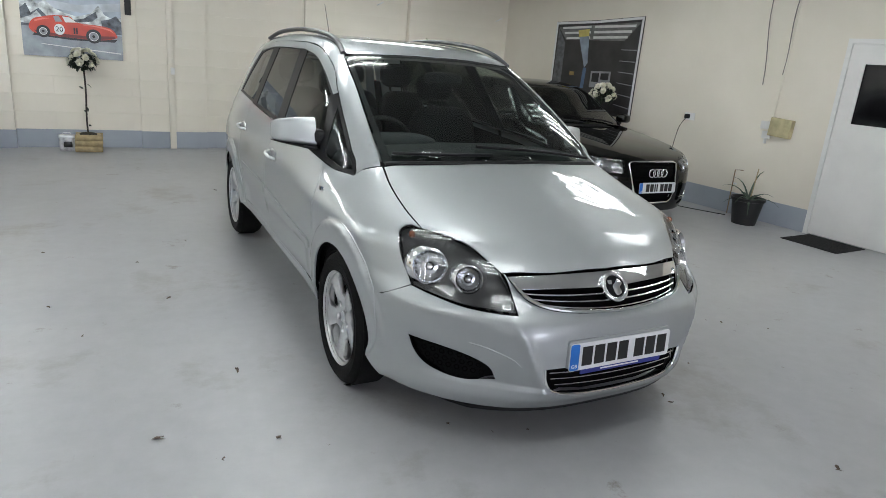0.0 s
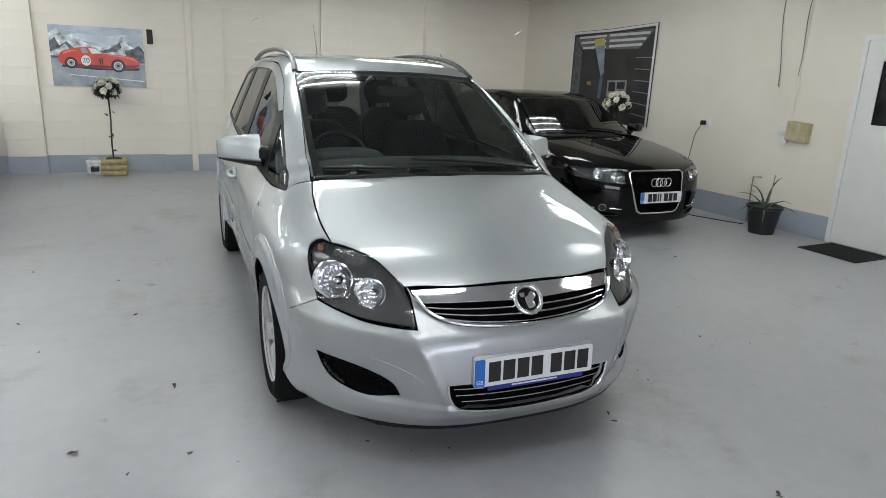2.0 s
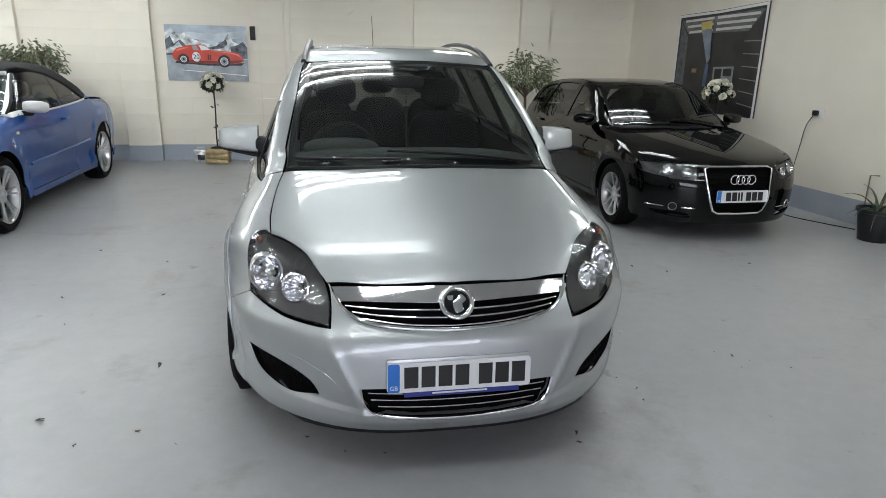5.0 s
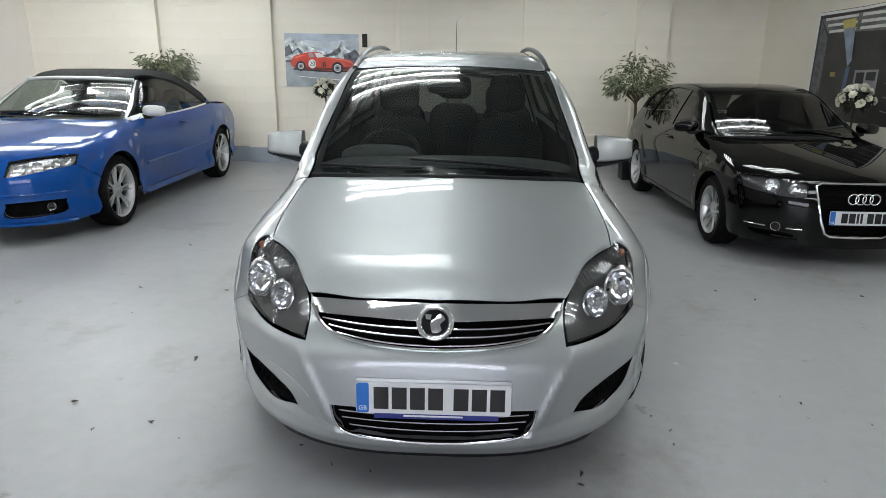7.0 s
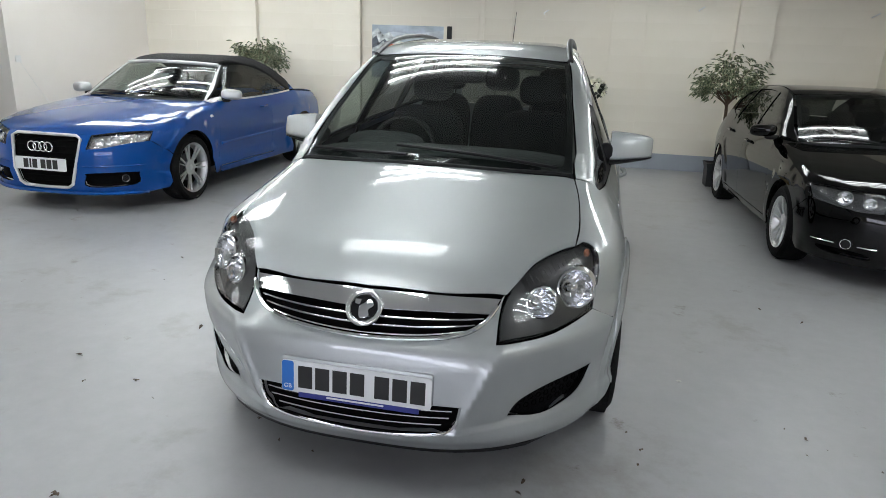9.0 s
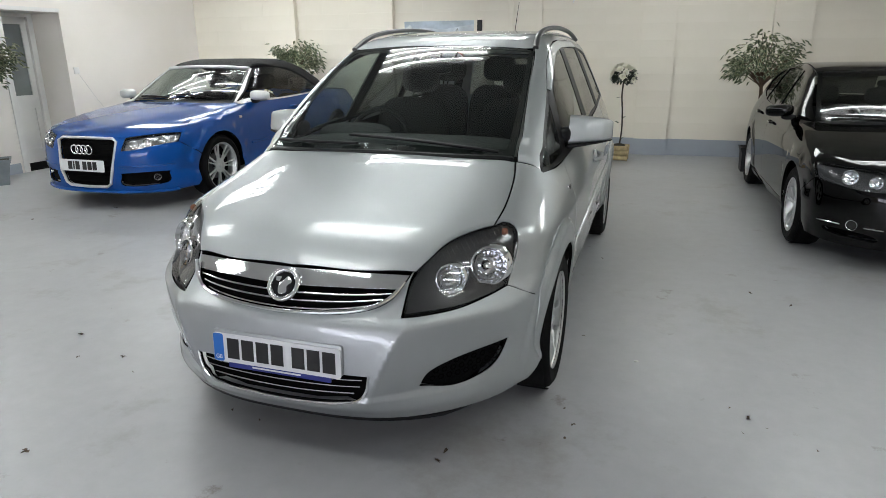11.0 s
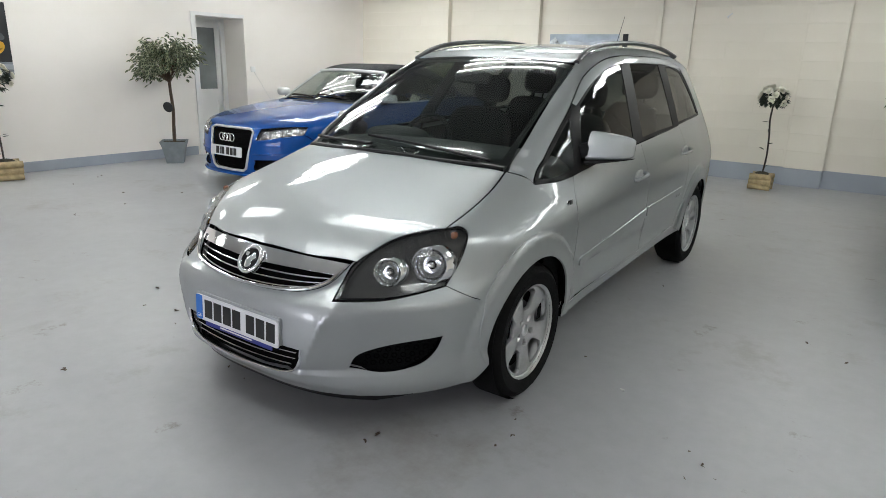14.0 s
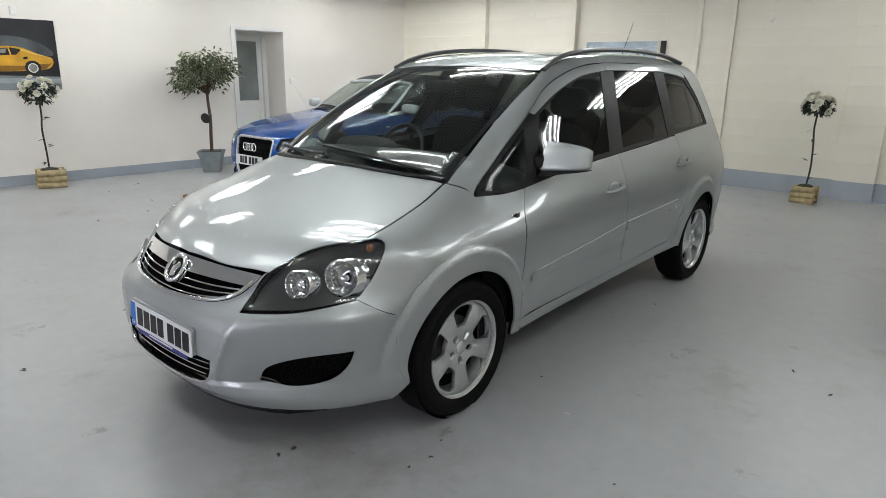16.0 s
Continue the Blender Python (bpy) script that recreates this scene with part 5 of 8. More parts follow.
def hatch_upper(car, form, d):
    """Roof, pillars and four side windows of the black hatchback."""
    S, T = form.side, form.top
    P = d["paint"]
    edge = [T(0.565, 1.20), T(0.545, 1.6), T(0.54, 2.1), T(0.55, 2.7), T(0.57, 2.95)]
    roof = panel("roof", form, (0, 0, 1), symmetric([T(0, 1.11), T(0.3, 1.13), T(0.565, 1.18)], edge, [T(0.57, 2.95), T(0.3, 3.02), T(0.0, 3.04)]), P, car, step=0.1, edge=0.015)[0]
    panel("headlining", form, (0, 0, 1), symmetric([T(0, 1.11), T(0.3, 1.13), T(0.565, 1.18)], edge, [T(0.57, 2.95), T(0.3, 3.02), T(0.0, 3.04)]), simple("grey_headlining", (0.25, 0.25, 0.25), 0.95), roof, off=-0.03, edge=0, step=0.2)
    belt = d["belt"]
    ring_out = [T(0.70, 0.45), T(0.66, 0.7), T(0.615, 0.95), T(0.575, 1.18)], [T(0.572, 1.20), T(0.552, 1.6), T(0.547, 2.1), T(0.557, 2.7), T(0.578, 2.95)], [T(0.578, 2.95), S(3.12, 1.15), S(3.24, belt(3.2))], [S(3.24, belt(3.2)), S(2.9, belt(2.9)), S(1.6, belt(1.6)), S(0.45, belt(0.45))], [S(0.45, belt(0.45)), T(0.70, 0.45)]
    wins = []
    for pts in (((0.62, 0.955), (0.95, 1.17), (1.25, 1.30), (1.52, 1.345)), ):
        wins.append(outline([S(*q) for q in pts], [S(1.52, 1.345), S(1.50, 0.97)], [S(1.50, 0.97), S(1.0, 0.96), S(0.62, 0.955)], n=4))
    wins.append(outline([S(1.60, 0.975), S(1.62, 1.35)], [S(1.62, 1.35), S(2.0, 1.36), S(2.28, 1.34)], [S(2.28, 1.34), S(2.40, 1.01)], [S(2.40, 1.01), S(2.0, 0.985), S(1.60, 0.975)], n=4))
    wins.append(outline([S(2.48, 1.02), S(2.38, 1.33)], [S(2.38, 1.33), S(2.65, 1.28), S(2.84, 1.18)], [S(2.84, 1.18), S(2.80, 1.07)], [S(2.80, 1.07), S(2.48, 1.02)], n=4))
    panel("body_frame", form, (1, 0, 0.4), outline(*ring_out, n=4), P, car, holes=wins, step=0.07, edge=0.012, mirror=True)
    for o in wins:
        panel("side_window", form, (1, 0, 0.3), o, TINTED, car, off=-0.008, edge=0, step=0.12, mirror=True)
    R = form.rear
    panel("rear_window", form, (0, 1, 0.8), symmetric([R(0.0, 1.02), R(0.5, 1.02)], [R(0.5, 1.02), R(0.46, 1.26)], [R(0.46, 1.26), R(0.0, 1.29)]), TINTED, car, edge=0, step=0.12)


def cabrio_upper(car, form, d):
    """Bright windscreen frame and black cloth hood of the blue convertible."""
    S, T = form.side, form.top
    cloth = simple("black_hood_cloth", (0.012, 0.012, 0.013), 0.9, 0, 0, 150, 0.3, 0.4)
    bright = SATIN_BRIGHT
    belt = d["belt"]
    header = [Vector(T(x, 1.04 + 0.22 * x * x)) + Vector((0, 0, 0.004)) for x in np.linspace(-0.565, 0.565, 17)]
    post_in = [T(0.695, 0.575), T(0.655, 0.775), T(0.612, 0.97), T(0.575, 1.11)]
    post_out = [S(1.13, 1.285), S(0.975, 1.192), S(0.775, 1.062), S(0.575, 0.94)]
    panel("windscreen_pillar", form, (1, -0.5, 0.8), outline(post_in, [post_in[-1], post_out[0]], post_out, [post_out[-1], post_in[0]], n=4), bright, car, off=0.008, edge=0.015, step=0.04, mirror=True, label="broad bright aluminium windscreen pillar")
    part("windscreen_header", tube(header, 0.026, 10, None, 0.8), bright, car, "bright aluminium header rail")
    edge = [S(1.14, 1.305), S(1.5, 1.315), S(1.8, 1.275), S(2.05, 1.19), S(2.25, 1.08), S(2.42, 0.985)]
    hood = [T(0.0, 1.10), T(0.3, 1.12), T(0.57, 1.175)], [T(0.57, 1.175), *edge], [edge[-1], T(0.6, 2.62), T(0.3, 2.72), T(0.0, 2.74)]
    panel("fabric_hood", form, (0, 0.15, 1), symmetric(*hood), cloth, car, off=0.008, edge=0.03, step=0.06, label="black cloth folding roof, closed")
    panel("hood_seam", form, (0, 0.15, 1), symmetric([T(0.0, 1.78), T(0.3, 1.79), T(0.56, 1.80)], [T(0.56, 1.80), T(0.56, 1.82)], [T(0.56, 1.82), T(0.3, 1.81), T(0.0, 1.80)]), cloth, car, off=0.013, edge=0.01, step=0.06)
    front = outline([S(0.585, 0.945), S(0.775, 1.06), S(0.975, 1.19), S(1.13, 1.283)], [S(1.13, 1.283), S(1.5, 1.30), S(1.78, 1.26)], [S(1.78, 1.26), S(1.72, 0.955)], [S(1.72, 0.955), S(1.2, 0.948), S(0.585, 0.945)], n=4)
    rear = outline([S(1.735, 0.957), S(1.795, 1.255)], [S(1.795, 1.255), S(2.02, 1.185), S(2.2, 1.08), S(2.36, 0.985)], [S(2.36, 0.985), S(2.0, 0.965), S(1.735, 0.957)], n=4)
    seal = spline([S(0.59, 0.948), S(0.785, 1.064), S(0.985, 1.194), S(1.14, 1.287)], 5)
    for s in (1, -1):
        part("window_seal", tube([Vector((s * (x + 0.004), y + 0.006, z)) for x, y, z in seal], 0.011, 8), TRIM, car, "black rubber window seal")
    for o in (front, rear):
        panel("side_window", form, (1, 0, 0.3), o, GLASS, car, off=-0.006, edge=0, step=0.12, mirror=True)
    panel("waist_rail", form, (1, 0, 0.5), outline([S(0.56, 0.94), S(1.2, 0.947), S(1.9, 0.96), S(2.42, 0.985)], [S(2.42, 0.985), S(2.42, 0.968)], [S(2.42, 0.968), S(1.9, 0.943), S(1.2, 0.93), S(0.56, 0.922)], [S(0.56, 0.922), S(0.56, 0.94)], n=4), bright, car, off=0.005, edge=0.012, step=0.05, mirror=True, label="bright waist rail")
    panel("boot_lid", form, (0, 0.3, 1), symmetric([T(0.0, 2.76), T(0.3, 2.74), T(0.62, 2.62)], [T(0.62, 2.62), T(0.66, 2.9), T(0.62, 3.3)], [T(0.62, 3.3), T(0.3, 3.42), T(0.0, 3.44)]), d["paint"], car, step=0.08, edge=0.015)
    panel("rear_deck_side", form, (1, 0.2, 0.7), outline([S(2.44, 0.985), S(2.9, 0.97), S(3.36, 0.93)], [S(3.36, 0.93), T(0.63, 3.3)], [T(0.63, 3.3), T(0.668, 2.9), T(0.63, 2.62)], [T(0.63, 2.62), S(2.44, 0.985)], n=4), d["paint"], car, step=0.07, edge=0.015, mirror=True)


SATIN_BRIGHT = simple("bright_satin_aluminium", (0.62, 0.63, 0.64), 0.42, 0.6)

HATCH = car_form(
    lid=curve1([-0.95, -0.86, -0.80, -0.65, -0.4, 0.0, 0.4], [0.55, 0.66, 0.725, 0.79, 0.85, 0.915, 0.965]),
    roof=curve1([0.1, 0.36, 0.8, 1.1, 1.3, 1.7, 2.2, 2.7, 3.0, 3.2], [0.79, 0.962, 1.215, 1.36, 1.40, 1.422, 1.41, 1.36, 1.27, 1.14]), cowl_y=0.36,
    plan=curve1([-0.9, -0.6, -0.3, 0.0, 0.6, 1.6, 2.4, 2.8, 3.2, 3.45], [0.74, 0.82, 0.86, 0.872, 0.88, 0.885, 0.88, 0.865, 0.82, 0.77]),
    lean=curve1([0.12, 0.2, 0.3, 0.5, 0.68, 0.8, 0.9, 0.97, 1.1, 1.3, 1.45], [0.09, 0.05, 0.025, 0.008, 0.0, 0.015, 0.05, 0.085, 0.145, 0.25, 0.33]),
    nose=curve1([0.12, 0.2, 0.3, 0.5, 0.62, 0.70, 0.76], [-0.78, -0.83, -0.865, -0.88, -0.865, -0.835, -0.80]),
    tail=curve1([0.15, 0.3, 0.6, 0.9, 1.1, 1.3], [3.30, 3.39, 3.42, 3.36, 3.24, 3.05]), bend=0.32, corner=0.62, wheelbase=2.578, radius=0.316)

CABRIO = car_form(
    lid=curve1([-1.0, -0.92, -0.86, -0.7, -0.4, 0.0, 0.45], [0.55, 0.66, 0.715, 0.78, 0.845, 0.905, 0.955]),
    roof=curve1([0.1, 0.42, 0.8, 1.05, 1.25, 1.6, 1.9, 2.2, 2.5, 2.72, 3.0, 3.5], [0.76, 0.955, 1.175, 1.31, 1.365, 1.39, 1.375, 1.30, 1.14, 0.99, 0.985, 0.94]), cowl_y=0.42,
    plan=curve1([-0.95, -0.6, -0.3, 0.0, 0.6, 1.6, 2.4, 2.8, 3.2, 3.6], [0.76, 0.83, 0.875, 0.89, 0.89, 0.895, 0.895, 0.89, 0.85, 0.79]),
    lean=curve1([0.12, 0.19, 0.25, 0.31, 0.36, 0.5, 0.68, 0.8, 0.9, 0.97, 1.1, 1.3, 1.45], [0.07, 0.016, 0.004, 0.008, 0.026, 0.008, 0.0, 0.015, 0.05, 0.085, 0.15, 0.265, 0.35]),
    nose=curve1([0.12, 0.2, 0.3, 0.5, 0.62, 0.70, 0.76], [-0.86, -0.91, -0.93, -0.935, -0.92, -0.89, -0.85]),
    tail=curve1([0.15, 0.3, 0.6, 0.9, 1.1], [3.50, 3.58, 3.62, 3.56, 3.46]), bend=0.30, corner=0.58, wheelbase=2.654, radius=0.325, flare=0.02)


def build_hatch(m):
    ten = [sector_hole(18 + 36 * i, 13 if i % 2 else 8, 19 if i % 2 else 12.5, 0.072, 0.207, 6, 0.008) for i in range(10)]
    d = dict(paint=BLACK_PAINT, wheelbase=2.578, radius=0.316, hood_front=[(0.0, -0.80), (0.2, -0.787), (0.40, -0.745)], hood_gut=[(0.40, -0.745), (0.55, -0.62), (0.655, -0.45), (0.70, -0.2), (0.705, 0.1), (0.69, 0.42)],
             cowl=[(0.69, 0.42), (0.4, 0.33), (0.0, 0.28)], ws_low=[(0.0, 0.37), (0.35, 0.41), (0.66, 0.50)], ws_edge=[(0.66, 0.50), (0.63, 0.72), (0.60, 0.92), (0.56, 1.17)], ws_top=[(0.56, 1.17), (0.3, 1.12), (0.0, 1.10)], wiper_y=0.37,
             splits=(0.50, 1.56, 2.50), belt=lambda y: 0.93 + 0.03 * y, tail_y=3.24, lamp_outer=((-0.42, 0.735), (-0.50, 0.64)), upper=hatch_upper,
             grille=[(0.0, 0.715), (0.30, 0.712), (0.345, 0.69), (0.30, 0.42), (0.255, 0.315), (0.21, 0.29), (0.0, 0.285)],
             intake=[(0.45, 0.24), (0.70, 0.26), (0.74, 0.30), (0.50, 0.29)], lamp_inner=[(0.40, 0.675), (0.415, 0.60)], lamp_under=[(0.415, 0.60), (0.55, 0.595), (0.70, 0.615)], frame_mat=CHROME, emblem_z=0.605, plate_z=0.455,
             bars=((0.05, 0.05, 0.018, 0.018), (0.05, 0.05, 0.05)), bold=True, bulbs=[(0.64, 0.675, 0.05), (0.50, 0.655, 0.04)], frame_r=0.010, lamp_mat=simple("clear_lamp_housing", (0.05, 0.05, 0.052), 0.3, 0.5), fog=(0.595, 0.345, 0.038), fog_off=0.004, handles=(1.38, 2.28), mirror=(0.72, 1.02), mirror_mat=BLACK_PAINT, handle_mat=BLACK_PAINT, screen=DARK_SCREEN, mirror_size=0.115,
             arch_x=0.86, rvm=(0.95, 1.25), wheel_x=0.755, rim=0.216, wheel_holes=ten, dish=curve1([0.0, 0.06, 0.2, 0.22], [0.03, 0.028, 0.012, 0.014]), ripple=10, wheel_label="silver multi-spoke alloy wheel")
    car = build_saloon("hatchback", m, "glossy black five-door hatchback with a bright framed grille", HATCH, d)
    for s in (1, -1):
        for a, b in ((0.42, 0.53), (0.66, 0.78)):
            part("chrome_strip", tube([Vector((s * q[0], q[1] - 0.004, q[2])) for q in (HATCH.front(a + (b - a) * i / 6, 0.335 + 0.02 * (a + (b - a) * i / 6 - 0.44)) for i in range(7))], 0.005, 6), CHROME, car)
    return car


def build_cabrio(m):
    holes = []
    for i in range(7):
        a = 360 / 7 * i
        holes.append(sector_hole(a, 4.5, 6.3, 0.078, 0.230, 6, 0.006))
        holes.append(sector_hole(a + 360 / 14, 13.0, 16.6, 0.075, 0.232, 6, 0.006))
    d = dict(paint=BLUE, wheelbase=2.654, radius=0.325, hood_front=[(0.0, -0.865), (0.2, -0.852), (0.42, -0.805)], hood_gut=[(0.42, -0.805), (0.55, -0.70), (0.66, -0.50), (0.70, -0.2), (0.71, 0.15), (0.70, 0.48)],
             cowl=[(0.70, 0.48), (0.4, 0.39), (0.0, 0.34)], ws_low=[(0.0, 0.43), (0.35, 0.465), (0.70, 0.57)], ws_edge=[(0.70, 0.57), (0.662, 0.77), (0.62, 0.97), (0.58, 1.11)], ws_top=[(0.58, 1.11), (0.3, 1.05), (0.0, 1.03)], wiper_y=0.43,
             splits=(0.52, 1.74, None), belt=lambda y: 0.925 + 0.018 * y, tail_y=3.40, lamp_outer=((-0.50, 0.735), (-0.56, 0.655)), upper=cabrio_upper,
             grille=[(0.0, 0.70), (0.30, 0.697), (0.35, 0.67), (0.31, 0.40), (0.27, 0.27), (0.22, 0.24), (0.0, 0.235)],
             intake=[(0.40, 0.25), (0.74, 0.27), (0.76, 0.36), (0.74, 0.385), (0.42, 0.375), (0.395, 0.35)], lamp_inner=[(0.42, 0.655), (0.41, 0.585)], lamp_under=[(0.41, 0.585), (0.55, 0.60), (0.70, 0.635)], frame_mat=SATIN_BRIGHT, emblem_z=0.595, plate_z=0.445,
             bars=((0.05, 0.018, 0.05), (0.05, 0.05, 0.05)), bold=False, bulbs=[(0.62, 0.655, 0.045), (0.51, 0.64, 0.038), (0.72, 0.675, 0.035)], lamp_mat=simple("silvered_lamp_housing", (0.4, 0.4, 0.41), 0.22, 0.8), fog=(0.68, 0.325, 0.032), fog_off=-0.025, handles=(1.55,), mirror=(0.74, 1.005), mirror_size=0.108, mirror_mat=SATIN_BRIGHT, handle_mat=BLUE,
             arch_x=0.88, rvm=(0.95, 1.22), wheel_x=0.78, rim=0.241, wheel_holes=holes, dish=curve1([0.0, 0.06, 0.2, 0.25], [0.03, 0.028, 0.012, 0.012]), ripple=7, wheel_label="large silver alloy wheel with paired thin spokes")
    car = build_saloon("convertible", m, "bright blue convertible with its black cloth roof closed", CABRIO, d)
    for s in (1, -1):
        q = CABRIO.side(0.40, 0.80)
        lip = [Vector(CABRIO.front(x, 0.205)) + Vector((0, -0.012, -0.012)) for x in np.linspace(0.0, 0.80, 17)]
        part("front_lip", tube([Vector((s * v.x, v.y, v.z)) for v in lip], 0.02, 8, None, 0.8), BLUE, car)
        ridge = [Vector(CABRIO.front(x, 0.435 + 0.02 * (x - 0.37))) + Vector((0, -0.001, 0)) for x in np.linspace(0.37, 0.80, 15)]
        part("bumper_ridge", tube([Vector((s * v.x, v.y, v.z)) for v in ridge], [0.003] + [0.010] * 13 + [0.003], 8, None, 0.8), BLUE, car)
        part("side_repeater", box((0.012, 0.05, 0.026), (s * q[0], 0.40, 0.80), 0.004), PLATE_WHITE, car, "small clear side repeater")
        part("door_strip", tube([Vector((s * (CABRIO.side(y, 0.50)[0] + 0.003), y, 0.50 + 0.015 * (y - 0.55))) for y in np.linspace(0.56, 2.2, 15)], 0.011, 8, None, 1.4), BLUE, car)
    return car

# ---- the showroom ----
HIGH = 2.72
CORNERS = {"nw": (-5.60, 10.24), "ne": (5.19, 11.36), "se": (7.68, -4.2), "sw": (-4.98, -4.6)}


def noise_mix(name, stops, scale, rough=(0.4, 0.6), bump=0.1, fine=60.0, distance=0.004, detail=8):
    """Colour by a broad noise, roughness by another, with fine relief."""
    m, nt, p = material(name)
    tc = nt.nodes.new("ShaderNodeTexCoord")
    n1 = nt.nodes.new("ShaderNodeTexNoise")
    n1.inputs["Scale"].default_value, n1.inputs["Detail"].default_value = scale, detail
    n2 = nt.nodes.new("ShaderNodeTexNoise")
    n2.inputs["Scale"].default_value, n2.inputs["Detail"].default_value = fine, 5
    ramp = nt.nodes.new("ShaderNodeValToRGB")
    el = ramp.color_ramp.elements
    el[0].position, el[0].color = stops[0][0], (*stops[0][1], 1)
    el[1].position, el[1].color = stops[-1][0], (*stops[-1][1], 1)
    for pos, col in stops[1:-1]:
        el.new(pos).color = (*col, 1)
    mr = nt.nodes.new("ShaderNodeMapRange")
    mr.inputs["To Min"].default_value, mr.inputs["To Max"].default_value = rough
    b = nt.nodes.new("ShaderNodeBump")
    b.inputs["Strength"].default_value, b.inputs["Distance"].default_value = bump, distance
    link(nt, tc.outputs["Object"], n1.inputs["Vector"])
    link(nt, tc.outputs["Object"], n2.inputs["Vector"])
    link(nt, n1.outputs["Fac"], ramp.inputs["Fac"])
    link(nt, ramp.outputs["Color"], p.inputs["Base Color"])
    link(nt, n1.outputs["Fac"], mr.inputs["Value"])
    link(nt, mr.outputs["Result"], p.inputs["Roughness"])
    link(nt, n2.outputs["Fac"], b.inputs["Height"])
    link(nt, b.outputs["Normal"], p.inputs["Normal"])
    return m


WALL = noise_mix("cream_wall_paint", [(0.3, (0.74, 0.69, 0.59)), (0.7, (0.80, 0.75, 0.655))], 1.3, (0.55, 0.7), 0.25, 45)
WALL_WHITE = noise_mix("off_white_wall_paint", [(0.3, (0.80, 0.755, 0.70)), (0.7, (0.85, 0.805, 0.755))], 1.1, (0.55, 0.7), 0.2, 45)
BAND = noise_mix("grey_blue_skirting_paint", [(0.3, (0.30, 0.33, 0.38)), (0.7, (0.36, 0.39, 0.44))], 2.0, (0.4, 0.6), 0.2, 40)


def floor_paint():
    """Grey floor paint: broad worn patches, fine mottling, scattered scuffs and grime spots."""
    m, nt, p = material("grey_floor_paint")
    tc = nt.nodes.new("ShaderNodeTexCoord")

    def noise_node(scale, detail, rough=0.5):
        n = nt.nodes.new("ShaderNodeTexNoise")
        n.inputs["Scale"].default_value, n.inputs["Detail"].default_value, n.inputs["Roughness"].default_value = scale, detail, rough
        link(nt, tc.outputs["Object"], n.inputs["Vector"])
        return n.outputs["Fac"]

    def ramp_node(fac, stops):
        r = nt.nodes.new("ShaderNodeValToRGB")
        e = r.color_ramp.elements
        e[0].position, e[0].color = stops[0][0], (*stops[0][1], 1)
        e[1].position, e[1].color = stops[1][0], (*stops[1][1], 1)
        link(nt, fac, r.inputs["Fac"])
        return r.outputs["Color"]

    def mixed(kind, a, b, fac):
        x = nt.nodes.new("ShaderNodeMix")
        x.data_type, x.blend_type = "RGBA", kind
        x.inputs["Factor"].default_value = fac
        link(nt, a, x.inputs["A"])
        link(nt, b, x.inputs["B"])
        return x.outputs["Result"]

    broad = ramp_node(noise_node(0.45, 3), [(0.3, (0.375, 0.38, 0.392)), (0.7, (0.43, 0.433, 0.441))])
    mottle = ramp_node(noise_node(9.0, 7, 0.65), [(0.3, (0.90, 0.90, 0.90)), (0.7, (1.0, 1.0, 1.0))])
    spots = ramp_node(noise_node(3.2, 9, 0.72), [(0.305, (0.60, 0.54, 0.48)), (0.375, (1.0, 1.0, 1.0))])
    specks = ramp_node(noise_node(38.0, 2, 0.6), [(0.175, (0.30, 0.27, 0.24)), (0.215, (1.0, 1.0, 1.0))])
    smear = ramp_node(noise_node(1.1, 8, 0.7), [(0.33, (0.80, 0.77, 0.73)), (0.44, (1.0, 1.0, 1.0))])
    col = mixed("MULTIPLY", mixed("MULTIPLY", broad, mottle, 1.0), spots, 1.0)
    col = mixed("MULTIPLY", mixed("MULTIPLY", col, specks, 1.0), smear, 1.0)
    link(nt, col, p.inputs["Base Color"])
    p.inputs["Specular IOR Level"].default_value = 0.8
    mr = nt.nodes.new("ShaderNodeMapRange")
    mr.inputs["To Min"].default_value, mr.inputs["To Max"].default_value = 0.28, 0.46
    link(nt, noise_node(2.0, 6), mr.inputs["Value"])
    link(nt, mr.outputs["Result"], p.inputs["Roughness"])
    b = nt.nodes.new("ShaderNodeBump")
    b.inputs["Strength"].default_value, b.inputs["Distance"].default_value = 0.08, 0.003
    link(nt, noise_node(40, 4), b.inputs["Height"])
    link(nt, b.outputs["Normal"], p.inputs["Normal"])
    return m


FLOOR = floor_paint()
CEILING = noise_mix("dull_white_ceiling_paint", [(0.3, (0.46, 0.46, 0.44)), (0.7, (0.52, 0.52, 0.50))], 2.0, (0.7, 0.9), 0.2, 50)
WHITE = noise_mix("white_gloss_paint", [(0.3, (0.73, 0.72, 0.70)), (0.7, (0.80, 0.79, 0.765))], 3.0, (0.3, 0.45), 0.08, 30)

TRAY_WHITE = simple("white_window_frame", (0.75, 0.75, 0.74), 0.4)


def wall_frame(a, b):
    """Origin at a on the floor, x along the wall to b, y into the wall, z up."""
    d = Vector((b[0] - a[0], b[1] - a[1], 0))
    return Matrix.Translation((a[0], a[1], 0)) @ Matrix.Rotation(math.atan2(d.y, d.x), 4, "Z"), d.length


def slab(x0, x1, y0, y1, z0, z1, bm=None, bevel=0.0):
    return box((x1 - x0, y1 - y0, z1 - z0), ((x0 + x1) / 2, (y0 + y1) / 2, (z0 + z1) / 2), bevel, None, bm)


def structure(name, bm, mat, m, label, smooth=None):
    ob = mesh_object(name, bm, mat, None, "", smooth)
    ob.matrix_basis = m
    return tagged(ob, label, name.split("_")[0], "", "structure")


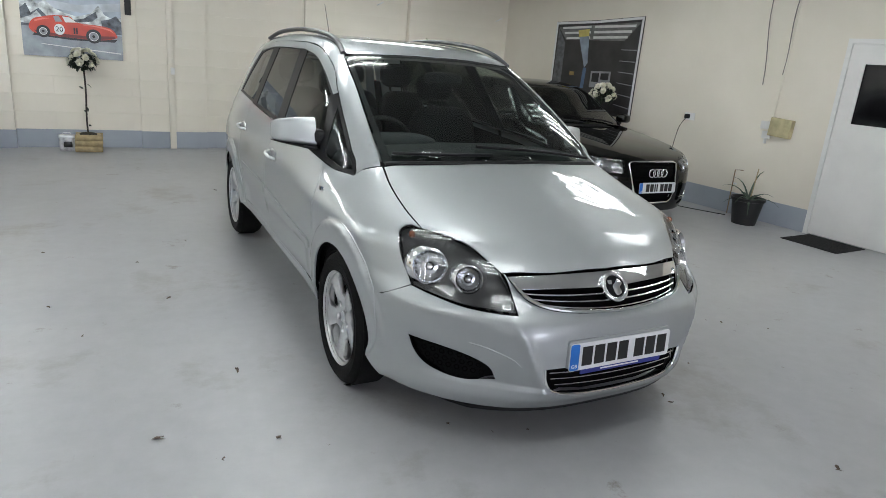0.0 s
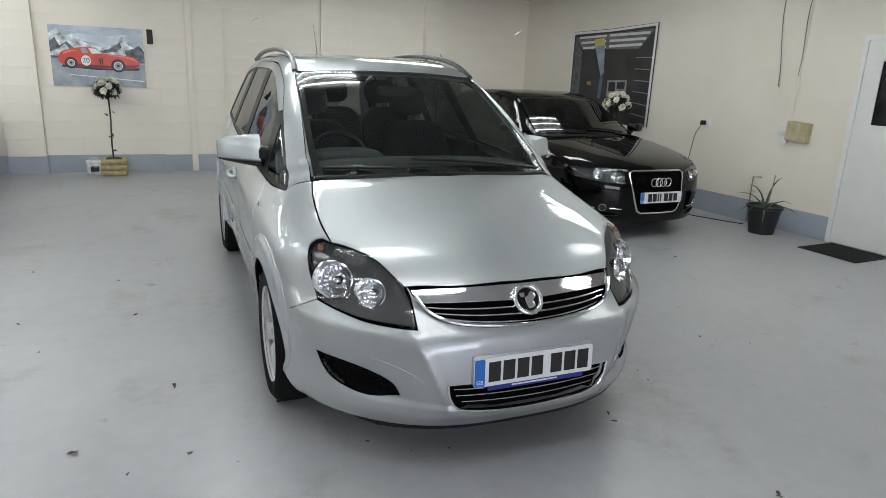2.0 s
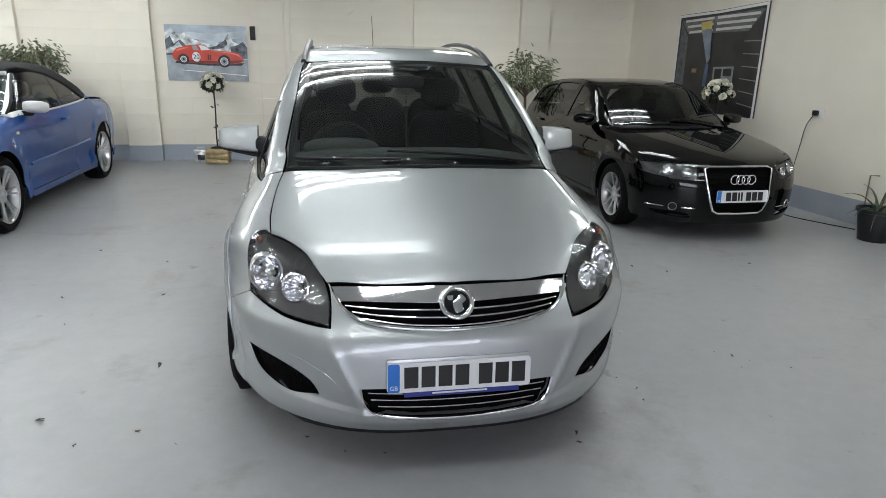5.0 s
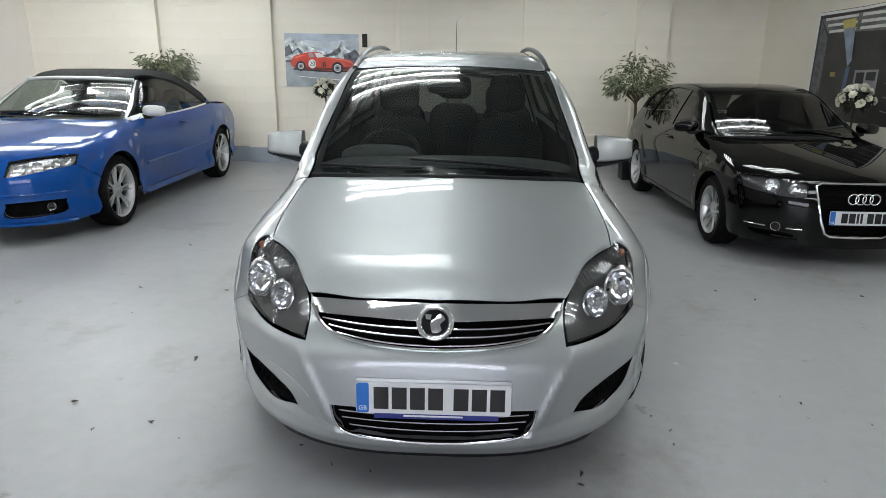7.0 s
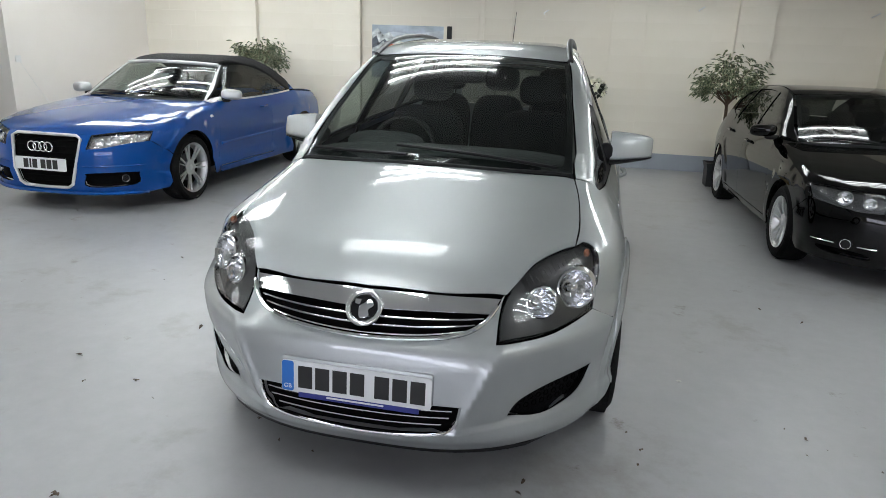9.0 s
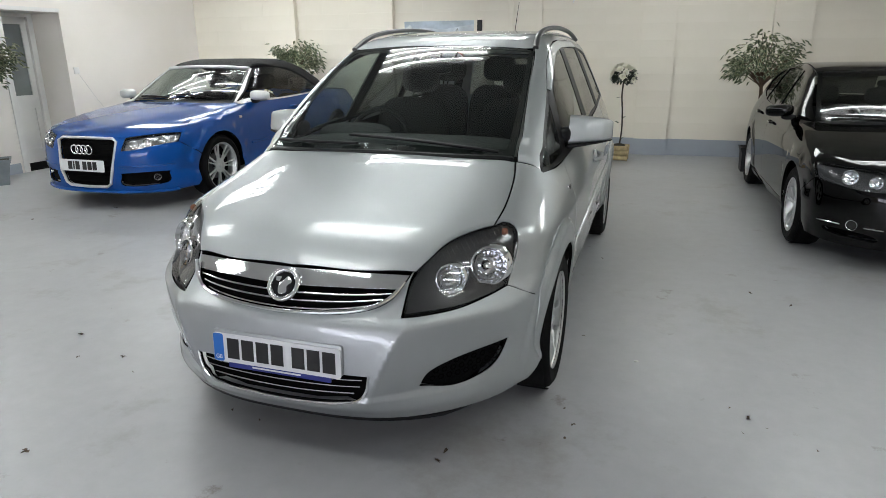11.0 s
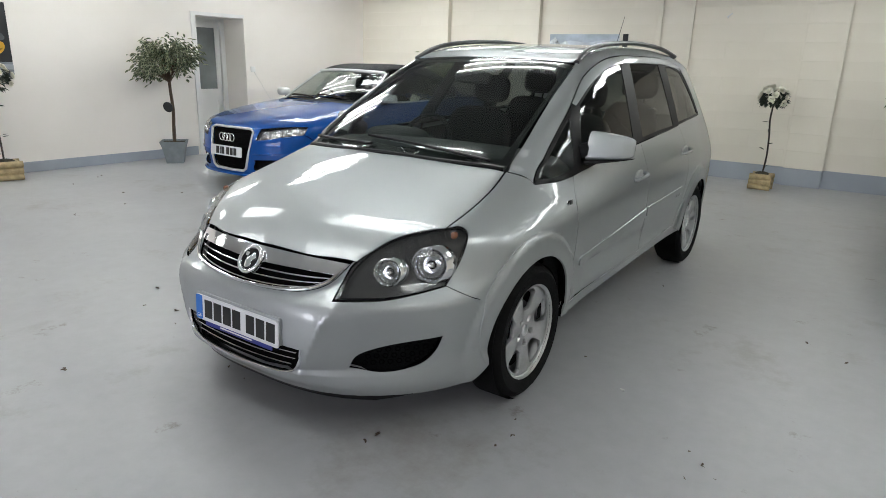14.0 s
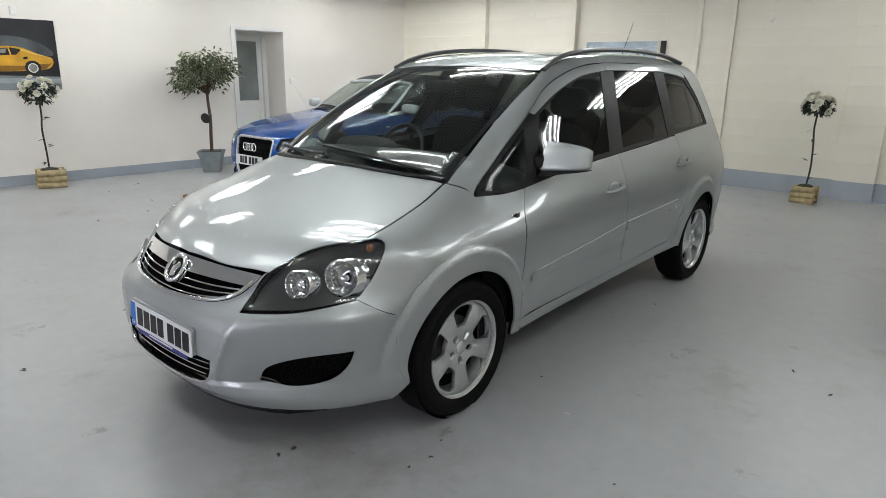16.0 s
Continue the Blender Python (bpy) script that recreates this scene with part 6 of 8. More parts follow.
floor_bm = bmesh.new()
floor_bm.faces.new([floor_bm.verts.new((x, y, 0)) for x, y in ((-7, -6), (9, -6), (9, 13), (-7, 13))])
structure("floor", floor_bm, FLOOR, Matrix(), "grey painted concrete floor with faint stains and scuffs")
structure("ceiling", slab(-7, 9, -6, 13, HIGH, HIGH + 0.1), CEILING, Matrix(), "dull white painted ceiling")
NORTH, north_len = wall_frame(CORNERS["nw"], CORNERS["ne"])
EAST, east_len = wall_frame(CORNERS["ne"], CORNERS["se"])
SOUTH, south_len = wall_frame(CORNERS["se"], CORNERS["sw"])
WEST, west_len = wall_frame(CORNERS["sw"], CORNERS["nw"])
wall_north = structure("wall_north", slab(-0.3, north_len + 0.3, 0, 0.25, 0, HIGH), WALL, NORTH, "cream painted blockwork wall")
SW0, SW1, SZ0, SZ1 = 3.6, 8.6, 0.55, 2.35
wall_south = structure("wall_south", slab(SW1, south_len + 0.3, 0, 0.25, 0, HIGH, slab(SW0, SW1, 0, 0.25, 0, SZ0, slab(SW0, SW1, 0, 0.25, SZ1, HIGH, slab(-0.3, SW0, 0, 0.25, 0, HIGH)))), WALL, SOUTH, "cream painted wall with a wide window")
window_s = tagged(new("window_1"), "wide window in white frames with daylight behind", "window", "", "structure")
window_s.matrix_basis = SOUTH
for i in range(5):
    xx = SW0 + (SW1 - SW0 - 0.06) * i / 4
    part("mullion", slab(xx, xx + 0.06, 0.08, 0.14, SZ0, SZ1), TRAY_WHITE, window_s)
for z0 in (SZ0, SZ1 - 0.06):
    part("rail", slab(SW0, SW1, 0.075, 0.145, z0, z0 + 0.06), TRAY_WHITE, window_s)
sky_bm = bmesh.new()
sky_bm.faces.new([sky_bm.verts.new(q) for q in ((SW0 - 0.5, 0.6, 0.1), (SW1 + 0.5, 0.6, 0.1), (SW1 + 0.5, 0.6, HIGH), (SW0 - 0.5, 0.6, HIGH))])
structure("backdrop", sky_bm, glow("bright_sky", (0.84, 0.86, 1.0), DAYLIGHT), SOUTH, "bright overcast sky outside the window")


def along(frame_m, p):
    return (frame_m.inverted() @ Vector((p[0], p[1], 0))).x


# ---- ceiling lamps: four bare tubes on a white tray ----
TUBE = glow("fluorescent_tube", (0.95, 1.0, 1.0), TUBE_POWER)
TRAY = simple("white_enamel", (0.8, 0.8, 0.79), 0.4)


def ceiling_lamp(m):
    lamp = thing("ceiling_light", m, "white fluorescent batten light with four bare lit tubes", "ceiling light", "ceiling lights")
    part("tray", slab(-0.63, 0.63, -0.30, 0.30, -0.05, 0.0, None, 0.008), TRAY, lamp)
    for i in range(4):
        y = -0.225 + 0.15 * i
        part("tube", cyl(0.014, 0.014, 1.18, (-0.59, y, -0.075), Matrix.Rotation(radians(90), 4, "Y"), 10), TUBE, lamp)
        for x in (-0.605, 0.605):
            part("socket", box((0.03, 0.03, 0.045), (x, y, -0.07), 0.004), TRAY, lamp)
    return lamp


first_lamp = ceiling_lamp(pose(0.85, 3.9, HIGH, 0, 0, 5))
for j in range(-1, 4):
    for i in range(-2, 2):
        if (i, j) not in ((0, 0), (-2, 2), (-1, 2), (1, 2), (-2, 3), (0, 3), (1, 3)):
            copy_thing(first_lamp, pose(0.85 + 2.5 * i + (0.75 + 0.35 * (j == 1) if i == 1 else 0) - 0.1 * 1.75 * j, 3.9 + 1.75 * j + 0.1 * 2.5 * i, HIGH, 0, 0, 5))
for x, y in ((-4.33, 7.72), (-2.95, 7.85), (4.0, 7.87), (2.5, 9.0), (-4.0, 8.75)):
    copy_thing(first_lamp, pose(x, y, HIGH, 0, 0, 5))

# ---- cars ----
build_mpv(pose(1.357, 3.804, 0, 0, 0, 4.8))
build_hatch(pose(4.196, 6.868, 0, 0, 0, 5.6) @ Matrix.Scale(0.945, 4))
build_cabrio(pose(-2.878, 6.455, 0, 0, 0, 5.2))

# ---- walls with openings, piers, blocks and painted skirting ----
rng = random.Random(7)
PIERS = [(-4.07, -3.65, 0.11), (-2.42, -1.98, 0.11), (-0.55, 0.29, 0.06), (1.67, 2.12, 0.07), (3.31, 3.77, 0.12)]


def north_x(wx):
    """Distance along the north wall of the place whose world x is wx."""
    return (wx - CORNERS["nw"][0]) / (CORNERS["ne"][0] - CORNERS["nw"][0]) * north_len


piers = [(north_x(a), north_x(b), d) for a, b, d in PIERS]
for a, b, d in piers:
    pier = structure("pier", slab(a + 0.004, b - 0.004, -d + 0.008, 0.0, 0, HIGH), WALL, NORTH, "cream painted block pier on the wall")
    pier["category"] = "pier"
edges_n = [-0.02]
for a, b, d in piers:
    edges_n += [a, b]
edges_n.append(north_len + 0.02)
for i in range(0, len(edges_n), 2):
    structure("baseboard", slab(edges_n[i], edges_n[i + 1], -0.0050, 0, 0, 0.232), BAND, NORTH, "grey-blue painted skirting band")
for a, b, d in piers:
    structure("baseboard", slab(a - 0.002, b + 0.002, -d + 0.002, 0, 0, 0.230, None, 0.002), BAND, NORTH, "grey-blue painted skirting band")

# east wall with a door
EAST_DOOR = (EAST.inverted() @ Vector((6.10, 5.68, 0))).x
dx0, dx1, dh = EAST_DOOR, EAST_DOOR + 0.95, 1.98
structure("wall_east", slab(dx1, east_len + 0.3, 0, 0.25, 0, HIGH, slab(dx0, dx1, 0, 0.25, dh, HIGH, slab(-0.3, dx0, 0, 0.25, 0, HIGH))), WALL, EAST, "cream painted wall")
structure("baseboard", slab(0, dx0 - 0.028, -0.004, 0, 0, 0.25), BAND, EAST, "grey-blue painted skirting band")
structure("baseboard", slab(dx1 + 0.028, east_len, -0.004, 0, 0, 0.25), BAND, EAST, "grey-blue painted skirting band")
door_e = tagged(new("door_1"), "white painted flush door with a dark glazed panel, closed", "door", "", "structure")
door_e.matrix_basis = EAST
lw = 0.17
leaf = slab(dx0 + 0.02, dx0 + lw, 0.0, 0.045, 0.01, dh - 0.02)
slab(dx1 - lw, dx1 - 0.02, 0.0, 0.045, 0.01, dh - 0.02, leaf)
slab(dx0 + lw, dx1 - lw, 0.0, 0.045, 0.01, 1.18, leaf)
slab(dx0 + lw, dx1 - lw, 0.0, 0.045, 1.78, dh - 0.02, leaf)
part("leaf", leaf, WHITE, door_e)
part("pane", slab(dx0 + lw, dx1 - lw, 0.018, 0.026, 1.18, 1.78), GLOSS_BLACK, door_e, "dark glass pane")
bead = bmesh.new()
for x0, x1, z0, z1 in ((dx0 + lw - 0.012, dx0 + lw + 0.01, 1.168, 1.792), (dx1 - lw - 0.01, dx1 - lw + 0.012, 1.168, 1.792), (dx0 + lw, dx1 - lw, 1.168, 1.19), (dx0 + lw, dx1 - lw, 1.77, 1.792)):
    slab(x0, x1, -0.008, 0.004, z0, z1, bead)
part("bead", bead, WHITE, door_e)
frame_b = slab(dx0 - 0.028, dx0 + 0.018, -0.014, 0.08, 0, dh + 0.028)
slab(dx1 - 0.018, dx1 + 0.028, -0.014, 0.08, 0, dh + 0.028, frame_b)
slab(dx0 + 0.018, dx1 - 0.018, -0.014, 0.08, dh - 0.018, dh + 0.028, frame_b)
part("door_frame", frame_b, WHITE, door_e)
part("door_handle", tube([(dx1 - 0.08, 0.0, 1.0), (dx1 - 0.08, -0.05, 1.0), (dx1 - 0.19, -0.05, 1.0)], 0.009, 8), SATIN, door_e)
part("backing", slab(dx0 - 0.1, dx1 + 0.1, 0.24, 0.26, 0, dh + 0.1), DARK, door_e)

# west wall with a deep door recess
WD0 = (WEST.inverted() @ Vector((-5.519, 6.755, 0))).x
WD1, WDH, deep = WD0 + 0.86, 2.0, 0.62
structure("wall_west", slab(WD1, west_len + 0.3, 0, 0.62, 0, HIGH, slab(WD0, WD1, 0, 0.62, WDH, HIGH, slab(-0.3, WD0, 0, 0.62, 0, HIGH))), WALL_WHITE, WEST, "off-white painted wall with a deep doorway")
structure("baseboard", slab(0, WD0 - 0.08, -0.012, 0, 0, 0.13, None, 0.004), BAND, WEST, "grey-blue painted skirting board")
structure("baseboard", slab(WD1 + 0.01, west_len, -0.012, 0, 0, 0.13, None, 0.004), BAND, WEST, "grey-blue painted skirting board")
door_w = tagged(new("door_2"), "white panelled door with an upper glass pane, closed in its recess", "door", "", "structure")
door_w.matrix_basis = WEST
leaf = slab(WD0 + 0.03, WD0 + 0.15, 0.56, 0.6, 0.01, WDH - 0.02)
slab(WD1 - 0.15, WD1 - 0.03, 0.56, 0.6, 0.01, WDH - 0.02, leaf)
slab(WD0 + 0.15, WD1 - 0.15, 0.56, 0.6, WDH - 0.14, WDH - 0.02, leaf)
slab(WD0 + 0.15, WD1 - 0.15, 0.56, 0.6, 0.75, 0.93, leaf)
slab(WD0 + 0.15, WD1 - 0.15, 0.56, 0.6, 0.01, 0.2, leaf)
slab(WD0 + 0.15, WD1 - 0.15, 0.575, 0.59, 0.2, 0.75, leaf)
part("leaf", leaf, WHITE, door_w)
FROST = simple("grey_green_pane", (0.20, 0.22, 0.215), 0.03, 0, 0, 1.5, 0.35, 0, 0.9)
part("pane", slab(WD0 + 0.15, WD1 - 0.15, 0.574, 0.584, 0.93, WDH - 0.14), FROST, door_w, "grey glass pane with dim reflections")
jamb = slab(WD0 - 0.045, WD0 + 0.03, -0.018, 0.6, 0, WDH + 0.0)
slab(WD0 - 0.045, WD1 + 0.0, -0.018, -0.001, WDH, WDH + 0.05, jamb)
slab(WD1 - 0.075, WD1 - 0.002, 0.51, 0.558, 0.012, WDH - 0.05, jamb)
slab(WD0 + 0.03, WD1 - 0.002, 0.51, 0.558, WDH - 0.05, WDH - 0.002, jamb)
slab(WD1 - 0.03, WD1 - 0.002, 0.558, 0.6, 0.012, WDH - 0.002, jamb)
part("door_frame", jamb, WHITE, door_w)
part("backing", slab(WD0 - 0.05, WD1 + 0.05, 0.6, 0.63, 0, WDH + 0.05), DARK, door_w)
structure("door_step", slab(WD0 + 0.03, WD1, 0.02, 0.56, 0, 0.012), DARK, WEST, "dark mat in the doorway")

# ---- pictures on the walls ----


def ink(name, colour, rough=0.35, amount=0.25, scale=9.0):
    return simple("print_" + name, colour, rough, 0, 0, scale, amount)


def print_layers(parent, w, h, layers, first=0):
    """Flat printed shapes, each a hair in front of the last. Outlines run 0..1 across and up."""
    for i, (name, mat, pts, closed) in enumerate(layers, first):
        q = [(x * w, y * h) for x, y in (loop(pts, 4) if closed else pts)]
        part(name, prism(q, 0.0004, None, Matrix.Translation((0, 0, 0.003 + 0.0007 * i))), mat, parent)


def disc(cx, cy, r, ratio, n=20):
    return [(cx + r * math.cos(2 * math.pi * i / n), cy + r * ratio * math.sin(2 * math.pi * i / n)) for i in range(n)]


def flat_on(frame_m, x, z, off):
    """A plane on a wall: x to the right as seen from the room, y up."""
    return frame_m @ Matrix.Translation((x, -off, z)) @ Matrix.Rotation(radians(90), 4, "X")


W1, H1 = 1.10, 0.76
red_poster = thing("poster", flat_on(NORTH, north_x(-1.82), 1.14, 0.018), "glossy poster of a red racing car before snowy mountains", "poster")
part("sheet", prism([(0, 0), (W1, 0), (W1, H1), (0, H1)], 0.003), ink("sky", (0.40, 0.46, 0.53), 0.35, 0.4, 3.0), red_poster)
SNOW, ROCK, ROAD, RED = ink("snow", (0.52, 0.56, 0.60), 0.35, 0.8, 10), ink("rock", (0.085, 0.10, 0.12), 0.35, 0.9, 13), ink("road", (0.30, 0.33, 0.36), 0.35, 0.3, 6), ink("red", (0.56, 0.050, 0.022), 0.3, 0.2, 5)
INKB, INKG, INKW = ink("black", (0.012, 0.012, 0.014)), ink("grey", (0.25, 0.26, 0.27)), ink("white", (0.75, 0.75, 0.74), 0.35, 0.05)
print_layers(red_poster, W1, H1, [
    ("cloud", ink("cloud", (0.52, 0.57, 0.62), 0.35, 0.3, 4), [(0, 0.78), (0.3, 0.88), (0.55, 0.84), (1, 0.93), (1, 0.8), (0.6, 0.72), (0.3, 0.76), (0, 0.68)], False),
    ("far_range", SNOW, [(0, 0.45), (0, 0.86), (0.08, 0.94), (0.17, 0.80), (0.24, 0.88), (0.33, 0.76), (0.42, 0.70), (0.55, 0.66), (0.68, 0.72), (0.77, 0.86), (0.83, 0.72), (0.92, 0.66), (1, 0.70), (1, 0.45)], False),
    ])
print_layers(red_poster, W1, H1, [
    ("rock_face", ROCK, [(0, 0.50), (0, 0.72), (0.06, 0.80), (0.10, 0.66), (0.18, 0.74), (0.26, 0.62), (0.36, 0.64), (0.5, 0.60), (0.62, 0.64), (0.74, 0.76), (0.77, 0.62), (0.88, 0.66), (0.95, 0.72), (1, 0.62), (1, 0.42), (0, 0.42)], False),
    ("snow_slope", SNOW, [(0.0, 0.56), (0.1, 0.62), (0.16, 0.70), (0.22, 0.58), (0.34, 0.60), (0.52, 0.56), (0.7, 0.60), (0.78, 0.70), (0.8, 0.52), (0.6, 0.46), (0.3, 0.48), (0.0, 0.5)], False),
], 2)
print_layers(red_poster, W1, H1, [
    ("road", ROAD, [(0, 0), (1, 0), (1, 0.40), (0.6, 0.42), (0, 0.46)], False),
    ("road_line", INKW, [(0.18, 0.19), (0.98, 0.10), (0.98, 0.118), (0.18, 0.20)], False),
    ("car_shadow", INKB, [(0.10, 0.32), (0.5, 0.28), (0.92, 0.29), (0.95, 0.335), (0.5, 0.35), (0.12, 0.36)], False),
    ("car_body", RED, [(0.075, 0.477), (0.12, 0.573), (0.20, 0.612), (0.312, 0.649), (0.47, 0.648), (0.555, 0.562), (0.77, 0.543), (0.888, 0.507), (0.945, 0.41), (0.93, 0.355), (0.76, 0.31), (0.39, 0.322), (0.152, 0.348), (0.085, 0.40)], True)], 4)
print_layers(red_poster, W1, H1, [
    ("car_underside", ink("deep_red", (0.16, 0.012, 0.01), 0.3, 0.3, 6), [(0.12, 0.40), (0.30, 0.372), (0.62, 0.362), (0.93, 0.39), (0.93, 0.355), (0.76, 0.312), (0.39, 0.322), (0.152, 0.348)], False),
    ("car_shine", ink("pale_red", (0.72, 0.16, 0.11), 0.3, 0.2, 6), [(0.60, 0.548), (0.77, 0.533), (0.88, 0.496), (0.93, 0.43), (0.87, 0.475), (0.74, 0.515), (0.60, 0.53)], False),
    ("car_shine", ink("pale_red", (0.72, 0.16, 0.11), 0.3, 0.2, 6), [(0.13, 0.56), (0.21, 0.598), (0.29, 0.60), (0.22, 0.575), (0.13, 0.53)], False),
    ("car_window", INKG, [(0.315, 0.635), (0.37, 0.64), (0.40, 0.56), (0.33, 0.552)], False),
    ("car_windscreen", INKW, [(0.40, 0.642), (0.47, 0.638), (0.545, 0.565), (0.43, 0.552)], False),
    ("car_vent", INKB, [(0.505, 0.48), (0.52, 0.48), (0.52, 0.38), (0.505, 0.38)], False), ("car_vent", INKB, [(0.53, 0.48), (0.545, 0.48), (0.545, 0.38), (0.53, 0.38)], False),
    ], 8)
print_layers(red_poster, W1, H1, [
    ("front_tyre", INKB, disc(0.705, 0.365, 0.078, W1 / H1), False), ("rear_tyre", INKB, disc(0.207, 0.388, 0.066, W1 / H1), False),
    ("front_rim", INKW, disc(0.705, 0.362, 0.05, W1 / H1), False), ("rear_rim", INKW, disc(0.207, 0.39, 0.04, W1 / H1), False), ("front_spokes", INKG, disc(0.705, 0.362, 0.043, W1 / H1), False), ("rear_spokes", INKG, disc(0.207, 0.39, 0.034, W1 / H1), False), ("front_hub", INKB, disc(0.705, 0.362, 0.016, W1 / H1), False), ("rear_hub", INKB, disc(0.207, 0.39, 0.013, W1 / H1), False),
    ("roundel", INKW, disc(0.365, 0.435, 0.052, W1 / H1 * 1.15), False)], 15)
num = bpy.data.curves.new("race_number", "FONT")
num.body, num.size, num.align_x, num.align_y, num.extrude = "20", 0.085, "CENTER", "CENTER", 0.0003
num.materials.append(INKB)
no = new("race_number", num)
no.parent = red_poster
no.matrix_basis = pose(0.365 * W1, 0.435 * H1, 0.0206)

W2, H2 = 1.12, 0.82
wy = (WEST.inverted() @ Vector((-5.38, 4.345, 0))).x
yellow_poster = thing("poster", flat_on(WEST, wy - W2, 1.157, 0.006), "dark glossy poster of a yellow sports car", "poster")
part("sheet", prism([(0, 0), (W2, 0), (W2, H2), (0, H2)], 0.003), ink("night", (0.012, 0.013, 0.016), 0.3, 0.5, 2.5), yellow_poster)
YEL = ink("yellow", (0.62, 0.33, 0.03), 0.3, 0.2, 4)
print_layers(yellow_poster, W2, H2, [
    ("glow", ink("haze", (0.07, 0.08, 0.09), 0.3, 0.5, 3), [(0.2, 0.5), (0.35, 0.72), (0.6, 0.76), (0.85, 0.66), (0.95, 0.5), (0.6, 0.45)], True),
    ("ground", ink("ground", (0.20, 0.22, 0.24), 0.3, 0.4, 3), [(0, 0), (1, 0), (1, 0.19), (0, 0.22)], False),
    ("car_shadow", INKB, [(0.05, 0.22), (0.9, 0.20), (0.93, 0.27), (0.05, 0.27)], False),
    ("car_body", YEL, [(0.06, 0.34), (0.10, 0.44), (0.25, 0.49), (0.40, 0.60), (0.55, 0.62), (0.68, 0.59), (0.85, 0.49), (0.935, 0.46), (0.94, 0.37), (0.85, 0.29), (0.5, 0.265), (0.15, 0.275)], True),
    ("car_window", INKB, [(0.36, 0.525), (0.44, 0.585), (0.55, 0.60), (0.655, 0.575), (0.60, 0.50), (0.42, 0.485)], False),
    ])
print_layers(yellow_poster, W2, H2, [
    ("window_glint", INKG, [(0.40, 0.53), (0.46, 0.575), (0.52, 0.583), (0.50, 0.52)], False), ("window_post", YEL, [(0.525, 0.60), (0.54, 0.60), (0.555, 0.495), (0.54, 0.493)], False),
    ("car_shine", ink("pale_yellow_paint", (0.80, 0.55, 0.14), 0.3, 0.15, 5), [(0.64, 0.588), (0.78, 0.525), (0.92, 0.470), (0.78, 0.505), (0.64, 0.565)], False),
    ("car_shade", ink("ochre_paint", (0.26, 0.12, 0.012), 0.3, 0.2, 5), [(0.10, 0.36), (0.35, 0.345), (0.64, 0.345), (0.93, 0.385), (0.86, 0.295), (0.5, 0.268), (0.15, 0.278)], False),
    ("car_vent", INKB, [(0.66, 0.47), (0.70, 0.478), (0.70, 0.44), (0.66, 0.435)], False), ("ground_glow", ink("pale_ground", (0.36, 0.39, 0.42), 0.3, 0.3, 4), [(0.0, 0.10), (1.0, 0.09), (1.0, 0.16), (0.0, 0.18)], False),
    ("front_tyre", INKB, disc(0.21, 0.315, 0.075, W2 / H2), False), ("rear_tyre", INKB, disc(0.74, 0.315, 0.078, W2 / H2), False),
    ("front_rim", INKG, disc(0.21, 0.315, 0.05, W2 / H2), False), ("rear_rim", INKW, disc(0.74, 0.315, 0.05, W2 / H2), False), ("rear_hub", INKG, disc(0.74, 0.315, 0.04, W2 / H2), False)], 5)

ex = lambda wx, wy_: (EAST.inverted() @ Vector((wx, wy_, 0))).x
e0, e1 = ex(5.40, 10.06), ex(5.65, 8.34)
W3, H3 = e1 - e0, 1.34
banner = thing("banner", flat_on(EAST, e0, 0.905, 0.01), "large worn photographic banner of a dark garage interior", "banner")
part("sheet", prism([(0, 0), (W3, 0), (W3, H3 * 1.0), (W3 * 0.5, H3 * 0.965), (0, H3 * 0.95)], 0.004), ink("dim", (0.028, 0.026, 0.027), 0.35, 0.5, 3), banner)
BRK, LIT = ink("grey_brick", (0.10, 0.105, 0.115), 0.35, 0.5, 12), ink("lit_tubes", (0.62, 0.62, 0.60), 0.35, 0.1)
walls_p = [("side_wall", BRK, [(0.80, 0.05), (0.97, -0.0 + 0.01), (0.97, 0.94), (0.80, 0.72)], False), ("side_wall", BRK, [(0.02, 0.05), (0.13, 0.1), (0.13, 0.72), (0.03, 0.88)], False),
           ("ceiling_strip", ink("grey_ceiling", (0.13, 0.13, 0.125), 0.35, 0.4, 8), [(0.03, 0.89), (0.97, 0.945), (0.82, 0.76), (0.13, 0.76)], False)]
for k in range(3):
    y = 0.90 - 0.055 * k
    walls_p.append(("tube_light", LIT, [(0.08 + 0.03 * k, y - 0.005), (0.43, y + 0.008), (0.43, y - 0.015), (0.08 + 0.03 * k, y - 0.028)], False))
    walls_p.append(("tube_light", LIT, [(0.47, y + 0.01), (0.92 - 0.035 * k, y + 0.022), (0.92 - 0.035 * k, y - 0.003), (0.47, y - 0.015)], False))
for k in range(6):
    y = 0.12 + 0.11 * k
    walls_p.append(("mortar_line", INKG, [(0.80, y), (0.97, y - 0.03 + 0.03 * k / 5), (0.97, y - 0.02 + 0.03 * k / 5), (0.80, y + 0.007)], False))
walls_p += [("funnel", ink("pale_blue", (0.22, 0.27, 0.34), 0.35, 0.3, 6), [(0.30, 0.80), (0.42, 0.83), (0.445, 0.52), (0.41, 0.47)], False), ("funnel_top", ink("pale_yellow", (0.55, 0.45, 0.12), 0.35, 0.2), [(0.285, 0.86), (0.42, 0.875), (0.42, 0.80), (0.30, 0.79)], False),
            ]
